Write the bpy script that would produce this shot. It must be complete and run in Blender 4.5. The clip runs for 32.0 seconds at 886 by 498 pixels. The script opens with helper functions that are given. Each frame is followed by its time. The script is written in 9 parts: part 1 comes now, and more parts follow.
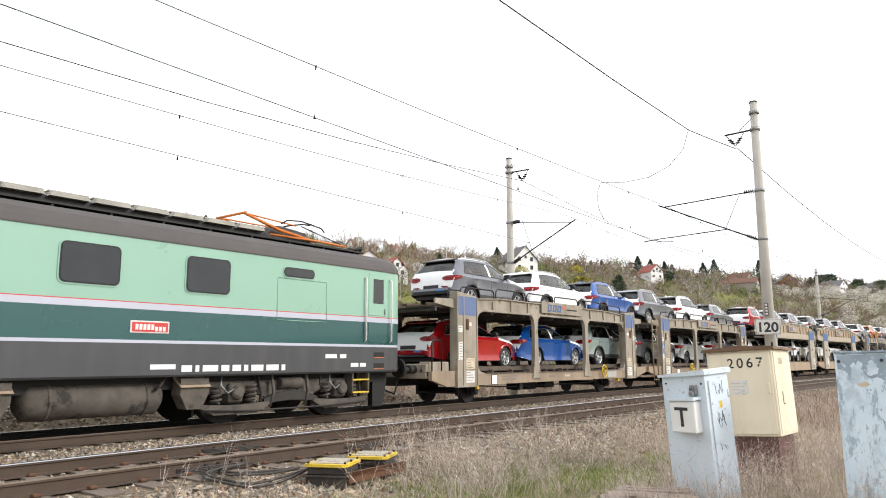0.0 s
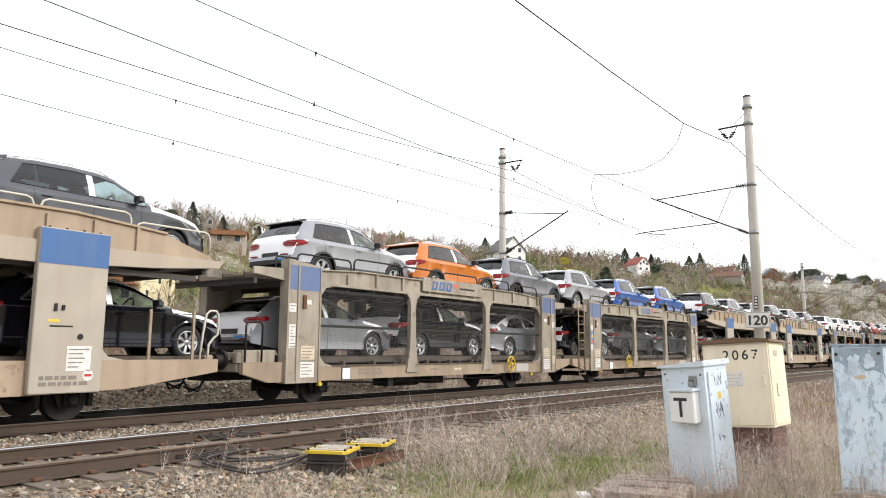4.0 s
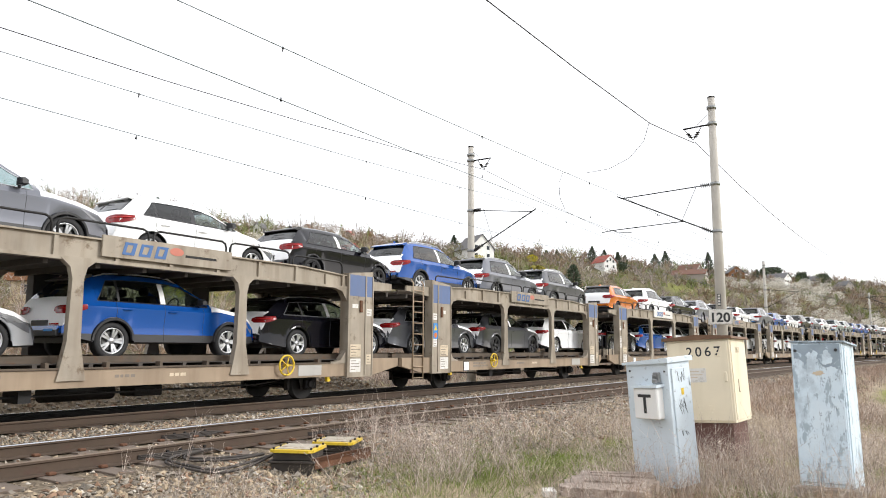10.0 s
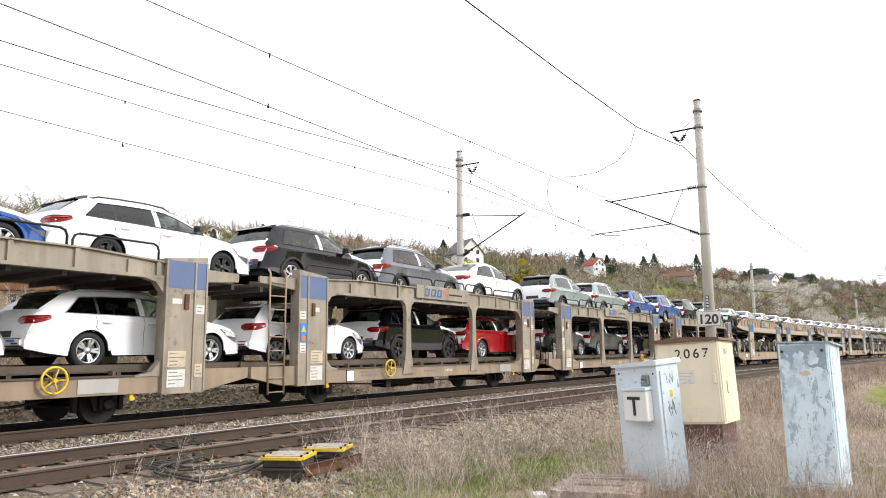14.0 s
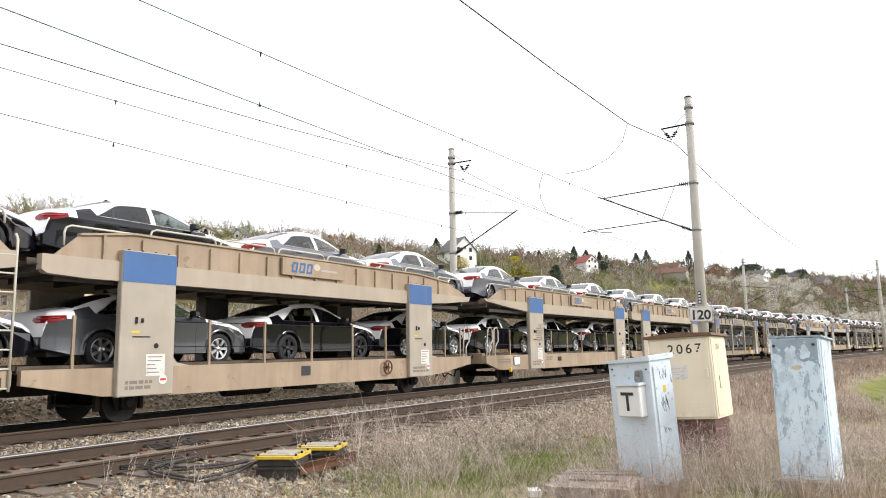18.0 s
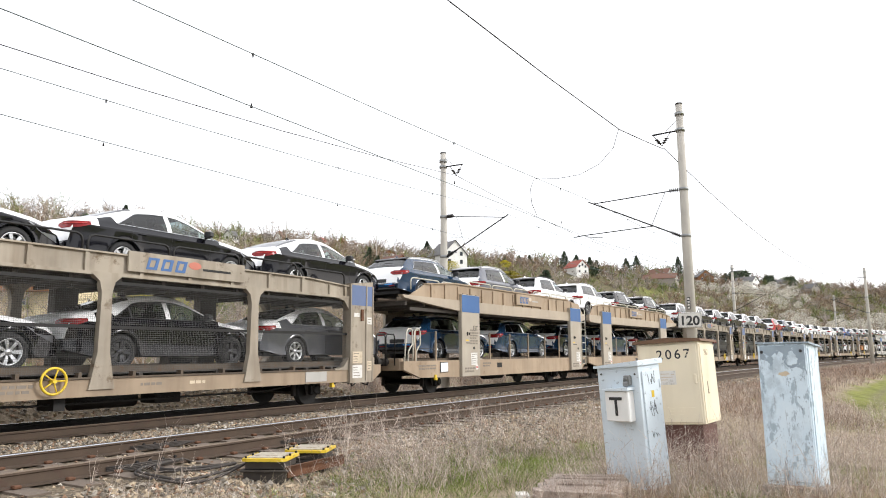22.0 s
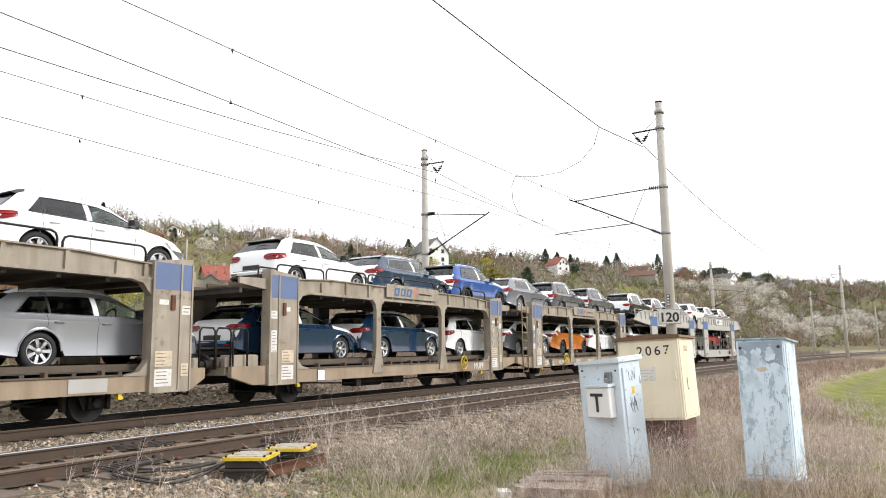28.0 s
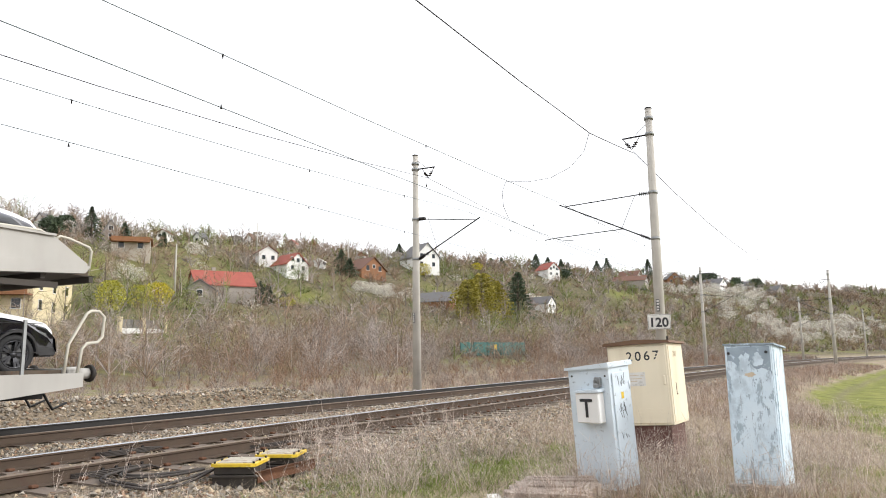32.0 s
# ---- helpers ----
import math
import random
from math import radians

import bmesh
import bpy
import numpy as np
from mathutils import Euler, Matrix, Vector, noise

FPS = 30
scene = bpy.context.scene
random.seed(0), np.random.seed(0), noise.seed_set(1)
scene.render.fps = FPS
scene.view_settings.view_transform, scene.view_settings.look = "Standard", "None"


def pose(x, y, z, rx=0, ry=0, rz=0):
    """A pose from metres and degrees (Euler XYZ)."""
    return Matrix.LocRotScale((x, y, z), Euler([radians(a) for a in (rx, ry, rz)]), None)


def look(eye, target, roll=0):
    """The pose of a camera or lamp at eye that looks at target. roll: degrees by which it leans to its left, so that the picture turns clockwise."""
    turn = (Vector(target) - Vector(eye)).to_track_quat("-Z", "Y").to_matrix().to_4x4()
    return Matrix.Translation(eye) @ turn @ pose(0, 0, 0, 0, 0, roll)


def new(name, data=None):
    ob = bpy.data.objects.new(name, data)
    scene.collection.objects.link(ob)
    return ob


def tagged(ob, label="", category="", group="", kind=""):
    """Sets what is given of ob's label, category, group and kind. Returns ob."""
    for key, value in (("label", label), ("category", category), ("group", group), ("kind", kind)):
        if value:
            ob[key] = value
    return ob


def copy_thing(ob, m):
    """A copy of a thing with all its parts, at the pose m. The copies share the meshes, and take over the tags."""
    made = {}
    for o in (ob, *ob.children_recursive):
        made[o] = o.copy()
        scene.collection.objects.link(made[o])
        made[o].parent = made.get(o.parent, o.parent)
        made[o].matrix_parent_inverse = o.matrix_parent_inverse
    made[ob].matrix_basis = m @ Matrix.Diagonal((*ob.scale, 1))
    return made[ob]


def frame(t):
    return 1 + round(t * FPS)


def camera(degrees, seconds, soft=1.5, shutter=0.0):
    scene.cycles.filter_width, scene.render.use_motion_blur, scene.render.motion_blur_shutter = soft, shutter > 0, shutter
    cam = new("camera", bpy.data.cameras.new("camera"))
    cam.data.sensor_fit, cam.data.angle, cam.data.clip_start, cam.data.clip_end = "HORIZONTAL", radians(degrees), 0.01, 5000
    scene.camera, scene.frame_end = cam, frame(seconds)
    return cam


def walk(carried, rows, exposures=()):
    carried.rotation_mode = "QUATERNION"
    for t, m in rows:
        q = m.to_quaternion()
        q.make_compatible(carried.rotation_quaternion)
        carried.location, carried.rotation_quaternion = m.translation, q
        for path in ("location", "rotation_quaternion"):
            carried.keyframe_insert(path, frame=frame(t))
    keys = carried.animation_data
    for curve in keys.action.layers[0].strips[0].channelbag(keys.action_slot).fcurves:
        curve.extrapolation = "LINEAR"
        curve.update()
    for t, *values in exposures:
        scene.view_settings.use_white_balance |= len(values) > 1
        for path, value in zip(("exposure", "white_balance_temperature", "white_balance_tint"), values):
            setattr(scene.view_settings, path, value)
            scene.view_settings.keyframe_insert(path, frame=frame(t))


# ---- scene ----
cam = camera(63.55, 32.0, soft=1.0)


def aim(x, y, z, turn, tilt, lean):
    """A camera pose: turn from the track's line, tilt above level, lean to the right, in degrees."""
    a, b = radians(turn), radians(tilt)
    way = Vector((math.cos(b) * math.cos(a), math.cos(b) * math.sin(a), math.sin(b)))
    eye = Vector((x, y, z))
    return look(eye, eye + way, -lean)


walk(cam, [
    (0.0, aim(0.089, -0.099, 1.244, 36.83, 8.84, 0.23)),
    (0.5, aim(0.073, -0.094, 1.243, 36.76, 8.83, 0.22)),
    (1.0, aim(0.079, -0.071, 1.239, 36.69, 8.94, 0.13)),
    (1.5, aim(0.065, -0.038, 1.244, 36.63, 8.70, -0.08)),
    (2.0, aim(0.034, -0.014, 1.243, 36.60, 8.52, -0.09)),
    (2.5, aim(-0.000, 0.010, 1.238, 36.45, 8.35, -0.16)),
    (3.0, aim(-0.020, 0.027, 1.238, 36.29, 8.25, -0.31)),
    (3.5, aim(-0.033, 0.043, 1.231, 36.09, 8.14, -0.39)),
    (5.5, aim(-0.016, 0.044, 1.230, 34.92, 7.82, -0.41)),
    (6.0, aim(-0.021, 0.042, 1.230, 34.63, 7.84, -0.45)),
    (6.5, aim(-0.019, 0.040, 1.233, 34.39, 7.80, -0.45)),
    (7.0, aim(-0.012, 0.042, 1.231, 34.19, 7.80, -0.41)),
    (7.5, aim(-0.002, 0.039, 1.228, 34.10, 7.79, -0.38)),
    (8.0, aim(-0.003, 0.036, 1.230, 33.89, 7.82, -0.26)),
    (8.5, aim(-0.006, 0.039, 1.235, 33.73, 7.84, -0.28)),
    (9.0, aim(-0.008, 0.037, 1.233, 33.60, 7.86, -0.25)),
    (9.5, aim(-0.008, 0.035, 1.234, 33.43, 7.85, -0.28)),
    (10.0, aim(-0.010, 0.038, 1.236, 33.31, 7.83, -0.23)),
    (10.5, aim(-0.015, 0.037, 1.233, 33.16, 7.91, -0.14)),
    (11.0, aim(-0.009, 0.036, 1.235, 33.08, 7.96, -0.17)),
    (11.5, aim(-0.008, 0.029, 1.233, 32.99, 8.02, -0.10)),
    (12.0, aim(-0.005, 0.040, 1.233, 32.85, 7.99, -0.03)),
    (12.5, aim(-0.018, 0.038, 1.234, 32.71, 8.10, 0.05)),
    (13.0, aim(-0.013, 0.030, 1.235, 32.60, 8.15, 0.18)),
    (13.5, aim(-0.021, 0.018, 1.240, 32.52, 8.18, 0.32)),
    (14.0, aim(-0.016, 0.018, 1.239, 32.47, 8.20, 0.46)),
    (14.5, aim(-0.003, 0.027, 1.235, 32.35, 8.19, 0.57)),
    (16.5, aim(-0.007, 0.015, 1.232, 32.05, 8.18, 0.90)),
    (17.0, aim(-0.005, 0.014, 1.230, 31.99, 8.15, 0.98)),
    (17.5, aim(-0.006, 0.022, 1.231, 31.93, 8.06, 0.98)),
    (18.0, aim(-0.023, 0.018, 1.232, 31.89, 8.04, 0.97)),
    (18.5, aim(-0.023, 0.027, 1.231, 31.89, 8.08, 0.84)),
    (19.0, aim(-0.016, 0.034, 1.231, 31.79, 8.12, 0.74)),
    (19.5, aim(-0.020, 0.033, 1.231, 31.67, 8.17, 0.65)),
    (20.0, aim(-0.026, 0.032, 1.235, 31.61, 8.23, 0.58)),
    (20.5, aim(-0.030, 0.029, 1.234, 31.47, 8.35, 0.52)),
    (21.0, aim(-0.033, 0.027, 1.233, 31.41, 8.34, 0.53)),
    (21.5, aim(-0.033, 0.021, 1.230, 31.26, 8.39, 0.56)),
    (22.0, aim(-0.024, 0.015, 1.228, 31.14, 8.32, 0.49)),
    (22.5, aim(-0.018, 0.014, 1.233, 31.04, 8.27, 0.52)),
    (23.0, aim(-0.008, 0.016, 1.227, 30.90, 8.32, 0.50)),
    (23.5, aim(-0.008, 0.021, 1.233, 30.90, 8.23, 0.34)),
    (24.0, aim(-0.021, 0.023, 1.229, 30.86, 8.22, 0.37)),
    (24.5, aim(-0.014, 0.036, 1.230, 30.79, 8.17, 0.24)),
    (25.0, aim(-0.010, 0.034, 1.231, 30.63, 8.12, 0.28)),
    (25.5, aim(-0.003, 0.021, 1.231, 30.50, 8.18, 0.43)),
    (27.5, aim(-0.017, 0.016, 1.231, 29.77, 8.09, 0.77)),
    (28.0, aim(-0.011, 0.023, 1.227, 29.64, 8.11, 0.78)),
    (28.5, aim(-0.013, 0.021, 1.229, 29.49, 8.17, 0.77)),
    (29.0, aim(-0.018, 0.019, 1.236, 29.33, 8.18, 0.70)),
    (29.5, aim(-0.019, 0.015, 1.233, 29.26, 8.27, 0.65)),
    (30.0, aim(-0.015, 0.019, 1.231, 29.15, 8.37, 0.62)),
    (30.5, aim(-0.027, 0.014, 1.230, 28.93, 8.53, 0.68)),
    (31.0, aim(-0.025, -0.007, 1.230, 28.89, 8.58, 0.66)),
    (31.5, aim(-0.022, 0.005, 1.232, 28.89, 8.58, 0.65)),
    (32.0, aim(-0.022, 0.009, 1.233, 28.89, 8.49, 0.80)),
])


# ---- light: a bright overcast sky and a weak, wide sun ----
world = bpy.data.worlds.new("world")
scene.world = world
world.use_nodes = True
wt = world.node_tree
wt.nodes.clear()
w_out = wt.nodes.new("ShaderNodeOutputWorld")
w_bg = wt.nodes.new("ShaderNodeBackground")
w_sky = wt.nodes.new("ShaderNodeTexSky")
w_sky.sky_type = "NISHITA"
w_sky.sun_disc = False
w_sky.sun_elevation = radians(28)
w_sky.sun_rotation = radians(125)
w_sky.dust_density = 4.0
w_cloud = wt.nodes.new("ShaderNodeTexNoise")
w_cloud.inputs["Scale"].default_value = 1.6
w_cloud.inputs["Detail"].default_value = 5.0
w_ramp = wt.nodes.new("ShaderNodeMapRange")
w_ramp.inputs["From Min"].default_value = 0.3
w_ramp.inputs["From Max"].default_value = 0.75
w_ramp.inputs["To Min"].default_value = 0.97
w_ramp.inputs["To Max"].default_value = 0.80
w_mix = wt.nodes.new("ShaderNodeMix")
w_mix.data_type = "RGBA"
w_mix.inputs[7].default_value = (11.5, 11.65, 12.1, 1)
w_bg.inputs["Strength"].default_value = 0.1
wt.links.new(w_cloud.outputs["Fac"], w_ramp.inputs["Value"])
wt.links.new(w_ramp.outputs["Result"], w_mix.inputs[0])
wt.links.new(w_sky.outputs["Color"], w_mix.inputs[6])
wt.links.new(w_mix.outputs[2], w_bg.inputs["Color"])
wt.links.new(w_bg.outputs["Background"], w_out.inputs["Surface"])

sun_data = bpy.data.lights.new("sun", "SUN")
sun_data.energy = 1.9
sun_data.angle = radians(14)
sun_data.color = (1.0, 0.98, 0.95)
sun = new("sun", sun_data)
sun.matrix_world = look((32, -70, 40), (0, 0, 0))
scene.view_settings.exposure = 0.45


# ---- mesh and material helpers ----
class Shape:
    """Points, faces and a material number for each face."""

    def __init__(self):
        self.v, self.f, self.m, self.smooth = [], [], [], []

    def add(self, verts, faces, mat=0, smooth=False):
        o = len(self.v)
        self.v.extend(verts)
        self.f.extend([tuple(i + o for i in q) for q in faces])
        self.m.extend([mat] * len(faces))
        self.smooth.extend([smooth] * len(faces))
        return self

    def box(self, x0, x1, y0, y1, z0, z1, mat=0, c=0.0):
        if c <= 0:
            v = [(x, y, z) for x in (x0, x1) for y in (y0, y1) for z in (z0, z1)]
            return self.add(v, [(0, 1, 3, 2), (4, 6, 7, 5), (0, 4, 5, 1), (2, 3, 7, 6), (0, 2, 6, 4), (1, 5, 7, 3)], mat)
        c = min(c, (x1 - x0) * 0.45, (y1 - y0) * 0.45, (z1 - z0) * 0.45)
        v, at = [], {}
        for i, x in enumerate((x0, x1)):
            for j, y in enumerate((y0, y1)):
                for k, z in enumerate((z0, z1)):
                    sx, sy, sz = 1 - 2 * i, 1 - 2 * j, 1 - 2 * k
                    at[i, j, k] = len(v)
                    v += [(x, y + sy * c, z + sz * c), (x + sx * c, y, z + sz * c), (x + sx * c, y + sy * c, z)]
        f = []
        for i in (0, 1):
            q = [at[i, 0, 0], at[i, 1, 0], at[i, 1, 1], at[i, 0, 1]]
            f.append(q if i else q[::-1])
            q = [at[0, i, 0] + 1, at[0, i, 1] + 1, at[1, i, 1] + 1, at[1, i, 0] + 1]
            f.append(q if i else q[::-1])
            q = [at[0, 0, i] + 2, at[1, 0, i] + 2, at[1, 1, i] + 2, at[0, 1, i] + 2]
            f.append(q if i else q[::-1])
        for i in (0, 1):
            for j in (0, 1):
                f.append([at[i, j, 0], at[i, j, 0] + 1, at[i, j, 1] + 1, at[i, j, 1]])
                f.append([at[i, 0, j], at[i, 0, j] + 2, at[i, 1, j] + 2, at[i, 1, j]])
                f.append([at[0, i, j] + 1, at[0, i, j] + 2, at[1, i, j] + 2, at[1, i, j] + 1])
        for key, o in at.items():
            f.append([o, o + 1, o + 2])
        return self.add(v, f, mat)

    def tube(self, path, r, n=6, mat=0, caps=True, smooth=True):
        """A round bar along a list of points; r may be a list of radii."""
        pts = [Vector(p) for p in path]
        rr = r if isinstance(r, (list, tuple)) else [r] * len(pts)
        v, f = [], []
        up = None
        for i, p in enumerate(pts):
            d = (pts[min(i + 1, len(pts) - 1)] - pts[max(i - 1, 0)]).normalized()
            if up is None:
                up = Vector((0, 0, 1)) if abs(d.z) < 0.9 else Vector((1, 0, 0))
            a = d.cross(up).normalized()
            b = a.cross(d).normalized()
            up = b
            for k in range(n):
                w = 2 * math.pi * k / n
                v.append(tuple(p + (a * math.cos(w) + b * math.sin(w)) * rr[i]))
        for i in range(len(pts) - 1):
            for k in range(n):
                f.append((i * n + k, i * n + (k + 1) % n, (i + 1) * n + (k + 1) % n, (i + 1) * n + k))
        self.add(v, f, mat, smooth)
        if caps:
            o = len(self.v) - len(v)
            self.f += [tuple(o + k for k in range(n))[::-1], tuple(o + (len(pts) - 1) * n + k for k in range(n))]
            self.m += [mat] * 2
            self.smooth += [False] * 2
        return self

    def prism(self, outline, lo, hi, axis="y", mat=0):
        """A flat outline pushed along an axis from lo to hi. Outline in the two other axes, in order."""
        n = len(outline)
        put = {"x": lambda a, b, c: (c, a, b), "y": lambda a, b, c: (a, c, b), "z": lambda a, b, c: (a, b, c)}[axis]
        v = [put(a, b, lo) for a, b in outline] + [put(a, b, hi) for a, b in outline]
        f = [tuple(range(n)), tuple(range(2 * n - 1, n - 1, -1))]
        f += [(i, n + i, n + (i + 1) % n, (i + 1) % n) for i in range(n)]
        return self.add(v, f, mat)

    def mesh(self, name, mats, turn=True):
        me = bpy.data.meshes.new(name)
        me.from_pydata(self.v, [], self.f)
        for m in mats:
            me.materials.append(m)
        me.polygons.foreach_set("material_index", self.m)
        me.polygons.foreach_set("use_smooth", self.smooth)
        me.update()
        if not turn:
            return me
        bm = bmesh.new()
        bm.from_mesh(me)
        bmesh.ops.recalc_face_normals(bm, faces=bm.faces)
        bm.to_mesh(me)
        bm.free()
        return me


def listed(m):
    return list(m) if isinstance(m, (list, tuple)) else [m]


def part(name, shape, mats, parent=None, label="", at=None):
    """Links a shape as one mesh object, under a thing or a part."""
    me = shape if isinstance(shape, bpy.types.Mesh) else shape.mesh(name, listed(mats))
    ob = new(name, me)
    if at is not None:
        ob.matrix_basis = at
    if parent is not None:
        ob.parent = parent
    if label:
        tagged(ob, label)
    return ob


def thing(name, m, label, category, group="", kind=""):
    ob = new(name)
    ob.empty_display_size = 0.2
    ob.matrix_basis = m
    return tagged(ob, label, category, group, kind)


def quick(verts, faces, name, mats, mat_ids=None, smooth=False):
    """A large mesh straight from arrays."""
    me = bpy.data.meshes.new(name)
    me.from_pydata(verts, [], faces)
    for m in listed(mats):
        me.materials.append(m)
    if mat_ids is not None:
        me.polygons.foreach_set("material_index", mat_ids)
    if smooth:
        me.polygons.foreach_set("use_smooth", [True] * len(me.polygons))
    me.update()
    return me


def material(name, colour, rough=0.6, metal=0.0, dark=0.75, scale=6.0, fine=60.0, bump=0.15, spots=0.0, spot_colour=(0.1, 0.06, 0.03),
             spot_scale=3.0, vary=0.0, coat=0.0, streaks=0.0, alpha=1.0, island=False, spec=0.5, spot_edge=0.1):
    """A surface with large blotches, fine grain, relief, and optional dirt with a shape of its own."""
    mat = bpy.data.materials.new(name)
    mat.use_nodes = True
    nt = mat.node_tree
    n, l = nt.nodes, nt.links
    b = n["Principled BSDF"]
    co = n.new("ShaderNodeTexCoord")
    big = n.new("ShaderNodeTexNoise")
    big.inputs["Scale"].default_value, big.inputs["Detail"].default_value = scale, 4
    l.new(co.outputs["Object"], big.inputs["Vector"])
    ramp = n.new("ShaderNodeMapRange")
    ramp.inputs["From Min"].default_value, ramp.inputs["From Max"].default_value = 0.3, 0.7
    ramp.inputs["To Min"].default_value, ramp.inputs["To Max"].default_value = dark, 1.0
    l.new(big.outputs["Fac"], ramp.inputs["Value"])
    mul = n.new("ShaderNodeMix")
    mul.data_type, mul.blend_type = "RGBA", "MULTIPLY"
    mul.inputs[0].default_value = 1.0
    mul.inputs[6].default_value = (*colour, 1)
    l.new(ramp.outputs["Result"], mul.inputs[7])
    top = mul.outputs[2]
    grain = n.new("ShaderNodeTexNoise")
    grain.inputs["Scale"].default_value, grain.inputs["Detail"].default_value = fine, 3
    l.new(co.outputs["Object"], grain.inputs["Vector"])
    if spots > 0:
        sp = n.new("ShaderNodeTexNoise")
        sp.inputs["Scale"].default_value, sp.inputs["Detail"].default_value, sp.inputs["Roughness"].default_value = spot_scale, 8, 0.7
        l.new(co.outputs["Object"], sp.inputs["Vector"])
        sr = n.new("ShaderNodeMapRange")
        sr.inputs["From Min"].default_value, sr.inputs["From Max"].default_value = 0.62 - 0.3 * spots, 0.62 - 0.3 * spots + spot_edge
        l.new(sp.outputs["Fac"], sr.inputs["Value"])
        mx = n.new("ShaderNodeMix")
        mx.data_type = "RGBA"
        mx.inputs[7].default_value = (*spot_colour, 1)
        l.new(sr.outputs["Result"], mx.inputs[0])
        l.new(top, mx.inputs[6])
        top = mx.outputs[2]
    if streaks > 0:
        mp = n.new("ShaderNodeMapping")
        mp.inputs["Scale"].default_value = (2.6, 2.6, 0.35)
        l.new(co.outputs["Object"], mp.inputs["Vector"])
        st = n.new("ShaderNodeTexNoise")
        st.inputs["Scale"].default_value, st.inputs["Detail"].default_value = 1.5, 6
        l.new(mp.outputs["Vector"], st.inputs["Vector"])
        sr = n.new("ShaderNodeMapRange")
        sr.inputs["From Min"].default_value, sr.inputs["From Max"].default_value = 0.45, 0.75
        sr.inputs["To Max"].default_value = streaks
        l.new(st.outputs["Fac"], sr.inputs["Value"])
        mx = n.new("ShaderNodeMix")
        mx.data_type = "RGBA"
        mx.inputs[7].default_value = (*spot_colour, 1)
        l.new(sr.outputs["Result"], mx.inputs[0])
        l.new(top, mx.inputs[6])
        top = mx.outputs[2]
    if vary > 0:
        if island:
            rnd = n.new("ShaderNodeNewGeometry").outputs["Random Per Island"]
        else:
            rnd = n.new("ShaderNodeObjectInfo").outputs["Random"]
        hs = n.new("ShaderNodeHueSaturation")
        mr = n.new("ShaderNodeMapRange")
        mr.inputs["To Min"].default_value, mr.inputs["To Max"].default_value = 1 - vary, 1 + vary
        l.new(rnd, mr.inputs["Value"])
        l.new(mr.outputs["Result"], hs.inputs["Value"])
        l.new(top, hs.inputs["Color"])
        top = hs.outputs["Color"]
    l.new(top, b.inputs["Base Color"])
    rr = n.new("ShaderNodeMapRange")
    rr.inputs["To Min"].default_value, rr.inputs["To Max"].default_value = max(rough - 0.08, 0.02), min(rough + 0.08, 1)
    l.new(big.outputs["Fac"], rr.inputs["Value"])
    l.new(rr.outputs["Result"], b.inputs["Roughness"])
    b.inputs["Metallic"].default_value = metal
    b.inputs["Specular IOR Level"].default_value = spec
    b.inputs["Coat Weight"].default_value = coat
    b.inputs["Coat Roughness"].default_value = 0.05
    b.inputs["Alpha"].default_value = alpha
    if bump > 0:
        bp = n.new("ShaderNodeBump")
        bp.inputs["Strength"].default_value, bp.inputs["Distance"].default_value = bump, 0.01
        l.new(grain.outputs["Fac"], bp.inputs["Height"])
        l.new(bp.outputs["Normal"], b.inputs["Normal"])
    return mat


def peeling_paint():
    """Pale blue paint flaking off in ragged upright patches over grey primer, with fine dark chips."""
    mat = bpy.data.materials.new("peeling_pale_blue_paint")
    mat.use_nodes = True
    n, l = mat.node_tree.nodes, mat.node_tree.links
    b = n["Principled BSDF"]
    b.inputs["Roughness"].default_value = 0.6
    co = n.new("ShaderNodeTexCoord")

    def flakes(stretch, scale, lo, hi):
        mp = n.new("ShaderNodeMapping")
        mp.inputs["Scale"].default_value = stretch
        l.new(co.outputs["Object"], mp.inputs["Vector"])
        t = n.new("ShaderNodeTexNoise")
        t.inputs["Scale"].default_value, t.inputs["Detail"].default_value, t.inputs["Roughness"].default_value = scale, 9, 0.72
        l.new(mp.outputs["Vector"], t.inputs["Vector"])
        r = n.new("ShaderNodeMapRange")
        r.inputs["From Min"].default_value, r.inputs["From Max"].default_value = lo, hi
        l.new(t.outputs["Fac"], r.inputs["Value"])
        return r.outputs["Result"]

    def mix(fac, a, c):
        m = n.new("ShaderNodeMix")
        m.data_type = "RGBA"
        l.new(fac, m.inputs[0])
        for k, v in ((6, a), (7, c)):
            if isinstance(v, tuple):
                m.inputs[k].default_value = (*v, 1)
            else:
                l.new(v, m.inputs[k])
        return m.outputs[2]

    top = mix(flakes((1, 1, 1), 2.5, 0.35, 0.65), (0.56, 0.67, 0.75), (0.64, 0.73, 0.79))
    top = mix(flakes((1, 1, 0.8), 1.9, 0.52, 0.60), top, (0.45, 0.535, 0.595))
    top = mix(flakes((1.4, 1.4, 0.6), 6, 0.555, 0.57), top, (0.35, 0.43, 0.49))
    top = mix(flakes((5, 5, 0.5), 9, 0.60, 0.66), top, (0.30, 0.345, 0.38))
    top = mix(flakes((1.5, 1.5, 0.7), 17, 0.625, 0.635), top, (0.17, 0.21, 0.25))
    top = mix(flakes((1, 1, 1), 7, 0.68, 0.70), top, (0.36, 0.30, 0.20))
    l.new(top, b.inputs["Base Color"])
    bp = n.new("ShaderNodeBump")
    bp.inputs["Strength"].default_value, bp.inputs["Distance"].default_value = 0.3, 0.004
    l.new(flakes((1, 1, 0.55), 4.5, 0.5, 0.62), bp.inputs["Height"])
    l.new(bp.outputs["Normal"], b.inputs["Normal"])
    return mat


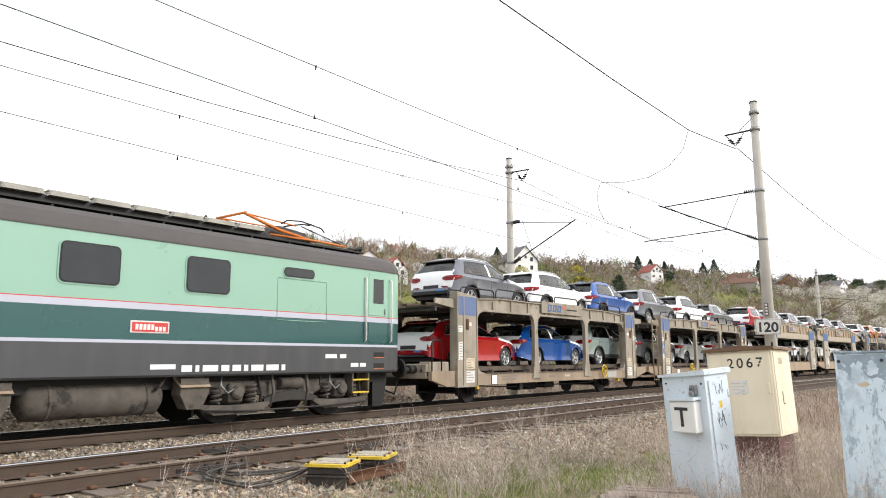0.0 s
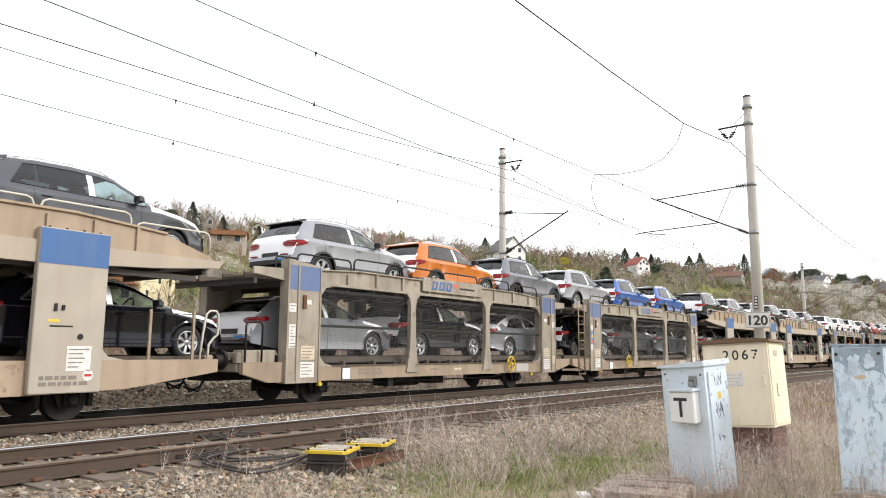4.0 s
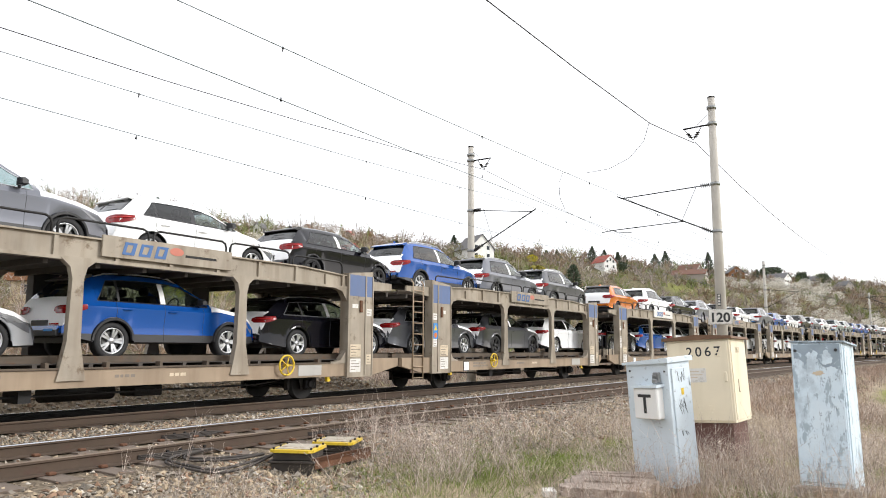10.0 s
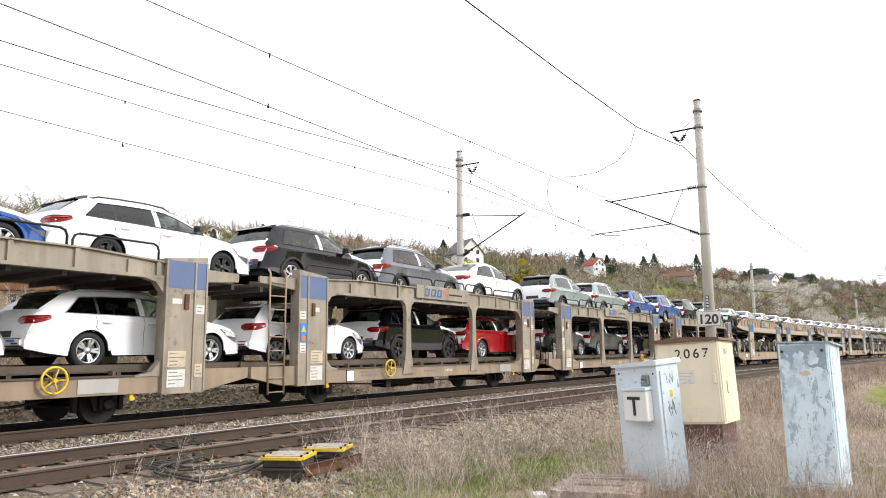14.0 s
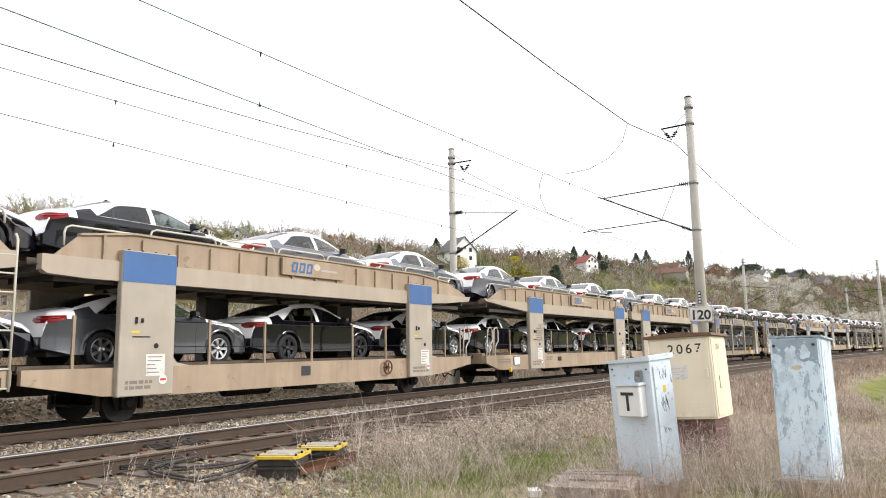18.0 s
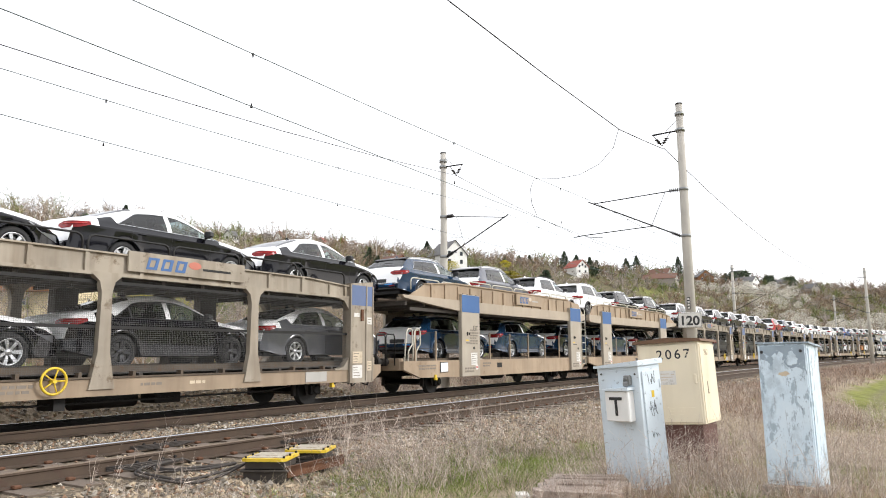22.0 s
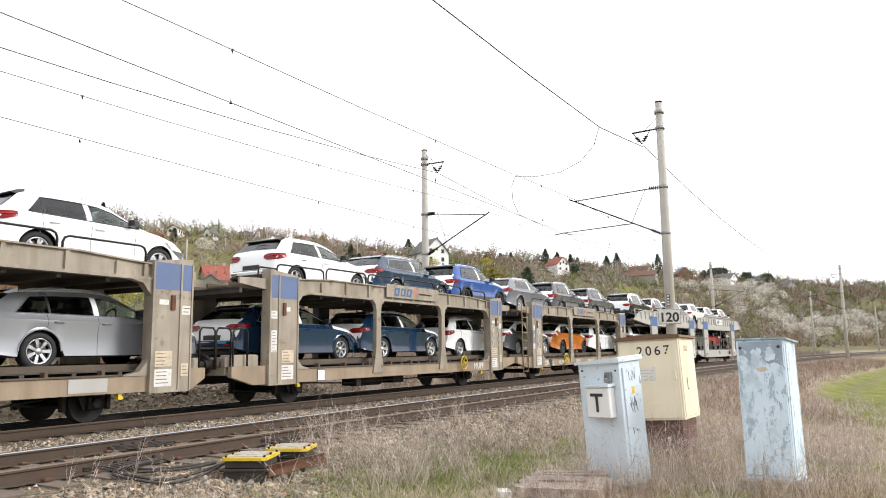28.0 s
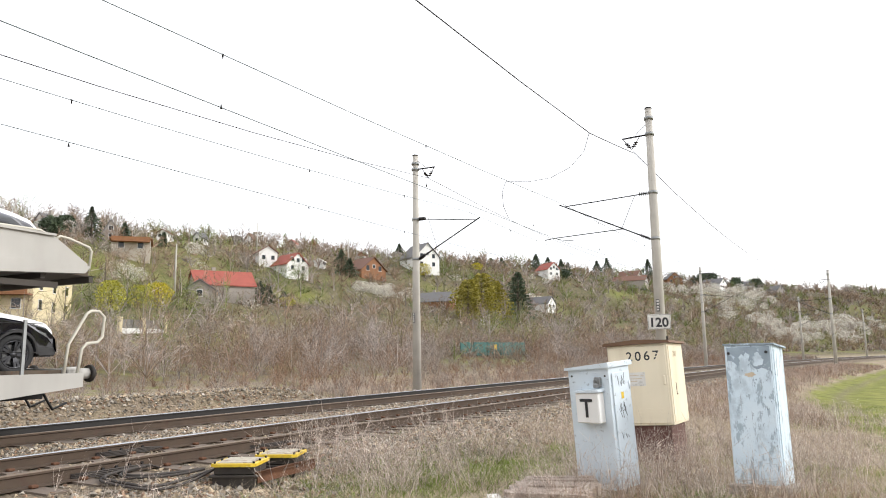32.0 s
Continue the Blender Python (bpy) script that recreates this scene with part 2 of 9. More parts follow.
# ---- the line of the railway: straight to x = 0, then bending right ----
BEND, FAR_Y, NEAR_OFF = 779.0, 13.294, -4.364


def on_line(s, off=0.0):
    """Place and heading at s metres along the far track, off metres to its left."""
    if s <= 0:
        return s, FAR_Y + off, 0.0
    a = s / BEND
    return (BEND + off) * math.sin(a), FAR_Y - BEND + (BEND + off) * math.cos(a), -a


def line_pose(s, off=0.0, z=0.0):
    x, y, a = on_line(s, off)
    return pose(x, y, z, 0, 0, math.degrees(a))


def offset_of(x, y):
    """Distance of a place from the far track's middle line, positive beyond it."""
    return y - FAR_Y if x <= 0 else math.hypot(x, y - FAR_Y + BEND) - BEND


def travelled(t):
    """How far the train has gone after t seconds."""
    return 15.565 * t - 0.01622 * ((t - 16) ** 2 - 256) + 0.003788 * t * t - 0.09496 * t + 0.1598


# ---- materials ----
RAIL_SIDE = material("dusty_rusty_rail", (0.082, 0.055, 0.037), 0.85, 0, 0.7, 3, 90, 0.35, spots=0.2, spot_colour=(0.07, 0.04, 0.028), spot_scale=5)
RAIL_OILY = material("oily_black_rail", (0.02, 0.017, 0.016), 0.6, 0.1, 0.6, 3, 90, 0.3)
RAIL_WORN = material("dull_brown_rail_head", (0.17, 0.125, 0.09), 0.6, 0.1, 0.8, 2, 80, 0.15)
RAIL_TOP = material("polished_rail_head", (0.55, 0.56, 0.58), 0.22, 1.0, 0.85, 2, 80, 0.05)
STEEL_DARK = material("dark_greasy_steel", (0.016, 0.015, 0.0145), 0.6, 0.3, 0.6, 4, 40, 0.2)
SLEEPER = material("weathered_concrete_sleeper", (0.165, 0.128, 0.10), 0.9, 0, 0.7, 4, 60, 0.4)
STONE = material("ballast_stone", (0.27, 0.235, 0.19), 0.92, 0, 0.7, 9, 60, 0.5, vary=0.45, island=True)
STONE_TAN = material("tan_ballast_stone", (0.38, 0.30, 0.205), 0.92, 0, 0.7, 9, 60, 0.5, vary=0.4, island=True)
STONE_RED = material("reddish_ballast_stone", (0.27, 0.17, 0.11), 0.92, 0, 0.7, 9, 60, 0.5, vary=0.4, island=True)
STONE_PALE = material("pale_ballast_stone", (0.52, 0.47, 0.40), 0.92, 0, 0.75, 9, 60, 0.4, vary=0.25, island=True)
CONCRETE = material("mast_concrete", (0.50, 0.47, 0.42), 0.85, 0, 0.8, 1.5, 70, 0.25, streaks=0.25, spot_colour=(0.25, 0.22, 0.19))
GALV = material("galvanised_steel", (0.32, 0.33, 0.33), 0.5, 0.6, 0.75, 8, 50, 0.1)
INSULATOR = material("brown_glazed_insulator", (0.015, 0.011, 0.010), 0.5, 0, 0.8, 6, 40, 0.0)
COPPER = material("copper_wire_with_green_patina", (0.12, 0.15, 0.15), 0.6, 0.5, 0.7, 3, 60, 0.0)
WIRE = material("dark_wire", (0.05, 0.05, 0.055), 0.6, 0.5, 0.7, 3, 60, 0.0)
TAN = material("dusty_tan_wagon_paint", (0.40, 0.302, 0.207), 0.6, 0, 0.76, 1.2, 60, 0.12, spots=0.06, spot_scale=3.0, streaks=0.5, spot_colour=(0.20, 0.128, 0.07))
PANEL_TAN = material("pale_dusty_panel_paint", (0.42, 0.37, 0.30), 0.6, 0, 0.82, 1.2, 60, 0.1, streaks=0.3, spot_colour=(0.30, 0.23, 0.16))
BROWN = material("grimy_brown_wagon_paint", (0.385, 0.332, 0.26), 0.65, 0, 0.66, 1.3, 60, 0.15, spots=0.12, spot_scale=2.2, streaks=0.6, spot_colour=(0.13, 0.088, 0.052))
SILL = material("rust_brown_dusty_sill_paint", (0.345, 0.262, 0.18), 0.7, 0, 0.72, 1.3, 60, 0.15, streaks=0.5, spot_colour=(0.15, 0.10, 0.06))
GREY_PAINT = material("clean_grey_wagon_paint", (0.42, 0.405, 0.375), 0.55, 0, 0.86, 1.2, 60, 0.08, streaks=0.18, spot_colour=(0.26, 0.23, 0.2))
BLUE_PANEL = material("sun_bleached_blue_paint", (0.035, 0.118, 0.31), 0.55, 0, 0.85, 1.5, 60, 0.08, streaks=0.15, spot_colour=(0.13, 0.17, 0.27))
BLUE_FADED = material("faded_blue_paint", (0.11, 0.16, 0.30), 0.65, 0, 0.8, 1.5, 60, 0.1, streaks=0.3, spot_colour=(0.16, 0.15, 0.16))
# deck steel, its colour darkened to carry the shade under the decks
DECK = material("shade_darkened_deck_steel", (0.075, 0.064, 0.055), 0.75, 0.2, 0.6, 2, 50, 0.2)
DECK_EDGE = material("rusty_brown_deck_channel", (0.125, 0.095, 0.068), 0.8, 0.1, 0.6, 3, 50, 0.25, spots=0.25, spot_colour=(0.10, 0.055, 0.03), spot_scale=6)
RUST = material("rusty_steel", (0.16, 0.07, 0.035), 0.85, 0.1, 0.6, 5, 60, 0.35)
BOND_STEEL = material("dirty_brown_black_steel", (0.06, 0.05, 0.042), 0.75, 0.1, 0.6, 5, 60, 0.25)
LID_PLATE = material("scuffed_lid_plate", (0.5, 0.45, 0.36), 0.6, 0.1, 0.7, 5, 60, 0.2, spots=0.3, spot_colour=(0.17, 0.10, 0.06), spot_scale=6)
YELLOW = material("chipped_yellow_paint", (0.72, 0.50, 0.03), 0.5, 0, 0.85, 6, 60, 0.1, spots=0.2, spot_scale=5)
ORANGE = material("orange_paint", (0.62, 0.17, 0.02), 0.5, 0, 0.8, 6, 60, 0.1)
PAPER = material("white_paper_label", (0.72, 0.70, 0.66), 0.7, 0, 0.85, 3, 60, 0.0, spots=0.25, spot_colour=(0.5, 0.47, 0.42), spot_scale=9)
PAPER_TAN = material("yellowed_paper_label", (0.62, 0.52, 0.38), 0.7, 0, 0.8, 3, 60, 0.0, spots=0.3, spot_colour=(0.45, 0.36, 0.26), spot_scale=9)
INK_PALE = material("worn_brown_stencil_paint", (0.22, 0.185, 0.15), 0.6, 0, 0.8, 6, 60, 0.0)
INK = material("dark_stencil_paint", (0.03, 0.03, 0.032), 0.6, 0, 0.9, 6, 60, 0.0)
WHITE_INK = material("white_stencil_paint", (0.75, 0.75, 0.73), 0.6, 0, 0.9, 6, 60, 0.0)
RED_PAINT = material("red_paint", (0.55, 0.035, 0.03), 0.4, 0, 0.9, 4, 60, 0.0)
MINT = material("glossy_mint_green_paint", (0.245, 0.43, 0.325), 0.3, 0, 0.95, 0.8, 60, 0.03, coat=0.4)
DARK_GREEN = material("glossy_dark_green_paint", (0.008, 0.075, 0.072), 0.28, 0, 0.9, 0.8, 60, 0.03, coat=0.4)
STRIPE = material("pale_grey_stripe_paint", (0.46, 0.47, 0.54), 0.4, 0, 0.95, 2, 60, 0.0)
LOCO_GREY = material("dark_grey_loco_paint", (0.045, 0.046, 0.05), 0.5, 0, 0.85, 1, 60, 0.05, streaks=0.2, spot_colour=(0.11, 0.10, 0.09))
ROOF_GREY = material("sooty_grey_roof_paint", (0.085, 0.075, 0.072), 0.7, 0, 0.75, 1.5, 60, 0.1, streaks=0.3, spot_colour=(0.07, 0.055, 0.05))
GRILLE = material("cream_roof_grille", (0.40, 0.38, 0.33), 0.7, 0.1, 0.7, 3, 60, 0.1)
BOX_BLUE = material("pale_blue_cabinet_paint", (0.65, 0.73, 0.79), 0.5, 0, 0.9, 2, 60, 0.06, spots=0.12, spot_colour=(0.25, 0.28, 0.3), spot_scale=14)
PEELED = peeling_paint()
SLAB = material("weathered_grey_brown_wood", (0.40, 0.325, 0.275), 0.95, 0, 0.55, 6, 55, 0.8, spots=0.35, spot_colour=(0.15, 0.11, 0.085), spot_scale=11, vary=0.3)
PRIMER = material("bare_grey_primer", (0.31, 0.38, 0.44), 0.7, 0, 0.75, 6, 60, 0.1, spots=0.2, spot_colour=(0.5, 0.6, 0.68), spot_scale=8, spot_edge=0.03)
GRIME = material("brown_oily_grime", (0.034, 0.029, 0.025), 0.7, 0.1, 0.6, 4, 50, 0.2)
HILL_TWIG = material("brown_hillside_twigs", (0.325, 0.235, 0.165), 0.9, 0, 0.7, 0.2, 30, 0.1, vary=0.5, island=True)
HILL_GREY = material("grey_hillside_twigs", (0.41, 0.35, 0.31), 0.9, 0, 0.7, 0.2, 30, 0.1, vary=0.5, island=True)
HILL_GREEN = material("green_hillside_buds", (0.20, 0.235, 0.075), 0.9, 0, 0.7, 0.2, 30, 0.1, vary=0.5, island=True)
HILL_OLIVE = material("budding_olive_twigs", (0.27, 0.245, 0.11), 0.9, 0, 0.7, 0.2, 30, 0.1, vary=0.5, island=True)
ENAMEL = material("white_enamel_with_rust_runs", (0.80, 0.80, 0.78), 0.45, 0, 0.94, 2, 60, 0.03, streaks=0.15, spot_colour=(0.45, 0.3, 0.18))
CREAM = material("cream_cabinet_paint", (0.84, 0.75, 0.57), 0.5, 0, 0.9, 1.2, 60, 0.04, streaks=0.3, spot_colour=(0.45, 0.36, 0.22))
CREAM_RUST = material("rusty_brown_cabinet_roof", (0.17, 0.095, 0.055), 0.8, 0, 0.7, 6, 60, 0.2)
PLINTH = material("red_brown_plinth_paint", (0.13, 0.062, 0.05), 0.8, 0, 0.75, 4, 60, 0.2)
CABLE_SKIN = material("dusty_black_cable_skin", (0.055, 0.046, 0.04), 0.75, 0, 0.7, 8, 60, 0.2)
RUBBER = material("black_rubber", (0.016, 0.016, 0.017), 0.75, 0, 0.8, 10, 80, 0.15)
BLACK_PLASTIC = material("black_car_plastic", (0.018, 0.018, 0.02), 0.45, 0, 0.85, 5, 80, 0.05)
ALLOY = material("silver_alloy_rim", (0.55, 0.56, 0.58), 0.3, 0.85, 0.9, 6, 60, 0.0)
ALLOY_DARK = material("black_alloy_rim", (0.05, 0.05, 0.055), 0.35, 0.7, 0.9, 6, 60, 0.0)
FILM = material("white_transport_film", (0.90, 0.90, 0.905), 0.42, 0, 0.97, 2.5, 25, 0.05)
TAIL = material("red_tail_light_glass", (0.24, 0.007, 0.009), 0.2, 0, 0.7, 8, 60, 0.0, coat=0.1, spec=0.3)
LAMP_GLASS = material("clear_headlight_glass", (0.22, 0.23, 0.25), 0.1, 0.3, 0.9, 8, 60, 0.0, coat=0.6)
TAIL_BRIGHT = material("bright_red_lamp_rib", (0.5, 0.02, 0.015), 0.25, 0, 0.8, 8, 60, 0.0, coat=0.2)
CABIN = material("charcoal_seat_fabric", (0.022, 0.022, 0.024), 0.85, 0, 0.7, 6, 80, 0.1)
CABIN_PALE = material("pale_grey_roof_lining", (0.5, 0.5, 0.48), 0.9, 0, 0.9, 6, 80, 0.05)
BRAKE = material("dull_brake_disc_steel", (0.10, 0.10, 0.10), 0.5, 0.7, 0.8, 8, 60, 0.05)


def pane_material(name, tint):
    """Thin glass: see-through tint with a mirror-like gloss by Fresnel."""
    mat = bpy.data.materials.new(name)
    mat.use_nodes = True
    n, l = mat.node_tree.nodes, mat.node_tree.links
    n.remove(n["Principled BSDF"])
    clear = n.new("ShaderNodeBsdfTransparent")
    clear.inputs["Color"].default_value = (*tint, 1)
    gloss = n.new("ShaderNodeBsdfGlossy")
    gloss.inputs["Roughness"].default_value = 0.03
    edge = n.new("ShaderNodeLayerWeight")
    edge.inputs["Blend"].default_value = 0.5
    curve = n.new("ShaderNodeMath")
    curve.operation = "POWER"
    curve.inputs[1].default_value = 4.0
    l.new(edge.outputs["Facing"], curve.inputs[0])
    gain = n.new("ShaderNodeMath")
    gain.operation = "MULTIPLY_ADD"
    gain.inputs[1].default_value, gain.inputs[2].default_value = 0.88, 0.075
    l.new(curve.outputs[0], gain.inputs[0])
    mix = n.new("ShaderNodeMixShader")
    l.new(gain.outputs[0], mix.inputs["Fac"])
    l.new(clear.outputs["BSDF"], mix.inputs[1])
    l.new(gloss.outputs["BSDF"], mix.inputs[2])
    l.new(mix.outputs["Shader"], n["Material Output"].inputs["Surface"])
    return mat


GLASS_CLEAR = pane_material("green_tinted_car_glass", (0.62, 0.72, 0.72))
GLASS_DARK = pane_material("dark_privacy_car_glass", (0.22, 0.25, 0.255))
TAPE = material("blue_protective_tape", (0.02, 0.23, 0.62), 0.5, 0, 0.9, 5, 60, 0.0)
CAR_PAINTS = {
    "white": material("white_car_paint", (0.88, 0.885, 0.89), 0.25, 0, 0.98, 1, 60, 0.0, coat=0.5),
    "grey": material("graphite_grey_car_paint", (0.075, 0.078, 0.088), 0.3, 0.3, 0.95, 1, 60, 0.0, coat=0.60, spec=0.4),
    "steel": material("steel_grey_car_paint", (0.145, 0.152, 0.178), 0.3, 0.3, 0.95, 1, 60, 0.0, coat=0.60, spec=0.4),
    "black": material("black_car_paint", (0.005, 0.005, 0.008), 0.15, 0, 0.95, 1, 60, 0.0, coat=0.5, spec=0.2),
    "silver": material("silver_car_paint", (0.31, 0.32, 0.34), 0.3, 0.4, 0.95, 1, 60, 0.0, coat=0.60, spec=0.4),
    "red": material("velvet_red_car_paint", (0.40, 0.006, 0.012), 0.22, 0.1, 0.95, 1, 60, 0.0, coat=0.60, spec=0.4),
    "blue": material("race_blue_car_paint", (0.004, 0.072, 0.32), 0.22, 0.1, 0.95, 1, 60, 0.0, coat=0.60, spec=0.4),
    "navy": material("petrol_blue_car_paint", (0.008, 0.032, 0.075), 0.2, 0.1, 0.95, 1, 60, 0.0, coat=0.60, spec=0.4),
    "orange": material("phoenix_orange_car_paint", (0.55, 0.15, 0.008), 0.25, 0.2, 0.95, 1, 60, 0.0, coat=0.60, spec=0.4),
    "sage": material("pale_sage_car_paint", (0.27, 0.33, 0.32), 0.28, 0.2, 0.95, 1, 60, 0.0, coat=0.60, spec=0.4),
}
PINE = material("dark_conifer_needles", (0.08, 0.11, 0.06), 0.8, 0, 0.6, 2, 30, 0.2, vary=0.35, island=True)
YEW = material("yellow_green_needles", (0.36, 0.31, 0.045), 0.8, 0, 0.6, 1.5, 30, 0.2, vary=0.4, island=True)
SPRING_PALE = material("pale_olive_spring_leaves", (0.27, 0.28, 0.10), 0.8, 0, 0.7, 1.5, 30, 0.1, vary=0.35, island=True)
PICKET = material("grey_weathered_pickets", (0.24, 0.23, 0.21), 0.85, 0, 0.8, 3, 40, 0.1)
SPRING = material("fresh_yellow_green_leaves", (0.44, 0.42, 0.05), 0.8, 0, 0.7, 1.5, 30, 0.1, vary=0.35, island=True)
FORSYTHIA = material("bright_yellow_blossom", (0.55, 0.47, 0.03), 0.8, 0, 0.7, 1.5, 30, 0.1, vary=0.3, island=True)
BLOSSOM = material("white_blossom", (0.70, 0.66, 0.58), 0.9, 0, 0.8, 1.5, 30, 0.1, vary=0.3, island=True)
TWIG = material("bare_brown_twigs", (0.285, 0.18, 0.12), 0.9, 0, 0.7, 2, 30, 0.1, vary=0.5, island=True)
TWIG_GREY = material("bare_grey_twigs", (0.33, 0.275, 0.235), 0.9, 0, 0.7, 2, 30, 0.1, vary=0.5, island=True)
BARK = material("grey_brown_bark", (0.13, 0.10, 0.08), 0.9, 0, 0.7, 5, 40, 0.3)
STALK_PALE = material("bleached_dead_stalks", (0.66, 0.57, 0.49), 0.9, 0, 0.7, 2, 30, 0.0, vary=0.4, island=True)
STALK = material("pinkish_dead_stalks", (0.45, 0.355, 0.295), 0.9, 0, 0.7, 2, 30, 0.0, vary=0.5, island=True)
DRY_GRASS = material("dry_straw_grass", (0.55, 0.455, 0.33), 0.9, 0, 0.7, 2, 30, 0.0, vary=0.45, island=True)
GREEN_GRASS = material("fresh_green_grass", (0.205, 0.26, 0.055), 0.85, 0, 0.7, 2, 30, 0.0, vary=0.4, island=True)
RED_TILE = material("red_roof_tiles", (0.34, 0.085, 0.06), 0.8, 0, 0.8, 1, 12, 0.3)
BROWN_TILE = material("brown_roof_tiles", (0.19, 0.095, 0.065), 0.8, 0, 0.8, 1, 12, 0.3)
SLATE = material("grey_slate_roof", (0.16, 0.155, 0.155), 0.8, 0, 0.8, 1, 12, 0.3)
PLASTER = material("white_plaster", (0.80, 0.79, 0.76), 0.9, 0, 0.9, 0.8, 30, 0.1, streaks=0.12, spot_colour=(0.45, 0.42, 0.38))
PLASTER_BEIGE = material("beige_plaster", (0.52, 0.46, 0.38), 0.9, 0, 0.85, 0.8, 30, 0.1, streaks=0.2, spot_colour=(0.3, 0.26, 0.21))
PLASTER_YELLOW = material("yellow_plaster", (0.70, 0.60, 0.38), 0.9, 0, 0.9, 0.8, 30, 0.1)
PLASTER_GREY = material("grey_plaster", (0.36, 0.32, 0.28), 0.9, 0, 0.85, 0.8, 30, 0.1)
WOOD_BROWN = material("brown_wooden_boards", (0.30, 0.135, 0.06), 0.8, 0, 0.7, 2, 30, 0.2)
WINDOW_DARK = material("dark_window_glass", (0.03, 0.035, 0.04), 0.1, 0, 0.9, 2, 30, 0.0)
GREEN_SHEET = material("green_fence_sheet", (0.06, 0.17, 0.15), 0.7, 0, 0.75, 1, 30, 0.1)


def ground_material():
    mat = bpy.data.materials.new("track_side_ground")
    mat.use_nodes = True
    nt = mat.node_tree
    n, l = nt.nodes, nt.links
    b = n["Principled BSDF"]
    b.inputs["Roughness"].default_value = 0.95
    b.inputs["Specular IOR Level"].default_value = 0.2
    at = n.new("ShaderNodeAttribute")
    at.attribute_name = "cover"
    sep = n.new("ShaderNodeSeparateColor")
    l.new(at.outputs["Color"], sep.inputs["Color"])
    co = n.new("ShaderNodeNewGeometry").outputs["Position"]

    def tone(scale, lo, hi, detail=6):
        t = n.new("ShaderNodeTexNoise")
        t.inputs["Scale"].default_value, t.inputs["Detail"].default_value = scale, detail
        l.new(co, t.inputs["Vector"])
        r = n.new("ShaderNodeValToRGB")
        r.color_ramp.elements[0].position, r.color_ramp.elements[1].position = 0.3, 0.7
        r.color_ramp.elements[0].color, r.color_ramp.elements[1].color = (*lo, 1), (*hi, 1)
        l.new(t.outputs["Fac"], r.inputs["Fac"])
        return r.outputs["Color"]

    def mix(fac, a, c):
        m = n.new("ShaderNodeMix")
        m.data_type = "RGBA"
        l.new(fac, m.inputs[0])
        l.new(a, m.inputs[6])
        l.new(c, m.inputs[7])
        return m.outputs[2]

    straw = tone(2.6, (0.17, 0.13, 0.092), (0.40, 0.325, 0.235))
    straw2 = mix(tone(0.06, (0.0, 0.0, 0.0), (1.0, 1.0, 1.0)), tone(1.1, (0.05, 0.04, 0.026), (0.20, 0.15, 0.105)), tone(1.1, (0.06, 0.058, 0.025), (0.17, 0.16, 0.08)))
    straw = mix(sep.outputs["Blue"], straw, straw2)
    green = tone(1.2, (0.115, 0.13, 0.03), (0.25, 0.25, 0.065))
    vo = n.new("ShaderNodeTexVoronoi")
    vo.inputs["Scale"].default_value = 24
    l.new(co, vo.inputs["Vector"])
    hs = n.new("ShaderNodeHueSaturation")
    hs.inputs["Color"].default_value = (0.22, 0.175, 0.125, 1)
    sv = n.new("ShaderNodeSeparateColor")
    l.new(vo.outputs["Color"], sv.inputs["Color"])
    mr = n.new("ShaderNodeMapRange")
    mr.inputs["To Min"].default_value, mr.inputs["To Max"].default_value = 0.35, 1.2
    l.new(sv.outputs["Red"], mr.inputs["Value"])
    l.new(mr.outputs["Result"], hs.inputs["Value"])
    c = mix(sep.outputs["Green"], straw, green)
    c = mix(sep.outputs["Red"], c, hs.outputs["Color"])
    l.new(c, b.inputs["Base Color"])
    nz = n.new("ShaderNodeTexNoise")
    nz.inputs["Scale"].default_value, nz.inputs["Detail"].default_value = 25, 5
    l.new(co, nz.inputs["Vector"])
    bp = n.new("ShaderNodeBump")
    bp.inputs["Strength"].default_value, bp.inputs["Distance"].default_value = 0.8, 0.05
    l.new(nz.outputs["Fac"], bp.inputs["Height"])
    l.new(bp.outputs["Normal"], b.inputs["Normal"])
    return mat


GROUND = ground_material()


# ---- the ground: one sheet, laid out along the railway ----
HILL_Q = (-900, -40, -16, -11, -7.9, -6.7, -6.1, 1.9, 2.7, 4.0, 12, 25, 45, 75, 95, 115, 135, 165, 200, 400, 1600)
HILL_Z = (-1.2, -1.0, -0.5, -0.42, -0.42, -0.33, -0.2, -0.2, -0.45, -0.5, -0.4, 0.0, 1.5, 9, 14, 22.6, 29.6, 35.5, 39, 50, 60)


def step(a, b, v):
    u = min(max((v - a) / (b - a), 0.0), 1.0)
    return u * u * (3 - 2 * u)


def field_edge(x):
    """How far in front of the far track the spring-green field begins."""
    return float(np.interp(x, (17, 20.7, 26, 38, 79), (13.8, 13.1, 12.2, 10.7, 11.8)))


def ground_z(x, y):
    q = offset_of(x, y)
    z = float(np.interp(q, HILL_Q, HILL_Z))
    if q > 25:
        z *= float(np.interp(x, (90, 160, 220, 320), (0.97, 1.05, 1.1, 1.17)))
    z -= 0.5 * step(11, 30, x) * step(8.5, 13, -q)
    z += 0.75 * step(2.6, 3.6, q) * (1 - step(4.6, 6.2, q)) * (1 - step(18, 23, x))
    if q < -7 or q > 6:
        z += 0.05 * noise.noise(Vector((x * 0.6, y * 0.6, 0))) + 0.03 * noise.noise(Vector((x * 2, y * 2, 3)))
    if q > 30:
        z += min((q - 30) * 0.03, 1.5) * noise.noise(Vector((x * 0.02, y * 0.02, 7)))
    return z


def spread(marks):
    out = []
    for (a, b, st) in marks:
        k = max(int(round((b - a) / st)), 1)
        out += [a + (b - a) * i / k for i in range(k)]
    return out + [marks[-1][1]]


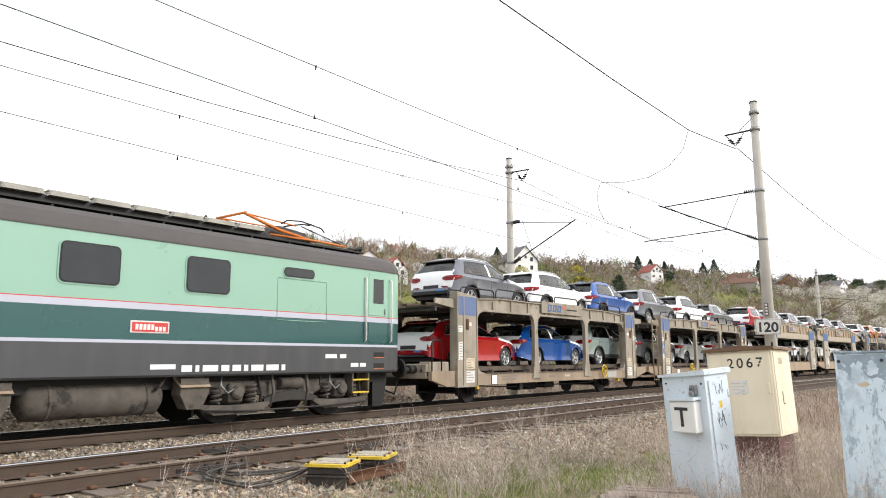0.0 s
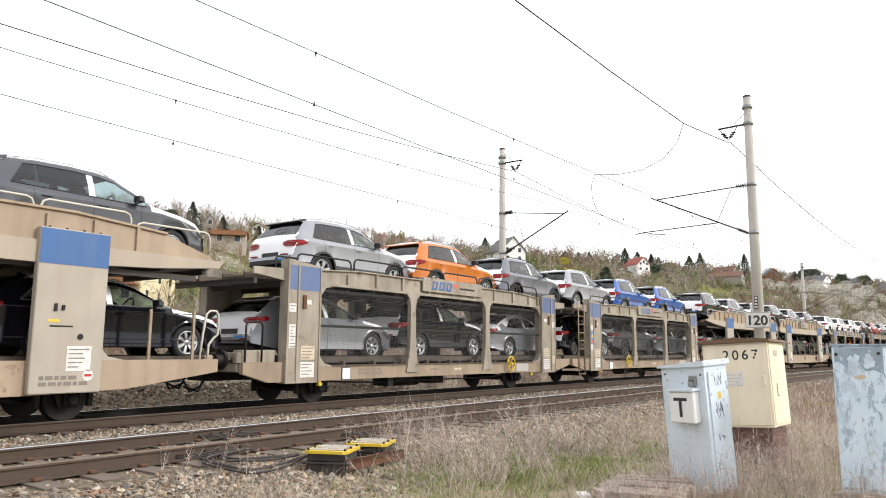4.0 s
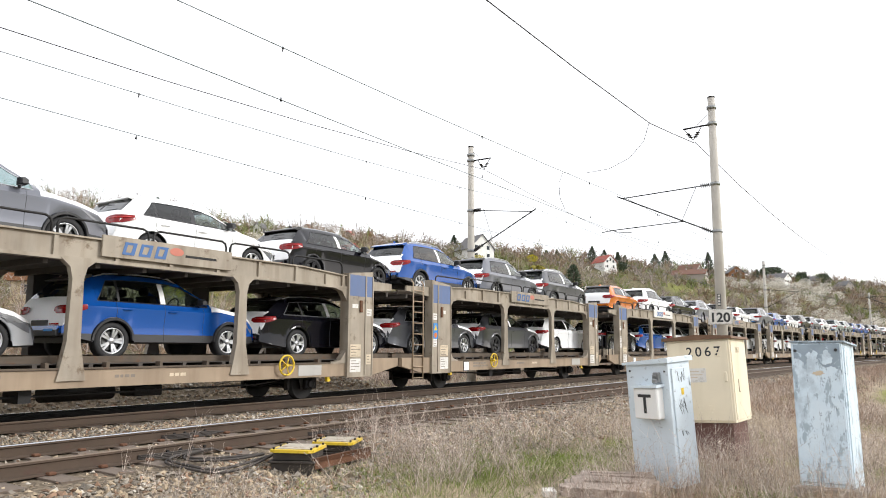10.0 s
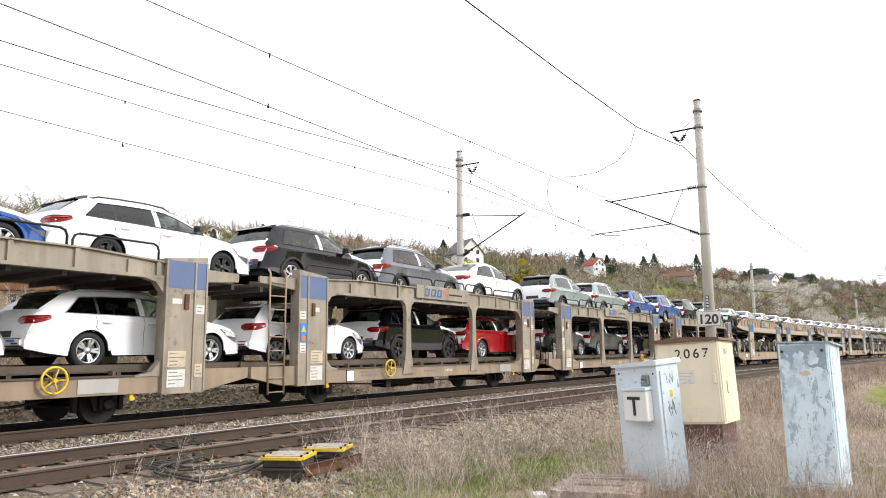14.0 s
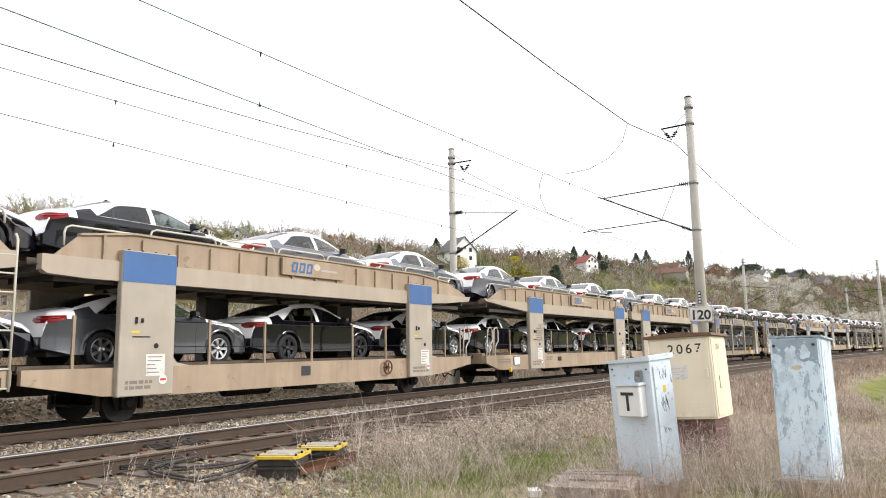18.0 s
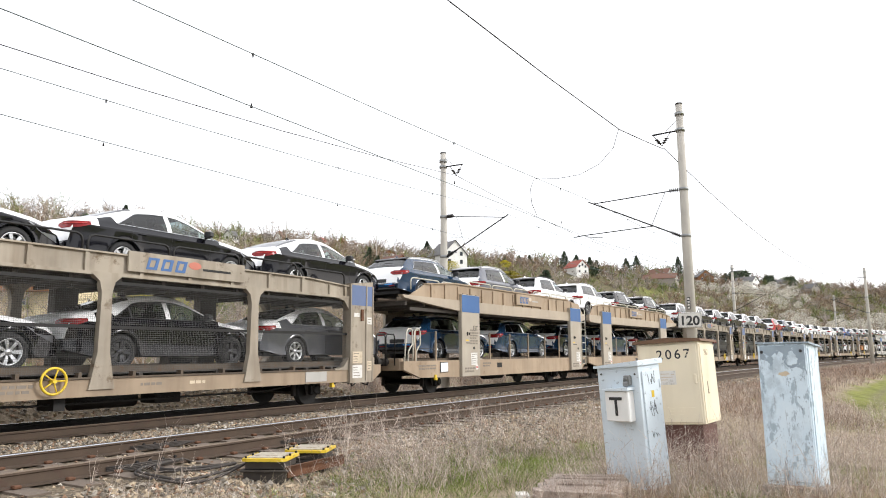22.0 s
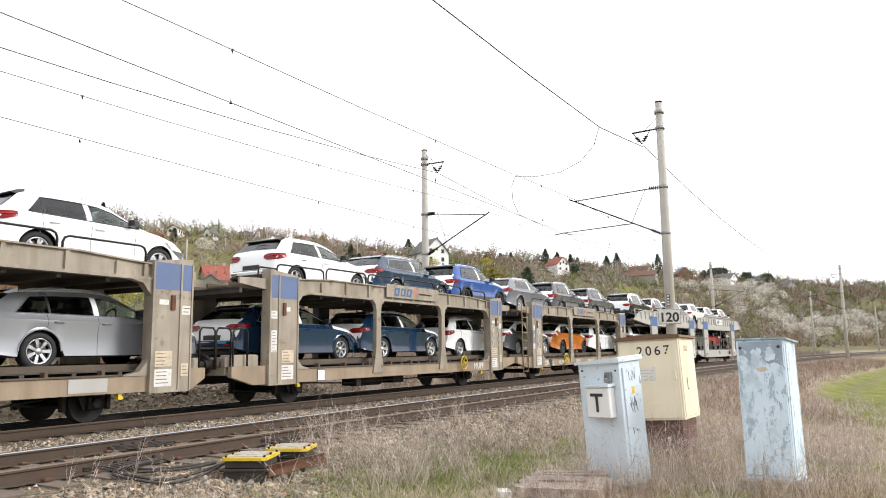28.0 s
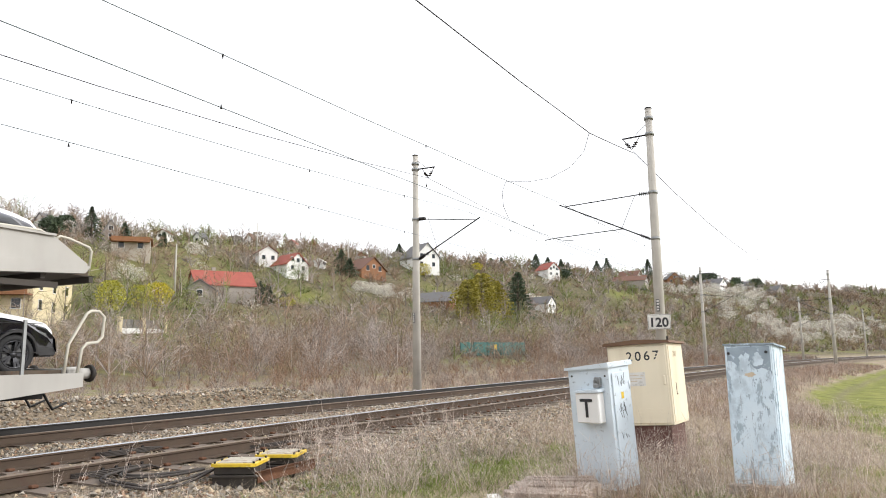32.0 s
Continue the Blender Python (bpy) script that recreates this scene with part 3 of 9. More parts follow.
def make_ground():
    ss = spread([(-620, -60, 20), (-60, -6, 3), (-6, 26, 0.4), (26, 60, 1.2), (60, 160, 4), (160, 600, 12), (600, 1500, 60)])
    qs = spread([(-500, -60, 40), (-60, -18, 3), (-18, -5, 0.35), (-5, 8, 0.35), (8, 26, 1.5), (26, 210, 5), (210, 1600, 90)])
    verts, cover = [], []
    for s in ss:
        for q in qs:
            x, y, _ = on_line(s, q)
            verts.append((x, y, ground_z(x, y)))
            w = 0.5 * noise.noise(Vector((x * 0.9, y * 0.9, 11))) + 0.35 * noise.noise(Vector((x * 3, y * 3, 5)))
            stone = step(-7.6, -6.8, q + 0.5 * w) * (1 - step(2.4, 3.0, q + w * 0.3))
            stone = max(stone, step(2.8, 3.3, q) * (1 - step(5.2, 6.0, q + w)) * (1 - step(19, 23, x)))
            stone = max(stone, 0.6 * step(20, 24, x) * math.exp(-((q + field_edge(x) + 1.25) / 0.25) ** 2))
            g = step(15, 19, x) * step(-0.25, 0.3, -q + 0.5 * w - field_edge(x))
            g = max(g, step(0.12, 0.4, noise.noise(Vector((x * 0.55, y * 0.55, 21)))) * 0.75 * (1 - stone))
            g = max(g, 0.9 * math.exp(-((x - 9.2) / 1.6) ** 2 - ((y - 4.9 + 0.4 * w) / 0.95) ** 2))
            if q > 45:
                g = 0.55 * step(0.05, 0.4, noise.noise(Vector((x * 0.03, y * 0.03, 33))))
            for mx, my, mr in ((291, 77, 11), (80, 112, 11), (62, 64, 7), (118, 100, 8), (68, 66, 6)):
                if q > 12:
                    g = max(g, 1.1 * math.exp(-((x - mx) / mr) ** 2 - ((y - my) / (0.6 * mr)) ** 2))
            cover.append((stone, g, step(12, 30, q), 1))
    nq = len(qs)
    faces = [(i * nq + j, (i + 1) * nq + j, (i + 1) * nq + j + 1, i * nq + j + 1) for i in range(len(ss) - 1) for j in range(nq - 1)]
    me = quick(verts, faces, "ground", GROUND, smooth=True)
    col = me.color_attributes.new("cover", "FLOAT_COLOR", "POINT")
    col.data.foreach_set("color", [c for q in cover for c in q])
    tagged(new("ground", me), "dry grass, ballast and spring-green field beside a railway", "ground", kind="structure")


make_ground()

# ---- rails ----
RAIL_PROFILE = ((-0.075, -0.172), (-0.075, -0.160), (-0.012, -0.145), (-0.010, -0.045), (-0.036, -0.034), (-0.036, -0.011), (-0.024, 0.0),
                (0.024, 0.0), (0.036, -0.011), (0.036, -0.034), (0.010, -0.045), (0.012, -0.145), (0.075, -0.160), (0.075, -0.172))


def make_rail(off, lean, side, head):
    ss = spread([(-620, -40, 60), (-40, 0, 10), (0, 200, 4), (200, 640, 10)])
    n = len(RAIL_PROFILE)
    sh = Shape()
    v = []
    for s in ss:
        for a, z in RAIL_PROFILE:
            x, y, _ = on_line(s, off + a - lean * z)
            v.append((x, y, z + lean * a))
    f, m = [], []
    for i in range(len(ss) - 1):
        for k in range(n):
            f.append((i * n + k, i * n + (k + 1) % n, (i + 1) * n + (k + 1) % n, (i + 1) * n + k))
            m.append(1 if k in (5, 6, 7) else 0)
    me = quick(v, f, "rail", [side, head], m)
    return me


tracks = []
for off, word in ((NEAR_OFF, "near"), (0.0, "far")):
    tr = thing("railway_track", pose(0, 0, 0), "railway track of rusty steel rails on concrete sleepers", "railway track", "railway tracks", "structure")
    tracks.append(tr)
    for side in (-0.7535, 0.7535):
        part("rail", make_rail(off + side, 0.04 if side > 0 else -0.02, RAIL_OILY if side > 0 and off == 0 else RAIL_SIDE, RAIL_TOP if side > 0 else RAIL_WORN), [], tr)


# ---- car-carrying wagons: lengthwise x, near side y = -1.5, rail top z = 0 ----
def wheelset(parent, x, paint):
    w = Shape().tube([(x, -0.7, 0.36), (x, 0.7, 0.36)], 0.08, 10)
    for y in (-0.75, 0.75):
        g = 1 if y > 0 else -1
        w.tube([(x, y - 0.065 * g, 0.36), (x, y - 0.04 * g, 0.36), (x, y - 0.035 * g, 0.36), (x, y + 0.065 * g, 0.36)], [0.39, 0.39, 0.362, 0.36], 24)
        w.tube([(x, y + 0.05 * g, 0.36), (x, y + 0.14 * g, 0.36)], 0.1, 10)
    part("wheelset", w, STEEL_DARK, parent)


def axle(unit, x):
    """One wheelset between its guards, with leaf spring, axle box and brake gear."""
    for g in (-1,):
        y = g * 1.0
        sh = Shape()
        for k in range(6):
            r = 0.62 - 0.085 * k
            z = 0.66 - 0.022 * k
            sh.prism([(x - r, z + 0.055 * (r / 0.62) ** 2), (x, z - 0.012), (x + r, z + 0.055 * (r / 0.62) ** 2), (x + r, z + 0.016 + 0.055 * (r / 0.62) ** 2), (x, z + 0.006), (x - r, z + 0.016 + 0.055 * (r / 0.62) ** 2)], y - 0.045, y + 0.045)
        sh.box(x - 0.06, x + 0.06, y - 0.06, y + 0.06, 0.49, 0.7, c=0.01)
        for dx in (-0.62, 0.62):
            sh.tube([(x + dx, y, 0.86), (x + dx * 1.04, y, 0.7)], 0.03, 8)
        part("leaf_spring", sh, GRIME, unit)
        sh = Shape()
        sh.prism([(x - 0.4, 0.8), (x - 0.17, 0.24), (x - 0.12, 0.24), (x - 0.12, 0.56), (x + 0.12, 0.56), (x + 0.12, 0.24), (x + 0.17, 0.24), (x + 0.4, 0.8)], min(g * 0.93, g * 0.95), max(g * 0.93, g * 0.95))
        part("axle_guard", sh, GRIME, unit)
        sh = Shape().box(x - 0.13, x + 0.13, min(g * 0.86, g * 1.08), max(g * 0.86, g * 1.08), 0.23, 0.5, c=0.035)
        sh.tube([(x, g * 1.06, 0.36), (x, g * 1.12, 0.36), (x, g * 1.13, 0.36)], [0.105, 0.105, 0.07], 14)
        part("axle_box", sh, STEEL_DARK, unit)
        sh = Shape()
        for dx in (-0.45, 0.45):
            for yb in (-0.75, 0.75):
                sh.box(x + dx - 0.045, x + dx + 0.045, yb - 0.06, yb + 0.06, 0.22, 0.52, c=0.015)
                sh.tube([(x + dx, yb, 0.5), (x + dx * 1.15, yb, 0.8)], 0.025, 6)
            sh.tube([(x + dx, -0.8, 0.3), (x + dx, 0.8, 0.3)], 0.03, 6)
        sh.tube([(x - 0.5, g * 0.6, 0.3), (x + 0.5, g * 0.6, 0.3)], 0.03, 6)
        part("brake_gear", sh, GRIME, unit)
    wheelset(unit, x, None)


def loop(sh, x0, x1, y, z0, h, r=0.022, mat=0):
    c = min(0.12, h * 0.5)
    sh.tube([(x0, y, z0), (x0, y, z0 + h - c), (x0 + c * 0.3, y, z0 + h - c * 0.3), (x0 + c, y, z0 + h), (x1 - c, y, z0 + h), (x1 - c * 0.3, y, z0 + h - c * 0.3), (x1, y, z0 + h - c), (x1, y, z0)],
            r, 6, mat)


def brake_wheel(unit, x, z, paint, r=0.175):
    sh = Shape()
    pts = [(x + r * math.cos(a), -1.6, z + r * math.sin(a)) for a in [2 * math.pi * k / 20 for k in range(21)]]
    sh.tube(pts, 0.022, 6, caps=False)
    for k in range(5):
        a = 2 * math.pi * k / 5
        sh.tube([(x, -1.6, z), (x + r * math.cos(a), -1.6, z + r * math.sin(a))], 0.014, 5)
    sh.tube([(x, -1.64, z), (x, -1.5, z)], 0.035, 8)
    part("brake_wheel", sh, paint, unit)


def label_plate(unit, x0, x1, z0, z1, mat=None, name="label", y=-1.5, word=""):
    sh = Shape().box(x0, x1, y - 0.006, y - 0.002, z0, z1)
    if z1 - z0 > 0.12 and x1 - x0 > 0.15:
        k = int((z1 - z0) / 0.07)
        for i in range(k):
            z = z1 - 0.05 - i * 0.07
            w = (x1 - x0) * random.uniform(0.4, 0.85)
            sh.box(x0 + 0.03, x0 + 0.03 + w, y - 0.009, y - 0.007, z - 0.012, z + 0.006, 1)
    part(name, sh, [mat or PAPER, INK_PALE], unit, word)


def stencil(unit, x, z, lines, w, mat=None, h=0.05, y=-1.5, gap=0.035):
    """Lettering too small to read, as plain bars."""
    sh = Shape()
    for i in range(lines):
        zz = z - i * (h + gap)
        xx = x
        while xx < x + w * random.uniform(0.7, 1.0):
            ww = random.uniform(0.05, 0.16)
            sh.box(xx, xx + ww, y - 0.005, y - 0.002, zz - h, zz)
            xx += ww + 0.03
    tagged(part("stencil_block", sh, INK_PALE if mat in (None, INK) else mat, unit), kind="stuff")


def ladder(unit, x0, x1, paint, z0=0.35, z1=3.1):
    sh = Shape()
    for x in (x0, x1):
        sh.tube([(x, -1.52, z0), (x, -1.52, z1 - 0.1), (x, -1.45, z1)], 0.022, 6)
    for k in range(int((z1 - z0) / 0.3)):
        z = z0 + 0.05 + k * 0.3
        sh.tube([(x0, -1.52, z), (x1, -1.52, z)], 0.016, 5)
    part("ladder", sh, paint, unit)


def sign_board(unit, x0, x1, z0, z1, board, red):
    y = -1.5 - 0.035
    part("sign_board", Shape().box(x0, x1, y - 0.02, y + 0.03, z0, z1, c=0.005), board, unit)
    # the haulier's mark as plain shapes: three leaning blue blocks, a disc and a thin bar
    h = z1 - z0
    w = (x1 - x0)
    for k in range(3):
        a = x0 + w * (0.13 + 0.115 * k)
        rim = [(a, z0 + h * 0.18), (a + w * 0.085, z0 + h * 0.18), (a + w * 0.105, z0 + h * 0.78), (a + w * 0.02, z0 + h * 0.78)]
        core = [(a + w * 0.024, z0 + h * 0.30), (a + w * 0.062, z0 + h * 0.30), (a + w * 0.078, z0 + h * 0.66), (a + w * 0.038, z0 + h * 0.66)]
        v = [(p, yy, q) for yy in (y - 0.026, y - 0.022) for p, q in rim + core]
        f = [(i, (i + 1) % 4, 4 + (i + 1) % 4, 4 + i) for i in range(4)] + [(i, (i + 1) % 4, 8 + (i + 1) % 4, 8 + i) for i in range(4)] + [(4 + i, 4 + (i + 1) % 4, 12 + (i + 1) % 4, 12 + i) for i in range(4)]
        part("mark_block", Shape().add(v, f), BLUE_PANEL, unit)
    sh = Shape()
    pts = [(x0 + w * 0.53 + w * 0.055 * math.cos(t), z0 + h * 0.62 + h * 0.2 * math.sin(t)) for t in [2 * math.pi * k / 20 for k in range(20)]]
    sh.prism(pts, y - 0.026, y - 0.022)
    part("mark_disc", sh, red, unit)
    part("mark_bar", Shape().box(x0 + w * 0.6, x0 + w * 0.86, y - 0.026, y - 0.022, z0 + h * 0.4, z0 + h * 0.52), STEEL_DARK if red is RED_DISC else GREY_PAINT, unit)


RED_DISC = material("faded_red_disc", (0.50, 0.16, 0.11), 0.6, 0, 0.85, 4, 60, 0.0)
PALE_DISC = material("bleached_disc", (0.55, 0.47, 0.36), 0.6, 0, 0.85, 4, 60, 0.0)
MESH = None


def mesh_material():
    mat = bpy.data.materials.new("dark_wire_netting")
    mat.use_nodes = True
    n, l = mat.node_tree.nodes, mat.node_tree.links
    b = n["Principled BSDF"]
    b.inputs["Base Color"].default_value = (0.09, 0.088, 0.085, 1)
    b.inputs["Roughness"].default_value = 0.6
    co = n.new("ShaderNodeTexCoord")
    fac = None
    for ax in ("X", "Z"):
        sx = n.new("ShaderNodeSeparateXYZ")
        l.new(co.outputs["Object"], sx.inputs[0])
        m1 = n.new("ShaderNodeMath")
        m1.operation = "MULTIPLY"
        m1.inputs[1].default_value = 26.0
        l.new(sx.outputs[ax], m1.inputs[0])
        m2 = n.new("ShaderNodeMath")
        m2.operation = "FRACT"
        l.new(m1.outputs[0], m2.inputs[0])
        m3 = n.new("ShaderNodeMath")
        m3.operation = "LESS_THAN"
        m3.inputs[1].default_value = 0.085
        l.new(m2.outputs[0], m3.inputs[0])
        if fac is None:
            fac = m3.outputs[0]
        else:
            mm = n.new("ShaderNodeMath")
            mm.operation = "MAXIMUM"
            l.new(fac, mm.inputs[0])
            l.new(m3.outputs[0], mm.inputs[1])
            fac = mm.outputs[0]
    l.new(fac, b.inputs["Alpha"])
    return mat


MESH = mesh_material()


def deck(unit, x0, x1, z, paint, ramps=()):
    """A deck of two wheel channels on cross beams."""
    for y in (-0.78, 0.78):
        sh = Shape()
        sh.box(x0, x1, y - 0.36, y + 0.36, z - 0.05, z - 0.008)
        sh.box(x0, x1, y - 0.38, y - 0.33, z - 0.06, z + 0.06)
        sh.box(x0, x1, y + 0.33, y + 0.38, z - 0.06, z + 0.06)
        part("wheel_channel", sh, DECK_EDGE, unit)
    sh = Shape()
    k = int((x1 - x0) / 0.9)
    for i in range(k + 1):
        x = x0 + 0.1 + (x1 - x0 - 0.2) * i / k
        sh.box(x - 0.04, x + 0.04, -1.4, 1.4, z - 0.18, z - 0.06)
    tagged(part("beam_grid", sh, paint, unit), kind="stuff")
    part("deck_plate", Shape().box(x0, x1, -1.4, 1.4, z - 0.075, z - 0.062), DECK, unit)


def coupling(unit, x, way, paint=None):
    """Buffers and hook at a wagon's end."""
    for y in (-0.875, 0.875):
        sh = Shape()
        sh.tube([(x, y, 1.0), (x + way * 0.25, y, 1.0)], 0.13 if paint else 0.11, 14)
        sh.tube([(x + way * 0.25, y, 1.0), (x + way * 0.52, y, 1.0)], 0.1 if paint else 0.075, 14)
        bf = part("buffer", sh, paint or GRIME, unit)
        r = 0.165 if paint else 0.205
        part("buffer_plate", Shape().tube([(x + way * 0.51, y, 1.0), (x + way * 0.56, y, 1.0), (x + way * 0.6, y, 1.0)], [r - 0.01, r, r - 0.03], 18), GRIME, bf)
    sh = Shape()
    sh.tube([(x, 0, 1.0), (x + way * 0.4, 0, 0.98), (x + way * 0.62, 0, 0.8)], 0.05, 8)
    sh.tube([(x, -0.3, 0.7), (x + way * 0.2, -0.35, 0.35), (x + way * 0.5, -0.3, 0.45)], 0.025, 6)
    sh.tube([(x, 0.35, 0.7), (x + way * 0.2, 0.35, 0.38), (x + way * 0.5, 0.3, 0.5)], 0.025, 6)
    part("coupling_hook", sh, STEEL_DARK, unit)


def open_unit(second, netting, board):
    """A half of a twin wagon with flared posts. x = 0 at its first end panel; the second half carries the ladder."""
    paint = BROWN
    u = thing("car_transport_wagon", pose(0, 0, 0), "grimy brown double-deck car-transport wagon with flared posts" + (" and wire netting" if netting else ""),
              "railway wagon", "car-transport wagons")
    x0, x1 = (-1.3, 12.55) if second else (-1.05, 13.3)
    ex0, ex1 = -0.45, 12.55
    for g in (-1, 1):
        yo, yi = g * 1.5, g * 1.38
        lo, hi = min(yo, yi), max(yo, yi)
        part("side_sill", Shape().prism([(x0, 0.95), (x0, 0.72), (-0.4, 0.53), (1.4, 0.53), (2.2, 0.54), (9.8, 0.54), (12.2, 0.53), (x1, 0.74), (x1, 0.95), (12.1, 0.95), (10.4, 0.84), (1.8, 0.84), (0.4, 0.95)], lo, hi), SILL, u)
        sh = Shape()
        sh.box(1.4, 10.6, min(g * 1.53, yi), max(g * 1.53, yi), 0.845, 0.875)
        for k in range(9):
            x = 1.8 + k * 1.05
            sh.box(x - 0.03, x + 0.03, min(g * 1.52, yi), max(g * 1.52, yi), 0.845, 0.96)
        part("sill_flange", sh, DECK_EDGE, u)
        # upper girder: web, flanges, stiffeners
        part("girder_web", Shape().prism([(x0 + .2, 2.78), (0.2, 2.66), (11.9, 2.66), (x1 - .3, 2.74), (x1 - .3, 2.92), (11.6, 2.94), (9.6, 3.06), (2.2, 3.06), (0.9, 2.98), (x0 + .2, 2.92)],
                                         min(g * 1.47, g * 1.41), max(g * 1.47, g * 1.41)), paint, u)
        sh = Shape()
        sh.prism([(0.9, 2.98), (2.2, 3.06), (9.6, 3.06), (11.6, 2.94), (11.6, 2.97), (9.6, 3.09), (2.2, 3.09), (0.9, 3.01)], min(g * 1.53, g * 1.36), max(g * 1.53, g * 1.36))
        sh.box(0.9, 11.2, min(g * 1.53, g * 1.36), max(g * 1.53, g * 1.36), 2.66, 2.72)
        part("girder_flange", sh, paint, u)
        for x in (1.9, 2.9, 3.9, 5.0, 6.1, 7.2, 8.3, 9.4, 10.4, 11.0) if g < 0 else ():
            part("stiffener", Shape().box(x - 0.04, x + 0.04, min(g * 1.52, g * 1.4), max(g * 1.52, g * 1.4), 2.72, 3.05 if 2 < x < 10 else 2.97), paint, u)
        # flared posts
        for x in (4.3, 7.85):
            part("flared_post", Shape().prism([(x - 0.25, 0.66), (x - 0.22, 0.78), (x - 0.12, 1.3), (x - 0.1, 2.35), (x - 0.15, 2.55), (x - 0.33, 2.7), (x + 0.33, 2.7), (x + 0.15, 2.55), (x + 0.1, 2.35), (x + 0.12, 1.3), (x + 0.22, 0.78), (x + 0.25, 0.66)],
                                              min(g * 1.54, g * 1.42), max(g * 1.54, g * 1.42)), paint, u)
        # end panels
        for x, m in ((0.0, 1), (11.15, -1)):
            a, b = (x, x + 0.95)
            col = Shape().prism([(a, 0.5), (b, 0.5), (b, 2.4), (b, 3.06), (a, 3.16)] if m > 0 else [(a, 0.5), (b, 0.5), (b, 3.16), (a, 3.06)], min(g * 1.56, g * 1.3), max(g * 1.56, g * 1.3))
            col.prism([(b, 0.84), (b + 0.55, 0.84), (b + 0.2, 0.92), (b, 1.15)] if m > 0 else [(a, 0.84), (a - 0.55, 0.84), (a - 0.2, 0.92), (a, 1.15)], min(g * 1.52, g * 1.36), max(g * 1.52, g * 1.36))
            col.prism([(b, 2.68), (b + 0.55, 2.68), (b + 0.2, 2.6), (b, 2.36)] if m > 0 else [(a, 2.68), (a - 0.55, 2.68), (a - 0.2, 2.6), (a, 2.36)], min(g * 1.52, g * 1.36), max(g * 1.52, g * 1.36))
            yb = g * 1.562
            if g < 0:
                part("blue_patch", Shape().box(a + 0.31 if m > 0 else a + .04, b - 0.02 if m > 0 else b - 0.31, min(yb, yb - 0.003 * -g), max(yb, yb - 0.003 * -g), 2.5, 3.03), BLUE_FADED, u)
                part("blue_patch", Shape().box(a + 0.02 if m > 0 else b - .27, a + 0.27 if m > 0 else b - 0.02, min(yb, yb + 0.003 * g), max(yb, yb + 0.003 * g), 2.5, 3.03), BLUE_FADED, u)
            sh = col
            xr = a + 0.29 if m > 0 else b - 0.29
            sh.box(xr - 0.02, xr + 0.02, min(g * 1.56, g * 1.585), max(g * 1.56, g * 1.585), 0.55, 3.04)
            sh.box(a - 0.01, a + 0.03, min(g * 1.56, g * 1.58), max(g * 1.56, g * 1.58), 0.52, 3.04)
            sh.box(b - 0.03, b + 0.01, min(g * 1.56, g * 1.58), max(g * 1.56, g * 1.58), 0.52, 3.04)
            part("end_panel", col, paint, u)
            if g < 0:
                p = a + (0.36 if m > 0 else 0.05)
                label_plate(u, p + 0.05, p + 0.45, 1.0, 1.3, PAPER_TAN, y=-1.56)
                label_plate(u, p + 0.05, p + 0.45, 0.62, 0.95, PAPER, y=-1.56)
                label_plate(u, p + 0.1, p + 0.32, 2.2, 2.3, PAPER, y=-1.56)
                q = a + (0.04 if m > 0 else 0.7)
                label_plate(u, q, q + 0.2, 2.02, 2.2, PAPER, y=-1.56)
                label_plate(u, q + .02, q + 0.2, 1.25 if m > 0 else .8, 1.75 if m > 0 else 1.05, PAPER if m > 0 else PAPER_TAN, y=-1.56)
                part("latch", Shape().box(a + 0.42, a + 0.52, -1.6, -1.56, 2.1, 2.4, c=0.01), RUST, u)
    # lower and upper decks
    deck(u, x0, x1, 1.0, DECK)
    # upper deck in the darkened steel: shade of its underside put into the colour
    deck(u, x0 + 0.2, x1 - 0.3, 2.76, DECK)
    part("spine_beam", Shape().box(x0, x1, -0.35, 0.35, 0.55, 0.8), STEEL_DARK, u)
    sh = Shape()
    for x in (5.2, 8.9):
        sh.box(x - 0.25, x + 0.25, 1.2, 1.45, 0.9, 2.66)
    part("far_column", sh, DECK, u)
    # loops along the top edge
    for xx in (0.35, 2.15, 3.95, 5.75, 7.55, 9.35):
        sh = Shape()
        z = 3.08 if 2 < xx < 9.3 else 3.02
        loop(sh, xx, xx + 1.7, -1.42, z - 0.12, 0.42)
        part("guard_loop", sh, STEEL_DARK, u)
    # end loops and steps
    for x in ((-0.95, -0.5) if not second else (12.45, 12.9)):
        sh = Shape()
        sh.tube([(x, -1.42, 0.9), (x, -1.42, 1.7), (x + 0.06, -1.42, 1.78), (x + 0.36, -1.42, 1.78), (x + 0.42, -1.42, 1.7), (x + 0.42, -1.42, 0.9)] if x > 0 or x < -0.9 else
                [(x + .25, -1.42, 2.75), (x + .25, -1.42, 3.15), (x + 0.3, -1.42, 3.2), (x + 0.85, -1.42, 3.2)], 0.022, 6)
        part("grab_rail", sh, STEEL_DARK, u)
    if board is not None:
        sign_board(u, 4.68, 7.5, 2.78, 3.16, board, RED_DISC)
    if second:
        ladder(u, -0.85, -0.38, TAN)
        brake_wheel(u, 3.4, 0.83, YELLOW, 0.215)
        wp = part("warning_plate", Shape().box(0.06, 0.26, -1.572, -1.562, 1.48, 1.92), TAPE, u, "blue plate with yellow warning signs")
        part("warning_triangle", Shape().prism([(0.08, 1.72), (0.24, 1.72), (0.16, 1.88)], -1.576, -1.573), YELLOW, wp)
        part("warning_disc", Shape().prism([(0.16 + 0.075 * math.cos(t), 1.58 + 0.075 * math.sin(t)) for t in [0.4488 * k for k in range(14)]], -1.576, -1.573), ORANGE, wp)
    else:
        brake_wheel(u, 9.1, 0.83, YELLOW, 0.215)
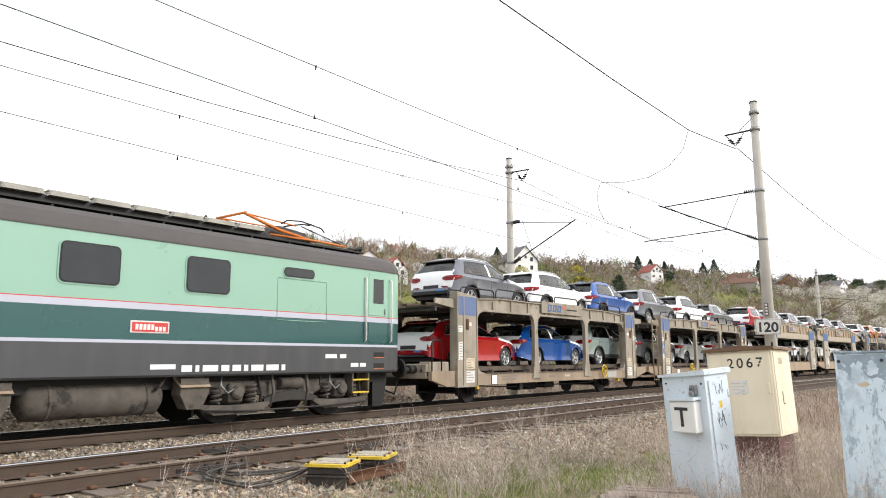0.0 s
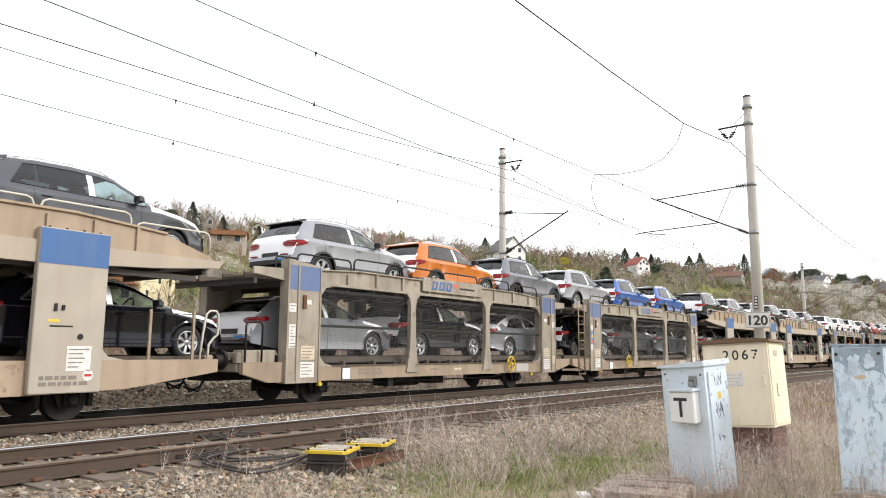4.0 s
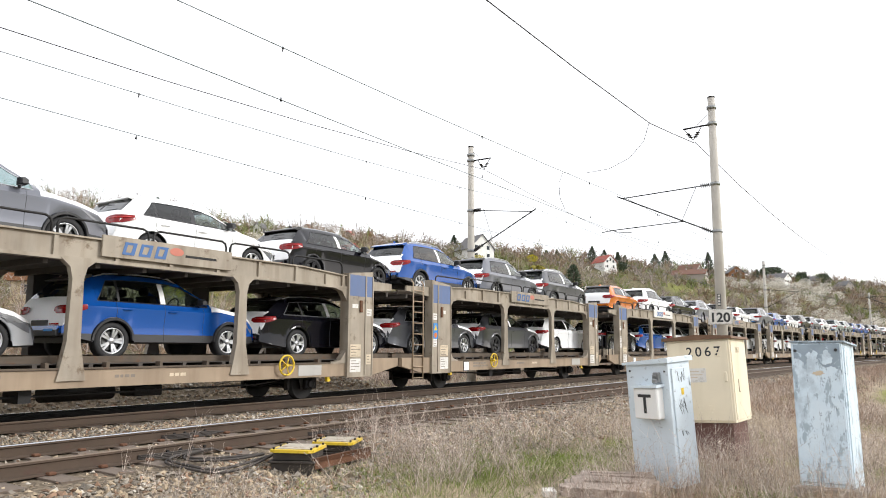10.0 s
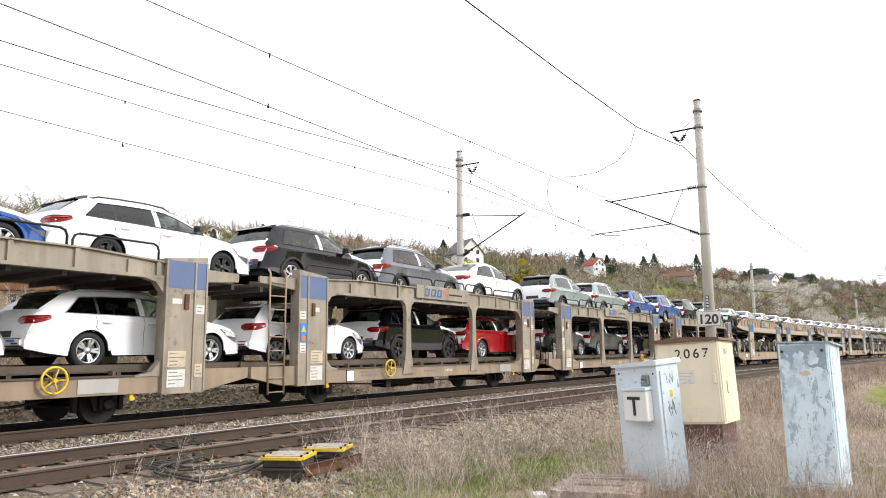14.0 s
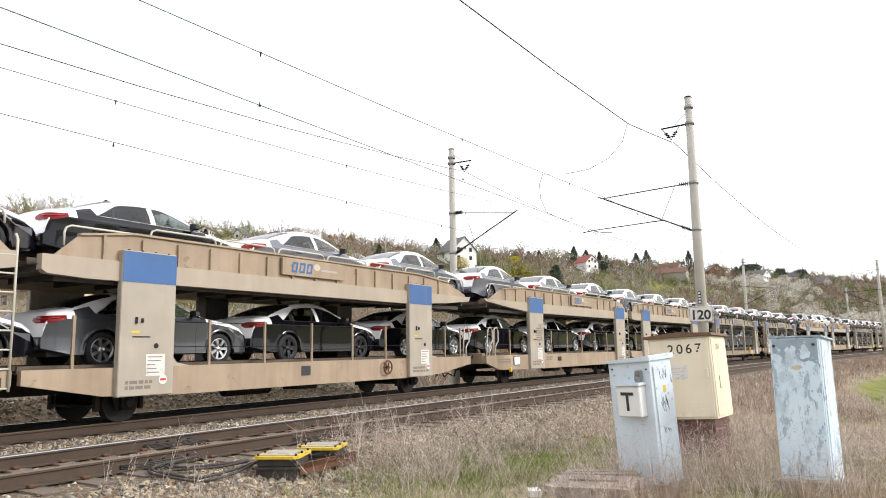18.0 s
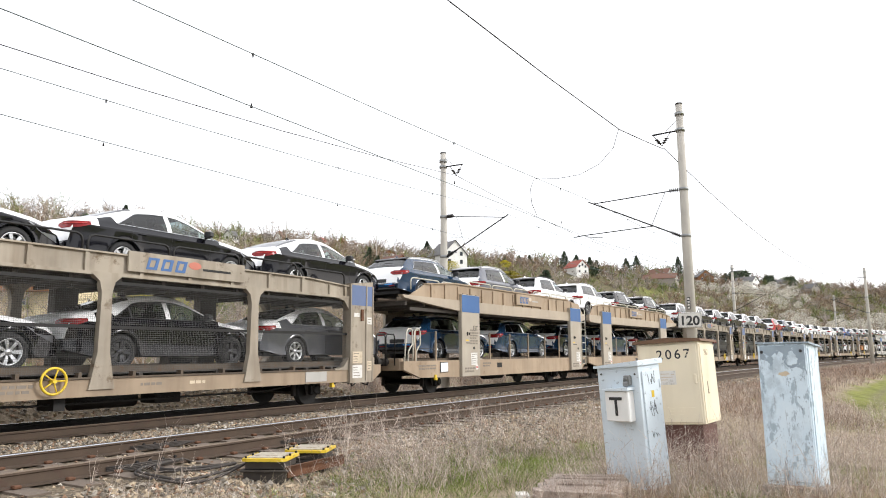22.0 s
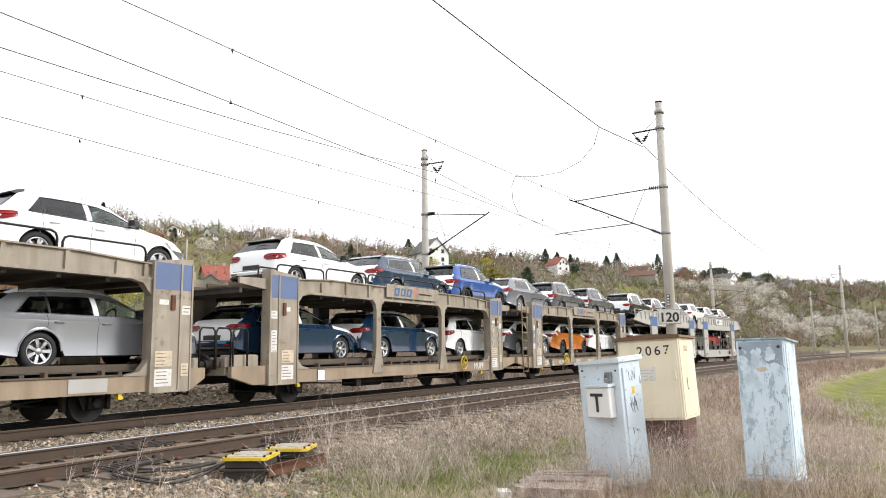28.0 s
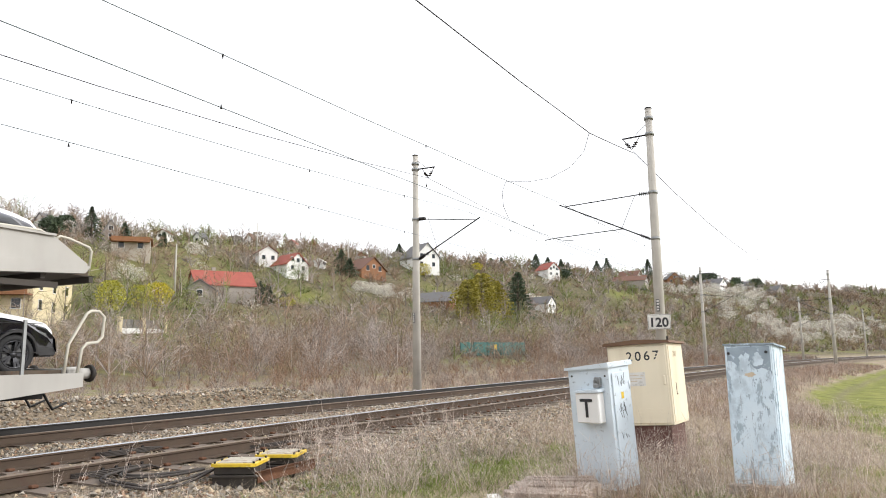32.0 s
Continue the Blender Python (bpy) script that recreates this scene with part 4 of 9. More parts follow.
    part("side_plate", Shape().box(9.55, 10.3, -1.515, -1.503, 0.58, 0.82), GREY_PAINT, u)
    part("plate_frame", Shape().box(1.73, 2.02, -1.515, -1.503, 0.53, 0.82), INK, u)
    part("white_plate", Shape().box(1.75, 2.0, -1.522, -1.516, 0.55, 0.8), FILM, u, "white-faced plate with dark edge")
    stencil(u, 2.3, 0.78, 2, 0.9, INK_PALE, 0.05)
    stencil(u, 5.1, 0.74, 1, 0.5, INK_PALE, 0.05)
    stencil(u, 6.2, 0.74, 1, 0.35, PAPER_TAN, 0.06)
    for x in (1.1, 10.6):
        part("jacking_hook", Shape().prism([(x - 0.03, 0.42), (x + 0.06, 0.42), (x + 0.08, 0.46), (x + 0.04, 0.49), (x + 0.05, 0.58), (x - 0.04, 0.58), (x - 0.03, 0.5)], -1.46, -1.38), YELLOW, u)
    # tanks, pipes and levers below
    sh = Shape()
    sh.tube([(4.3, -0.6, 0.42), (5.6, -0.6, 0.42)], 0.16, 12)
    sh.box(5.9, 6.5, -0.9, -0.4, 0.3, 0.5, c=0.02)
    sh.tube([(1.4, -1.2, 0.5), (3.2, -1.2, 0.42), (8.6, -1.2, 0.42), (9.3, -1.2, 0.5)], 0.022, 6)
    sh.box(3.6, 3.8, -1.3, -0.8, 0.32, 0.55)
    part("underframe_gear", sh, STEEL_DARK, u)
    axle(u, 1.5)
    axle(u, 10.4)
    if not second:
        coupling(u, -1.05, -1)
        sh = Shape().box(-1.05, -0.85, -1.3, 1.3, 0.75, 1.15, c=0.02)
        sh.box(-0.95, -0.1, -1.35, -1.0, 0.9, 1.2, c=0.03)
        part("end_sill", sh, paint, u)
    else:
        coupling(u, 12.55, 1)
        part("end_sill", Shape().box(12.35, 12.55, -1.3, 1.3, 0.75, 1.15, c=0.02), paint, u)
    if netting:
        for a, b in ((0.95, 4.17), (4.43, 7.72), (7.98, 11.15)):
            part("netting", Shape().add([(a, -1.43, 0.9), (b, -1.43, 0.9), (b, -1.43, 2.66), (a, -1.43, 2.66)], [(0, 1, 2, 3)]), MESH, u, "dark see-through wire netting")
            sh = Shape()
            for z in (1.75, 2.55):
                sh.box(a, b, -1.445, -1.435, z - 0.03, z + 0.03)
            part("netting_bar", sh, STEEL_DARK, u)
    return u


def graffiti(u, second):
    """White spray scrawls on the sill, the posts and the end panels."""
    words = (("MUPF", 9.95, 0.6, 0.3),) if not second else (("ORAKL", 1.25, 0.57, 0.3), ("MUPF", 2.75, 0.6, 0.24), ("PHI70", 4.75, 0.6, 0.22), ("ORAKL", 6.3, 0.58, 0.26), ("ORAKL", 8.2, 0.58, 0.24))
    for c in [c for c in u.children if c.name.split(".")[0] in ("side_plate", "stencil_block") or second and c.name.startswith("white_plate")]:
        bpy.data.objects.remove(c)
    for text, x, z, size in words:
        writing(text, (x, -1.508, z), size, WHITE_INK, u)
    spots = ((11.3, 1.25, -1.592), (11.72, 1.4, -1.592)) if not second else ((0.52, 1.2, -1.592), (4.3, 1.35, -1.548), (7.85, 1.35, -1.548))
    for x, z, y in spots:
        pts = [(x + 0.09 * math.cos(t), y, z + 0.75 + 0.12 * math.sin(t)) for t in [0.6 * k for k in range(12)]]
        pts += [(x + 0.08 * math.sin(1.9 * k), y, z + 0.6 - 0.085 * k) for k in range(8)]
        part("scrawl", Shape().tube(pts, 0.011, 4), WHITE_INK, u)


def panel_unit(second, paint, board):
    """A half of a twin wagon with broad flat panels and wire rails."""
    u = thing("car_transport_wagon", pose(0, 0, 0), ("clean grey" if paint is GREY_PAINT else "dusty tan") + " double-deck car-transport wagon with blue-topped panels",
              "railway wagon", "car-transport wagons")
    more = 0.52 if second and paint is GREY_PAINT else 0.0
    x0, x1 = (-1.6, 12.45 + more) if second else (-3.05, 10.8)
    for g in (-1, 1):
        lo, hi = min(g * 1.5, g * 1.38), max(g * 1.5, g * 1.38)
        part("side_sill", Shape().prism([(x0, 1.02), (x0, 0.78), (-0.2 if second else -2.2, 0.53), (1.15, 0.48), (9.0, 0.48), (10.6 if second else 10.2, 0.53), (x1, 0.78), (x1, 1.02)], lo, hi), paint, u)
        # upper side: tall web above a pale chord
        lo, hi = min(g * 1.47, g * 1.42), max(g * 1.47, g * 1.42)
        a, b = (-1.1, 12.0) if second else (-2.55, 10.4)
        if second:
            web = [(-1.2, 2.9), (-0.75, 3.3), (0.3, 3.43), (9.5, 3.43)] + ([(x1 - 0.68, 3.38), (x1 - 0.03, 2.96), (x1 - 0.03, 2.9)] if more else [(11.2, 3.3), (12.2, 2.98), (12.2, 2.9)])
        else:
            web = [(-2.75, 2.9), (-1.9, 3.3), (-0.2, 3.43), (9.0, 3.43), (10.2, 3.33), (10.7, 2.9)]
        part("girder_web", Shape().prism(web, lo, hi), paint, u)
        ch = Shape()
        if second:
            ch.prism([(x0 + 0.2, 2.66), (x0 + .3, 2.6), (-.6, 2.56), (9.0, 2.56), (11.0, 2.66), (x1 - .1, 2.78), (x1, 2.92), (x0 + .2, 2.92)], min(g * 1.53, g * 1.36), max(g * 1.53, g * 1.36))
        else:
            ch.prism([(x0 - 0.1, 2.92), (x0, 2.84), (-1.6, 2.7), (0.3, 2.56), (10.2, 2.56), (10.75, 2.66), (10.75, 2.92)], min(g * 1.53, g * 1.36), max(g * 1.53, g * 1.36))
        part("girder_chord", ch, paint if paint is GREY_PAINT else CHORD, u)
        sh = Shape()
        sh.prism([(p, z) for p, z in web[1:-2]] + [(p, z + 0.04) for p, z in web[1:-2]][::-1], min(g * 1.52, g * 1.38), max(g * 1.52, g * 1.38))
        part("girder_top_flange", sh, paint, u)
        k0 = -0.3 if second else -1.6
        while g < 0 and k0 < (11.0 if second else 10.0):
            part("stiffener", Shape().box(k0 - 0.025, k0 + 0.025, min(g * 1.515, g * 1.41), max(g * 1.515, g * 1.41), 2.92, 3.36), paint, u)
            k0 += 0.78
        # broad flat panels
        for x in (0.0, 8.92):
            pn = Shape().box(x, x + 1.15, min(g * 1.6, g * 1.46), max(g * 1.6, g * 1.46), 0.5, 3.13, c=0.015)
            if g < 0:
                part("blue_patch", Shape().box(x + 0.01, x + 1.14, -1.606, -1.602, 2.55, 3.11), BLUE_PANEL, u)
            for i in range(4):
                pn.tube([(x + 0.15 + 0.28 * i, g * 1.55, 3.13), (x + 0.15 + 0.28 * i, g * 1.55, 3.155)], 0.02, 6, 1)
            pn.prism([(x + 1.15, 1.02), (x + 1.6, 1.02), (x + 1.3, 1.08), (x + 1.15, 1.25)], min(g * 1.5, g * 1.4), max(g * 1.5, g * 1.4))
            part("side_panel", pn, [PANEL_TAN if paint is TAN else paint, STEEL_DARK], u)
            if g < 0:
                y = -1.6
                sh = Shape()
                sh.box(x + 0.25, x + 0.62, y - 0.004, y - 0.002, 1.55, 1.575)
                sh.box(x + 0.3, x + 0.34, y - 0.03, y - 0.002, 1.8, 1.92)
                sh.box(x + 0.42, x + 0.46, y - 0.03, y - 0.002, 1.82, 1.9)
                sh.tube([(x + 0.75, y, 1.4), (x + 0.75, y - 0.012, 1.4)], 0.05, 8)
                part("latch", sh, STEEL_DARK, u)
                part("yellow_mark", Shape().box(x + 0.22, x + 0.4, y - 0.005, y - 0.002, 1.63, 1.67), YELLOW, u)
                label_plate(u, x + 0.55, x + 0.95, 0.85, 1.25, PAPER, y=y)
                stencil(u, x + 0.15, 0.78, 2, 0.7, INK, 0.06, y)
                if x == 0 and not second:
                    stencil(u, x + 0.5, 2.0, 6, 0.5, INK, 0.05, y)
                    fr = Shape()
                    fr.box(x + 0.72, x + 1.02, y - 0.005, y - 0.002, 1.98, 2.12)
                    part("mark_frame", fr, INK, u)
                    part("mark_field", Shape().box(x + 0.735, x + 1.005, y - 0.008, y - 0.006, 1.995, 2.105), PANEL_TAN if paint is TAN else paint, u)
                    writing("GE", (x + 0.78, y - 0.0095, 2.005), 0.12, INK, u)
                sh = Shape()
                pts = [(x + 0.92 + 0.09 * math.cos(t), 0.78 + 0.09 * math.sin(t)) for t in [2 * math.pi * k / 16 for k in range(16)]]
                sh.prism(pts, y - 0.006, y - 0.002)
                part("round_sticker", sh, PAPER, u, "white round sticker with a red bar")
                part("red_bar", Shape().box(x + 0.86, x + 0.98, y - 0.009, y - 0.007, 0.76, 0.80), RED_PAINT, u)
        # wire rails on thin posts
        if g < 0:
            for x in [(-0.75,) if second else (-2.4, -1.3), (2.1, 3.6, 5.1, 6.6, 8.0), (11.0, 11.9) if second else ()]:
                for xx in x:
                    part("rail_post", Shape().box(xx - 0.025, xx + 0.025, -1.46, -1.42, 1.0, 1.92), SILL if paint is TAN else GALV, u)
            for a, b in ((1.15, 8.92), (-2.7, 0) if not second else (10.07, 12.2)):
                sh = Shape()
                for z in (1.38, 1.86):
                    sh.tube([(a, -1.44, z), (b, -1.44, z)], 0.008, 4)
                part("wire_rope", sh, STEEL_DARK, u)
    deck(u, x0 + 0.1, x1 - 0.1, 1.02, STEEL_DARK)
    deck(u, x0 + 0.15, x1 + (0.2 if more else -0.25), 2.82, DECK)
    part("spine_beam", Shape().box(x0, x1, -0.35, 0.35, 0.55, 0.85), STEEL_DARK, u)
    for x in ((7.9,) if not second else (4.4, 8.6)):
        part("far_column", Shape().box(x - 0.35, x + 0.35, 1.1, 1.46, 1.0, 2.6), DECK, u)
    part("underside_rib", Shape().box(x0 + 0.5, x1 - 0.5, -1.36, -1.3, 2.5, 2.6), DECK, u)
    xx = -2.6 if not second else -1.0
    while xx + 1.7 < (10.9 if not second else 12.4):
        sh = Shape()
        z = 3.36 if -0.6 < xx < 9.2 else 3.1
        loop(sh, xx, xx + 1.55, -1.43, z, 0.24 if z > 3.2 else 0.36, 0.02)
        part("guard_loop", sh, HANDRAIL, u)
        xx += 1.66
    if more:
        part("grab_rail", Shape().tube([(x1 + a, -1.45, z) for a, z in ((-0.35, 0.96), (-0.29, 1.52), (0.03, 2.07), (0.11, 2.12), (0.27, 2.12), (0.38, 2.02), (0.36, 1.66), (0.27, 1.56), (0.06, 1.54), (-0.03, 1.44), (-0.10, 0.97))], 0.028, 8), HANDRAIL, u)
        part("guard_loop", Shape().tube([(x1 + a, -1.44, z) for a, z in ((-0.64, 3.34), (-0.56, 3.4), (-0.4, 3.38), (0.0, 3.27), (0.05, 3.2), (0.02, 2.84))], 0.024, 6), HANDRAIL, u)
    for x in ((-2.95, -2.55) if not second else () if more else (12.05,)):
        sh = Shape()
        sh.tube([(x, -1.45, 0.95), (x + 0.06, -1.45, 1.5), (x + 0.12, -1.45, 1.88), (x + 0.2, -1.45, 1.95), (x + 0.34, -1.45, 1.95), (x + 0.4, -1.45, 1.86), (x + 0.4, -1.45, 1.5), (x + 0.3, -1.45, 1.42), (x + 0.2, -1.45, 1.3), (x + 0.18, -1.45, 0.95)], 0.024, 6)
        part("grab_rail", sh, HANDRAIL, u)
    sign_board(u, 4.0, 6.15, 3.0, 3.4, paint if paint is TAN else PAPER, PALE_DISC)
    if second:
        brake_wheel(u, 7.9, 0.8, RUST)
    else:
        ladder(u, 10.3, 10.75, HANDRAIL, 0.7, 3.2)
        part("plate_frame", Shape().box(-1.17, -0.73, -1.525, -1.503, 0.66, 0.97), INK, u)
        part("white_plate", Shape().box(-1.15, -0.75, -1.532, -1.526, 0.68, 0.95), FILM, u, "white-faced plate with dark edge")
        stencil(u, -2.3, 0.9, 2, 0.9, INK, 0.05)
        stencil(u, 1.5, 0.92, 2, 0.5, INK, 0.05)
        part("dark_plate", Shape().box(2.5, 2.85, -1.508, -1.503, 0.74, 0.9), STEEL_DARK, u)
    # openings in the sill: flat patches, coloured dark for the shade inside
    if second:
        part("window_hole", Shape().box(4.7, 5.0, -1.508, -1.503, 0.7, 0.92), INK, u)
    else:
        part("window_hole", Shape().box(10.3, 10.65, -1.508, -1.503, 0.72, 0.92, c=0.02), INK, u)
    sh = Shape()
    sh.tube([(3.3, -0.5, 0.45), (4.6, -0.5, 0.45)], 0.16, 12)
    sh.box(5.2, 5.9, -0.9, -0.4, 0.35, 0.55, c=0.02)
    part("underframe_gear", sh, STEEL_DARK, u)
    if second:
        axle(u, 0.6)
        axle(u, 9.9)
        coupling(u, x1, 1, paint if more else None)
        part("end_sill", Shape().box(x1 - 0.2, x1, -1.35, 1.35, 0.75, 1.1, c=0.02), paint, u)
    else:
        axle(u, -0.6)
        axle(u, 8.45)
        coupling(u, -3.05, -1)
        sh = Shape().box(-3.05, -2.85, -1.35, 1.35, 0.75, 1.1, c=0.02)
        part("end_sill", sh, paint, u)
        part("jacking_hook", Shape().prism([(-1.47, 0.44), (-1.37, 0.44), (-1.35, 0.5), (-1.4, 0.53), (-1.38, 0.6), (-1.48, 0.6)], -1.54, -1.48), YELLOW, u)
    return u


CHORD = material("pale_dusty_chord_paint", (0.42, 0.35, 0.27), 0.6, 0, 0.85, 1.2, 60, 0.1, streaks=0.35, spot_colour=(0.3, 0.24, 0.17))
HANDRAIL = material("pale_handrail_paint", (0.55, 0.52, 0.44), 0.5, 0, 0.85, 4, 60, 0.05)


def writing(text, at, size, mat, parent, turn=0.0, bold=0.0):
    """Letters of the built-in face, standing upright and facing the near side."""
    cu = bpy.data.curves.new("writing", "FONT")
    cu.body, cu.size, cu.extrude, cu.offset = text, size, 0.0015, bold
    tmp = bpy.data.objects.new("writing", cu)
    me = bpy.data.meshes.new_from_object(tmp)
    bpy.data.objects.remove(tmp)
    me.materials.clear()
    me.materials.append(mat)
    return part("writing", me, [], parent, at=pose(*at, 90, 0, turn))


# ---- new cars with white transport film: x from rear to front, wheels on z = 0 ----
CAR_KINDS = {
    # length, half width, wheelbase, rear overhang, wheel radius, sill and belt height, roof outline, side glass from-to and its rear slope, rear and front glass
    "suv": dict(L=4.39, w=0.92, wb=2.64, ro=0.88, r=0.345, sill=0.30, belt=1.03, rails=True,
                top=((0, .66), (.03, .90), (.09, 1.05), (.20, 1.20), (.42, 1.47), (.55, 1.565), (1.0, 1.61), (1.6, 1.625), (2.1, 1.605), (2.42, 1.55), (2.8, 1.34), (3.12, 1.12), (3.35, 1.06), (3.7, 1.01), (4.1, .93), (4.27, .82), (4.36, .65), (4.39, .45)),
                side=(.56, 3.02), slope=1.7, rear=(.15, .47), front=(2.46, 3.14), pillars=(.98, 1.92), lamp=(.82, .97), word="compact SUV"),
    "big": dict(L=4.70, w=0.94, wb=2.79, ro=0.98, r=0.36, sill=0.31, belt=1.07, rails=True,
                top=((0, .70), (.03, .94), (.08, 1.10), (.18, 1.26), (.38, 1.53), (.52, 1.63), (1.1, 1.675), (1.8, 1.69), (2.3, 1.665), (2.62, 1.60), (3.0, 1.38), (3.32, 1.16), (3.6, 1.10), (3.95, 1.05), (4.4, .96), (4.58, .85), (4.67, .66), (4.70, .46)),
                side=(.52, 3.22), slope=1.8, rear=(.13, .43), front=(2.66, 3.34), pillars=(1.05, 2.06), lamp=(.86, 1.01), word="large SUV"),
    "combi": dict(L=4.69, w=0.915, wb=2.686, ro=1.07, r=0.33, sill=0.22, belt=0.95, rails=True,
                  top=((0, .58), (.03, .82), (.09, .97), (.30, 1.14), (.62, 1.37), (.76, 1.42), (1.4, 1.46), (2.0, 1.475), (2.4, 1.455), (2.68, 1.39), (3.1, 1.16), (3.42, .99), (3.7, .95), (4.05, .90), (4.4, .82), (4.58, .72), (4.66, .56), (4.69, .40)),
                  side=(.62, 3.30), slope=.95, rear=(.20, .68), front=(2.72, 3.42), pillars=(1.24, 2.14), lamp=(.79, .93), word="estate car"),
    "hatch": dict(L=4.11, w=0.89, wb=2.55, ro=0.74, r=0.325, sill=0.22, belt=0.95, rails=False,
                  top=((0, .60), (.03, .84), (.08, .98), (.22, 1.12), (.46, 1.37), (.60, 1.43), (1.1, 1.455), (1.65, 1.46), (2.0, 1.435), (2.28, 1.37), (2.68, 1.13), (2.98, .98), (3.3, .93), (3.7, .84), (3.96, .72), (4.07, .56), (4.11, .40)),
                  side=(.55, 2.86), slope=1.1, rear=(.16, .50), front=(2.32, 2.98), pillars=(.86, 1.72), lamp=(.78, .94), word="hatchback"),
    "sedan": dict(L=4.69, w=0.915, wb=2.686, ro=1.07, r=0.33, sill=0.22, belt=0.945, rails=False,
                  top=((0, .62), (.02, .86), (.06, 1.01), (.25, 1.05), (.48, 1.09), (.85, 1.235), (1.2, 1.355), (1.5, 1.425), (1.8, 1.46), (2.1, 1.47), (2.4, 1.45), (2.68, 1.385), (3.1, 1.16), (3.42, .99), (3.7, .95), (4.05, .90), (4.4, .82), (4.58, .72), (4.66, .56), (4.69, .40)),
                  side=(.92, 3.30), slope=.62, rear=(.52, 1.36), front=(2.72, 3.42), pillars=(1.28, 2.12), lamp=(.80, .93), word="liftback saloon"),
    "coupe": dict(L=4.65, w=0.94, wb=2.77, ro=0.95, r=0.36, sill=0.28, belt=1.05, rails=False,
                  top=((0, .66), (.03, .94), (.07, 1.10), (.28, 1.15), (.5, 1.20), (.9, 1.40), (1.3, 1.53), (1.7, 1.60), (2.1, 1.61), (2.4, 1.58), (2.68, 1.51), (3.05, 1.28), (3.35, 1.10), (3.7, 1.05), (4.3, .94), (4.52, .82), (4.63, .62), (4.65, .42)),
                  side=(.85, 3.2), slope=.7, rear=(.54, 1.3), front=(2.72, 3.38), pillars=(1.24, 2.1), lamp=(.86, 1.0), word="coupe SUV"),
}
car_store = {}


def lathe(axis_pts, n, sh, mat, y_sign, x, z):
    """A ring body round the y axis: pairs of (y, radius)."""
    v = []
    for y, r in axis_pts:
        for k in range(n):
            a = 2 * math.pi * k / n
            v.append((x + r * math.cos(a), y * y_sign, z + r * math.sin(a)))
    f = []
    for i in range(len(axis_pts) - 1):
        for k in range(n):
            f.append((i * n + k, i * n + (k + 1) % n, (i + 1) * n + (k + 1) % n, (i + 1) * n + k))
    sh.add(v, f, mat, True)


def car_shape(kind, film, rims):
    """All meshes of one car model in a neutral paint, built once; paints are swapped on copies."""
    k = CAR_KINDS[kind]
    L, w, r = k["L"], k["w"], k["r"]
    wheels = (k["ro"], k["ro"] + k["wb"])
    tx, tz = [p[0] for p in k["top"]], [p[1] for p in k["top"]]
    arch = r + 0.04
    s0, s1 = k["side"][0], k["side"][1] - 0.05
    x1, x2 = k["pillars"]
    clad = kind in ("suv", "big", "coupe")
    fixed = {0.0, 0.02, 0.05, 0.09, 0.15, 0.24, *k["rear"], *k["front"], s0, s1, x1 - 0.022, x1 + 0.022, x2 - 0.055, x2 + 0.055, L}
    loose = set(tx) | {s0 + (s1 - s0) * i / 16 for i in range(17)} | {L - 0.05, L - 0.12, L - 0.25, L - 0.4, L - 0.55}
    for c in wheels:
        loose |= {c + arch * math.cos(math.pi * i / 14) for i in range(15)} | {c - arch - 0.08, c + arch + 0.08}
    xs = sorted(fixed)
    for x in sorted(loose):
        if min(abs(x - q) for q in xs) > 0.024:
            xs.append(x)
    xs.sort()

    def width(x):
        a = max(0.0, 1 - x / 0.42)
        b = max(0.0, 1 - (L - x) / 0.95)
        return w * (1 - 0.15 * a ** 2.4 - 0.26 * b * b)

    known = {}

    def ring(x):
        if x in known:
            return known[x]
        top = float(np.interp(x, tx, tz))
        ww = width(x)
        bottom = k["sill"] + 0.12 * max(0, 1 - x / 0.5) + 0.02 * max(0, 1 - (L - x) / 0.4)
        flare = 0.0
        for c in wheels:
            d = abs(x - c)
            if d < arch:
                bottom = max(bottom, r + math.sqrt(max(arch * arch - d * d, 0)))
            flare = max(flare, 0.028 * max(0, 1 - d / (arch + 0.2)))
        full = k["belt"] + 0.05 * (1 - x / L)
        belt = min(full, top - 0.03)
        cab = max(0.0, min((top - belt) / 0.42, 1.0))
        crease = min(belt - 0.11, top - 0.13)
        roofw = ww - 0.095 - 0.185 * cab
        edge = top - (0.085 * cab + 0.02)
        zs = [bottom, bottom + 0.025, max(0.47 if clad else k["sill"] + 0.12, bottom + 0.05), 0.62, crease - 0.05, crease, crease + 0.028, belt]
        lo = belt
        hi = min(edge - 0.028, lo + k["slope"] * (x - s0)) if s0 <= x <= s1 else lo + (edge - lo) * 0.8
        hi = max(hi, lo + 0.003)
        zs += [lo + (hi - lo) * 0.5, hi, edge, edge + 0.05 * cab + 0.004, top - 0.008, top + 0.012]
        zs = [min(z, top - 0.006 * (13 - i)) if i < 13 else z for i, z in enumerate(zs)]
        for i in range(1, 14):
            zs[i] = max(zs[i], zs[i - 1] + 0.003)
        belt_w = ww - 0.062

        def lean(z):
            f = (z - zs[7]) / max(zs[10] - zs[7], 1e-4)
            return belt_w + (roofw - belt_w) * f + 0.022 * cab * math.sin(math.pi * min(max(f, 0), 1))

        ys = [ww - 0.10 + flare, ww - 0.02 + flare, ww - 0.028 + flare, ww - 0.036 + flare * 0.9, ww - 0.004 + flare * 0.5, ww + flare * 0.3, ww - 0.022, belt_w,
              lean(zs[8]), lean(zs[9]), roofw, roofw - 0.035, roofw - 0.12, 0.0]
        known[x] = list(zip(ys, zs))
        return known[x]

    rings = [ring(x) for x in xs]
    n = 14
    groups = {}

